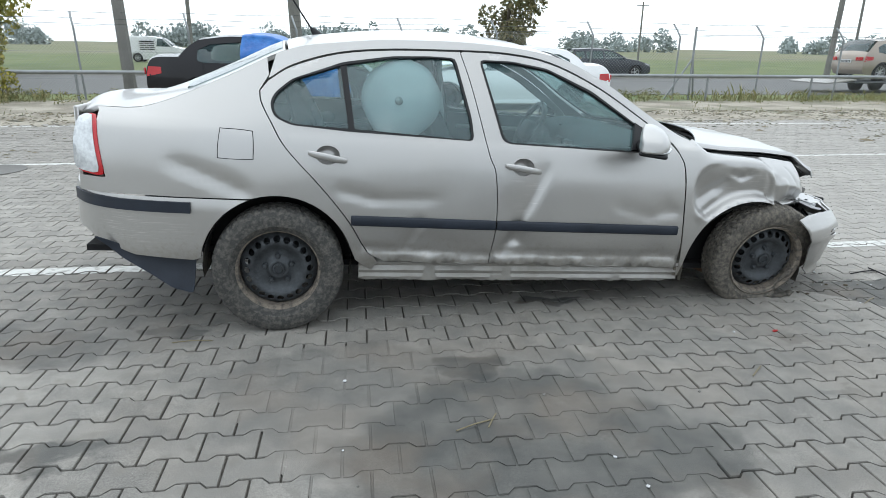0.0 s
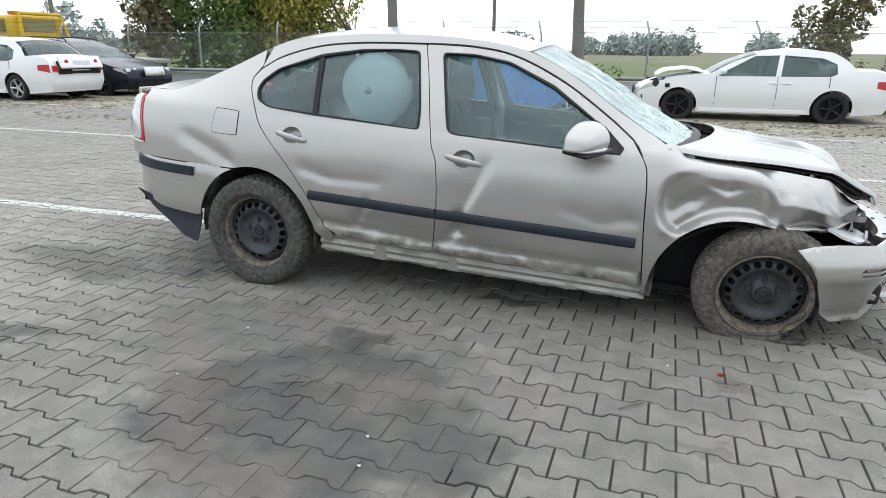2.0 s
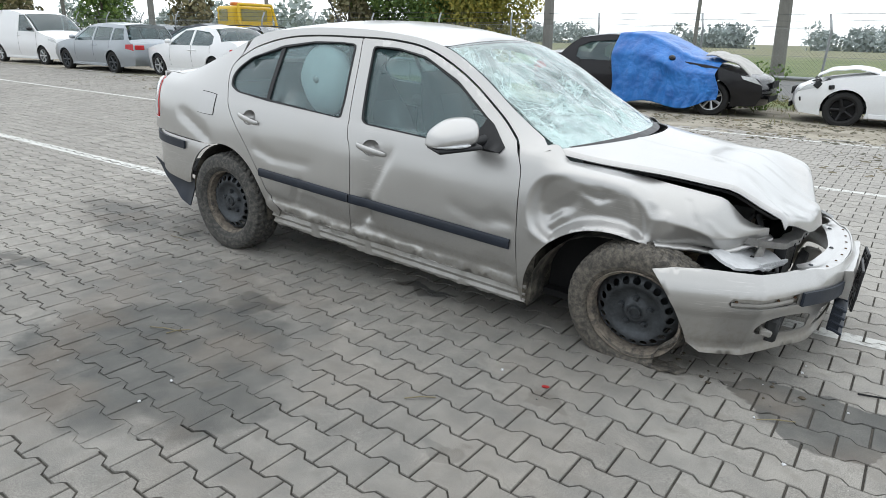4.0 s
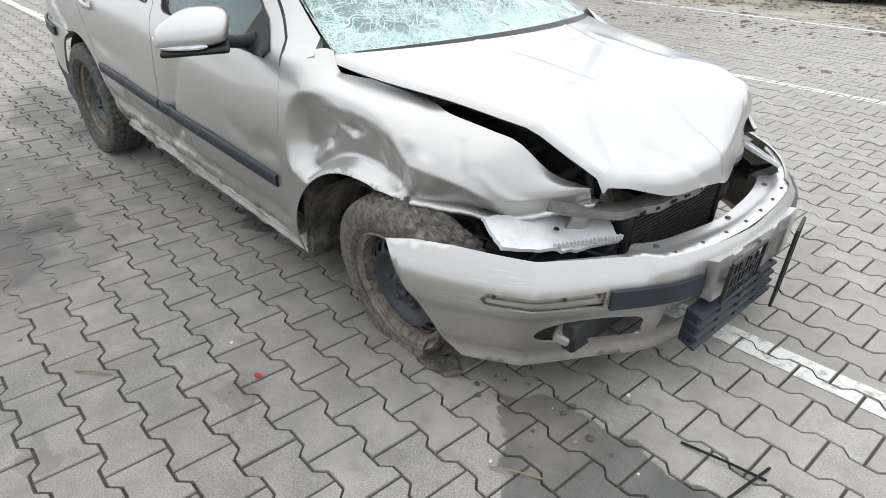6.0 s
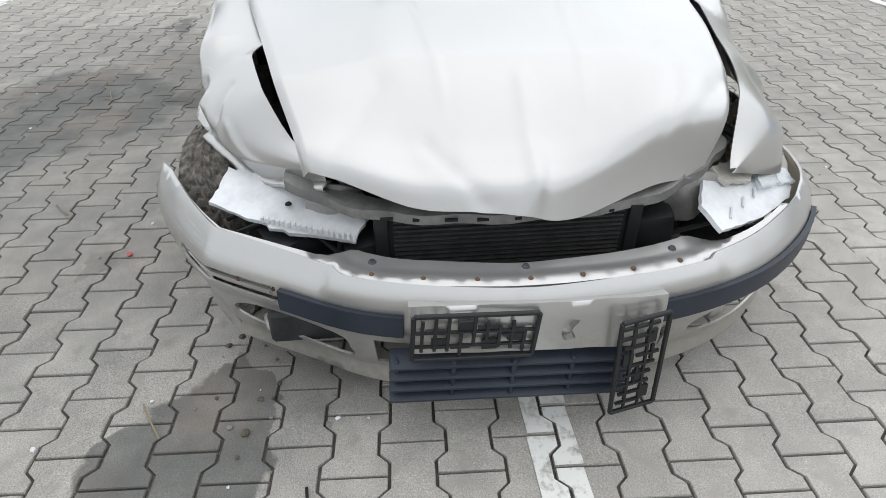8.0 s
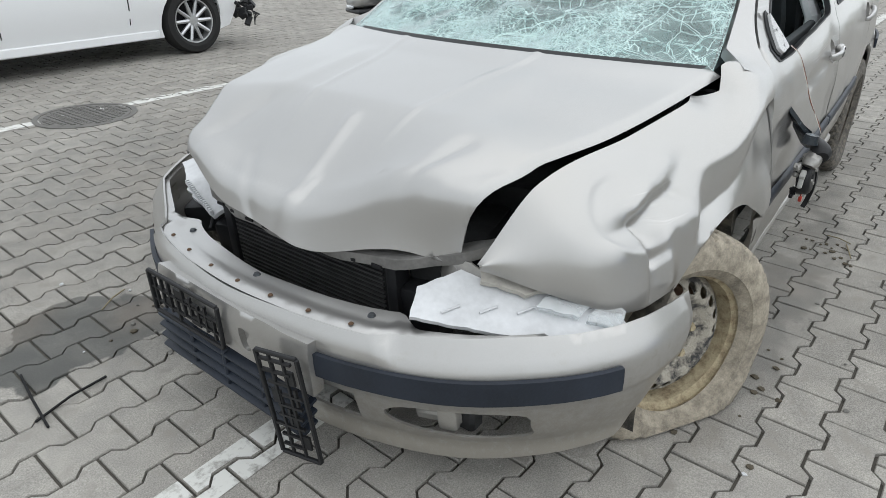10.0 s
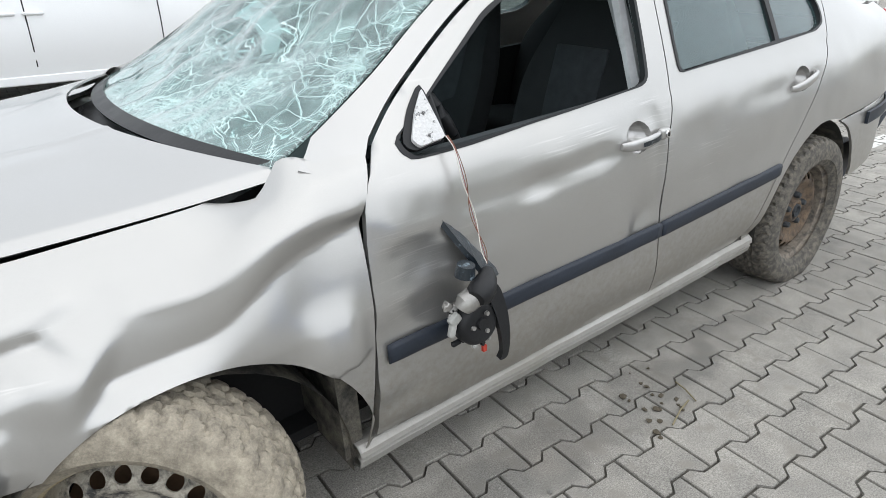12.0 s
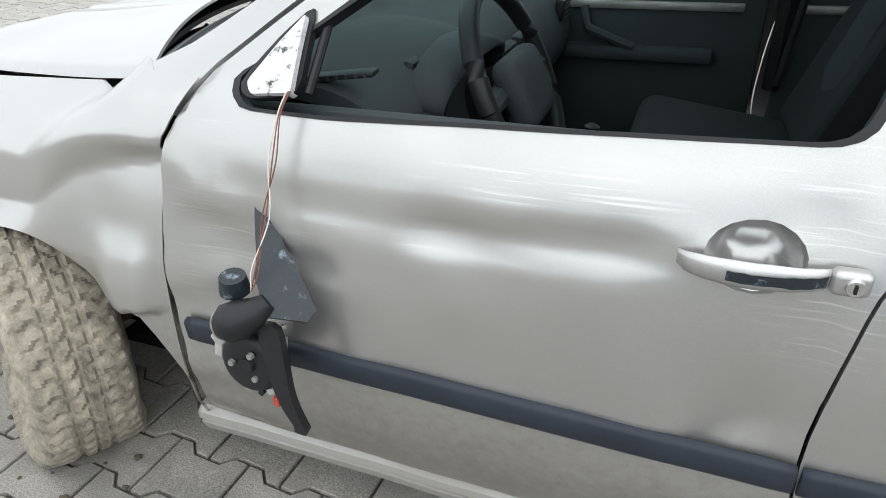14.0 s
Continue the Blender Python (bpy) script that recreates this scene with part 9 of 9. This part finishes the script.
def manhole():
    e = empty("manhole_cover", pose(2.03, -3.52, 0.0), "round cast-iron manhole cover in the paving", "manhole cover")
    part("frame", lathe_bm([(0.30, -0.02), (0.30, 0.006), (0.335, 0.006), (0.34, -0.02)], 48, axis="Z"), IRON, e)
    bm = lathe_bm([(0.0, 0.004), (0.292, 0.004), (0.298, -0.02)], 48, axis="Z")
    for i in range(-6, 7):
        for j in range(-6, 7):
            if math.hypot(i, j) < 6.2:
                add_bm(bm, box_bm(0.028, 0.028, 0.008, 0.002, 1, Matrix.Translation((i * 0.043, j * 0.043, 0.006))))
    part("cover", bm, IRON, e)


manhole()
mh = empty("manhole_cover", pose(-3.3, 3.65, 0.0), "round cast-iron manhole cover by the bay line", "manhole cover")
part("cover", lathe_bm([(0.0, 0.004), (0.29, 0.004), (0.30, 0.008), (0.335, 0.008), (0.34, -0.02)], 40, axis="Z"), IRON, mh)
scrap = [(-0.11, -0.05), (-0.02, -0.075), (0.10, -0.05), (0.13, 0.01), (0.05, 0.06), (-0.08, 0.05)]
tagged(sheet("tyre_scrap", resample(rounded(scrap, 0.03), 0.02), lambda u, v: (2.74 + u * 0.8, -0.785 + v * 0.7, 0.010 + 0.022 * abs(noise.noise(Vector((u * 14, v * 14, 4))))), RUBBER_DUST, None, step=0.012, thick=0.010), "torn strip of dusty tyre rubber on the paving", "rubber scrap")
sheet("red_fragment", spline([(0.0, 0.0), (0.028, 0.005), (0.035, 0.022), (0.012, 0.030), (-0.008, 0.016)], 3, True), lambda u, v: (2.395 + 0.7 * u, -1.245 + 0.6 * v, 0.006 + 0.05 * u), RED_BIT, None, step=0.01, thick=0.003)
tagged(bpy.data.objects["red_fragment"], "small red plastic fragment on the paving", "fragment")
rngd = random.Random(31)
for k in range(46):
    x, y = rngd.choice(((rngd.gauss(3.15, 0.22), rngd.gauss(-0.55, 0.22)), (rngd.gauss(1.0, 0.6), rngd.gauss(-1.8, 0.4)), (rngd.gauss(2.2, 0.5), rngd.gauss(1.25, 0.25)), (rngd.uniform(-1, 4.5), rngd.uniform(-2.8, -0.9))))
    s = rngd.uniform(0.003, 0.009)
    bm = bmesh.new()
    bmesh.ops.create_icosphere(bm, subdivisions=1, radius=s)
    for v in bm.verts:
        v.co *= 0.7 + 0.6 * rngd.random()
        v.co.z *= 0.6
    tagged(part("pebble", bm, CONC if k % 3 else WHITE_PLASTIC, None, flat=True, at=Matrix.Translation((x, y, 0.003))), "tiny stone or glass crumb on the paving", "pebble", "debris on the paving")
CLOD = plain("dried_mud", (0.10, 0.085, 0.062), 0.95, 0, 0.4, 30, 120, 0.5)
for k in range(60):
    x, y = ((rngd.gauss(1.12, 0.10), rngd.gauss(1.02, 0.07)), (rngd.gauss(2.95, 0.16), rngd.gauss(-0.72, 0.12)), (rngd.gauss(2.35, 0.15), rngd.gauss(0.98, 0.10)))[k % 3]
    s = rngd.uniform(0.004, 0.014)
    bm = bmesh.new()
    bmesh.ops.create_icosphere(bm, subdivisions=1, radius=s)
    for v in bm.verts:
        v.co *= 0.6 + 0.8 * rngd.random()
        v.co.z *= 0.5
    tagged(part("mud_clod", bm, CLOD, None, flat=True, at=Matrix.Translation((x, y, 0.003))), "crumbled clod of dried mud on the paving", "mud clod", "debris on the paving")
STRAW = plain("dry_straw", (0.22, 0.19, 0.12), 0.9)
for k, (x, y, a, L) in enumerate(((0.75, -1.82, 20, 0.16), (0.82, -1.80, 60, 0.10), (3.62, -0.60, 80, 0.30), (3.55, -0.52, 10, 0.22), (3.20, -0.95, 30, 0.14), (-0.4, -0.95, 0, 0.18), (2.05, -1.60, 40, 0.12), (1.15, 1.10, 15, 0.14), (1.05, 1.05, 70, 0.10))):
    c, s = math.cos(radians(a)) * L / 2, math.sin(radians(a)) * L / 2
    bm = tube_bm([(x - c, y - s, 0.006), (x + 0.02 * s, y - 0.04 * c, 0.012), (x + c, y + s, 0.005)], 0.0026 if k not in (2, 3) else 0.004, 5)
    tagged(part("twig", bm, STRAW if k not in (2, 3) else DARK, None), "thin dry twig lying on the paving", "twig", "debris on the paving")

# ---------------------------------------------------------------- interlocking concrete pavers
PL, PW, GAP = 0.193, 0.139, 0.0075      # course length, column pitch, joint
SKEW = 0.044      # the paving runs a little askew to the car
PU, PV = 0.8175 * 0.193, 0.98 * 0.139
WIDE, WAIST = 0.0135, 0.0135


def paver_shape():
    """Double-T stone: wide ends, narrow waist, with chamfered rim."""
    g = GAP / 2
    h = PL / 2 - g
    a, b = 0.037, 0.062
    e, w = PW / 2 + WIDE - g, PW / 2 - WAIST - g
    right = [(-h, -e), (-b, -e), (-a, -w), (a, -w), (b, -e), (h, -e)]
    return right + [(-x, -y) for x, y in right]


SHAPE = paver_shape()


def shrink(pts, d):
    out = []
    for x, y in pts:
        out.append((x - math.copysign(d, x), y - math.copysign(d, y)))
    return out


TOP = shrink(SHAPE, 0.0018)
NS = len(SHAPE)
P_VERTS = [(x, y, 0.0) for x, y in TOP] + [(x, y, -0.0035) for x, y in SHAPE] + [(x, y, -0.05) for x, y in SHAPE]
# the top is cut into three convex pieces
P_FACES = [(0, 1, 10, 11), (1, 2, 9, 10), (2, 3, 8, 9), (3, 4, 7, 8), (4, 5, 6, 7)]
for k in range(NS):
    j = (k + 1) % NS
    P_FACES.append((NS + k, NS + j, j, k))
    P_FACES.append((2 * NS + k, 2 * NS + j, NS + j, NS + k))

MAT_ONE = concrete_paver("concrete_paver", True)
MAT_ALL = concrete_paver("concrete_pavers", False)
X0, X1, Y0, Y1 = -26.0, 13.0, -11.0, 7.75
NEAR = (2.55, 3.95, -1.75, -0.25)
pave = tagged(new("pavement"), "grey interlocking concrete paving with oil stains", "pavement", kind="structure")
prng = np.random.default_rng(3)
pm = bpy.data.meshes.new("paver")
pm.from_pydata(P_VERTS, [], P_FACES)
pm.materials.append(MAT_ONE)
far_c, near_c = [], []
for c in range(int(Y0 / PW) - 8, int(Y1 / PW) + 10):
    for r in range(int(X0 / PL) - 4, int(X1 / PL) + 4):
        u = PU + (r + 0.5 * (c % 2)) * PL
        w = PV + c * PW
        x, y = (u + SKEW * w) / (1 + SKEW ** 2), (w - SKEW * u) / (1 + SKEW ** 2)
        if not (X0 < x < X1 and Y0 < y < Y1) or (y > 7.4 and prng.random() < 0.35):
            continue
        dz, tx, ty = prng.normal(0, 0.0012), prng.normal(0, 0.005), prng.normal(0, 0.007)
        if NEAR[0] < x < NEAR[1] and NEAR[2] < y < NEAR[3]:
            near_c.append((x, y, dz, tx, ty))
        else:
            far_c.append((x, y, dz, tx, ty))
for x, y, dz, tx, ty in near_c[:300]:
    ob = new("paver", pm)
    ob.parent = pave
    ob.matrix_basis = Matrix.Translation((x, y, rise(y) + dz)) @ Euler((ty, tx, -math.atan(SKEW))).to_matrix().to_4x4()
far_c += near_c[300:]
C = np.array(far_c)
V = np.array(P_VERTS)
ca, sa = math.cos(-math.atan(SKEW)), math.sin(-math.atan(SKEW))
V = np.stack([V[:, 0] * ca - V[:, 1] * sa, V[:, 0] * sa + V[:, 1] * ca, V[:, 2]], 1)
n = len(C)
allv = np.repeat(V[None], n, 0) + np.stack([C[:, 0], C[:, 1], C[:, 2] + 0.03 * np.clip((C[:, 1] - 4) / 5, 0, 1) ** 2 * (3 - 2 * np.clip((C[:, 1] - 4) / 5, 0, 1))], 1)[:, None, :]
allv[:, :, 2] += -V[None, :, 0] * C[:, 3, None] + V[None, :, 1] * C[:, 4, None]
idx = np.array(P_FACES)
allf = (idx[None] + (np.arange(n) * len(V))[:, None, None]).reshape(-1, 4)
me = bpy.data.meshes.new("pavers")
me.vertices.add(n * len(V))
me.vertices.foreach_set("co", allv.ravel())
me.loops.add(allf.size)
me.loops.foreach_set("vertex_index", allf.ravel().astype(np.int32))
me.polygons.add(len(allf))
me.polygons.foreach_set("loop_start", np.arange(0, allf.size, 4, dtype=np.int32))
me.polygons.foreach_set("loop_total", np.full(len(allf), 4, dtype=np.int32))
me.polygons.foreach_set("use_smooth", np.zeros(len(allf), dtype=bool))
me.update(calc_edges=True)
me.materials.append(MAT_ALL)
rest = new("pavers", me)
rest.parent = pave
tagged(rest, kind="stuff")


# sand and grease packed into the joints, nearly flush with the stones
def packed_joints(cx, cy, rx, ry, seed):
    rim = []
    for k in range(72):
        a = 2 * math.pi * k / 72
        r = 1 + 0.28 * noise.noise(Vector((math.cos(a) * 1.8, math.sin(a) * 1.8, seed)))
        rim.append((cx + rx * r * math.cos(a), cy + ry * r * math.sin(a)))
    sheet("packed_joint", rim, lambda u, v: (u, v, -0.0032 + 0.0012 * noise.noise(Vector((u * 9, v * 9, seed)))), MAT_ALL, pave, step=0.05, thick=0.004, label="greasy dirt packed into the joints", edge=0.05)


packed_joints(0.85, -1.95, 0.78, 0.68, 1.0)
packed_joints(0.45, -1.42, 0.70, 0.34, 2.0)


# painted bay lines follow the stones
def clip(poly, axis, lo, hi):
    for bound, keep in ((lo, 1), (hi, -1)):
        out = []
        for i, p in enumerate(poly):
            q = poly[(i + 1) % len(poly)]
            a, b = (p[axis] - bound) * keep, (q[axis] - bound) * keep
            if a >= 0:
                out.append(p)
            if a * b < 0:
                t = a / (a - b)
                out.append((p[0] + (q[0] - p[0]) * t, p[1] + (q[1] - p[1]) * t))
        poly = out
        if len(poly) < 3:
            return []
    return poly


def line_paint():
    m, nt, p = mat_new("worn_white_line_paint")
    geo = nt.nodes.new("ShaderNodeNewGeometry")
    nz = nt.nodes.new("ShaderNodeTexNoise")
    nz.inputs["Scale"].default_value = 22
    nz.inputs["Detail"].default_value = 7
    nz.inputs["Roughness"].default_value = 0.7
    nt.links.new(geo.outputs["Position"], nz.inputs["Vector"])
    wear = ramp(nt, nz.outputs["Fac"], 0.50, 0.66)
    c = mix(nt, wear, (0.60, 0.60, 0.57), (0.27, 0.26, 0.24))
    nt.links.new(c, p.inputs["Base Color"])
    p.inputs["Roughness"].default_value = 0.85
    return m


LINE = line_paint()
ST = np.array(far_c + near_c[:300])


def bay_line(axis, at, width, lo, hi):
    """A painted line along x (axis 1) or y (axis 0)."""
    verts, faces = [], []
    for x, y, dz, tx, ty in ST:
        mid = at - SKEW * 0.55 * (x - 3.2) if axis == 1 else at
        if not (lo < (x if axis == 1 else y) < hi) or abs((y if axis == 1 else x) - mid) > width / 2 + 0.12:
            continue
        if axis == 1:
            polys = [[TOP[k] for k in f] for f in P_FACES[:5]]
        else:
            polys = [[TOP[k] for k in f] for f in P_FACES[:5]]
        for poly in polys:
            q = clip([(a * ca - b * sa + x, a * sa + b * ca + y) for a, b in poly], axis, mid - width / 2, mid + width / 2)
            if len(q) < 3:
                continue
            base = len(verts)
            verts += [(a, b, rise(y) + dz - (a - x) * tx + (b - y) * ty + 0.0022) for a, b in q]
            faces.append(tuple(range(base, base + len(q))))
    return tagged(link_mesh("bay_line", verts, faces, LINE, flat=True), "worn white parking bay line", "marking", "bay lines", "structure")


bay_line(1, 0.06, 0.12, -24, 12)
bay_line(1, 3.84, 0.11, -24, 12)
bay_line(1, 7.25, 0.11, -24, 12)
bay_line(1, -3.62, 0.11, -6, 12)
bay_line(1, -9.1, 0.11, -12, 12)
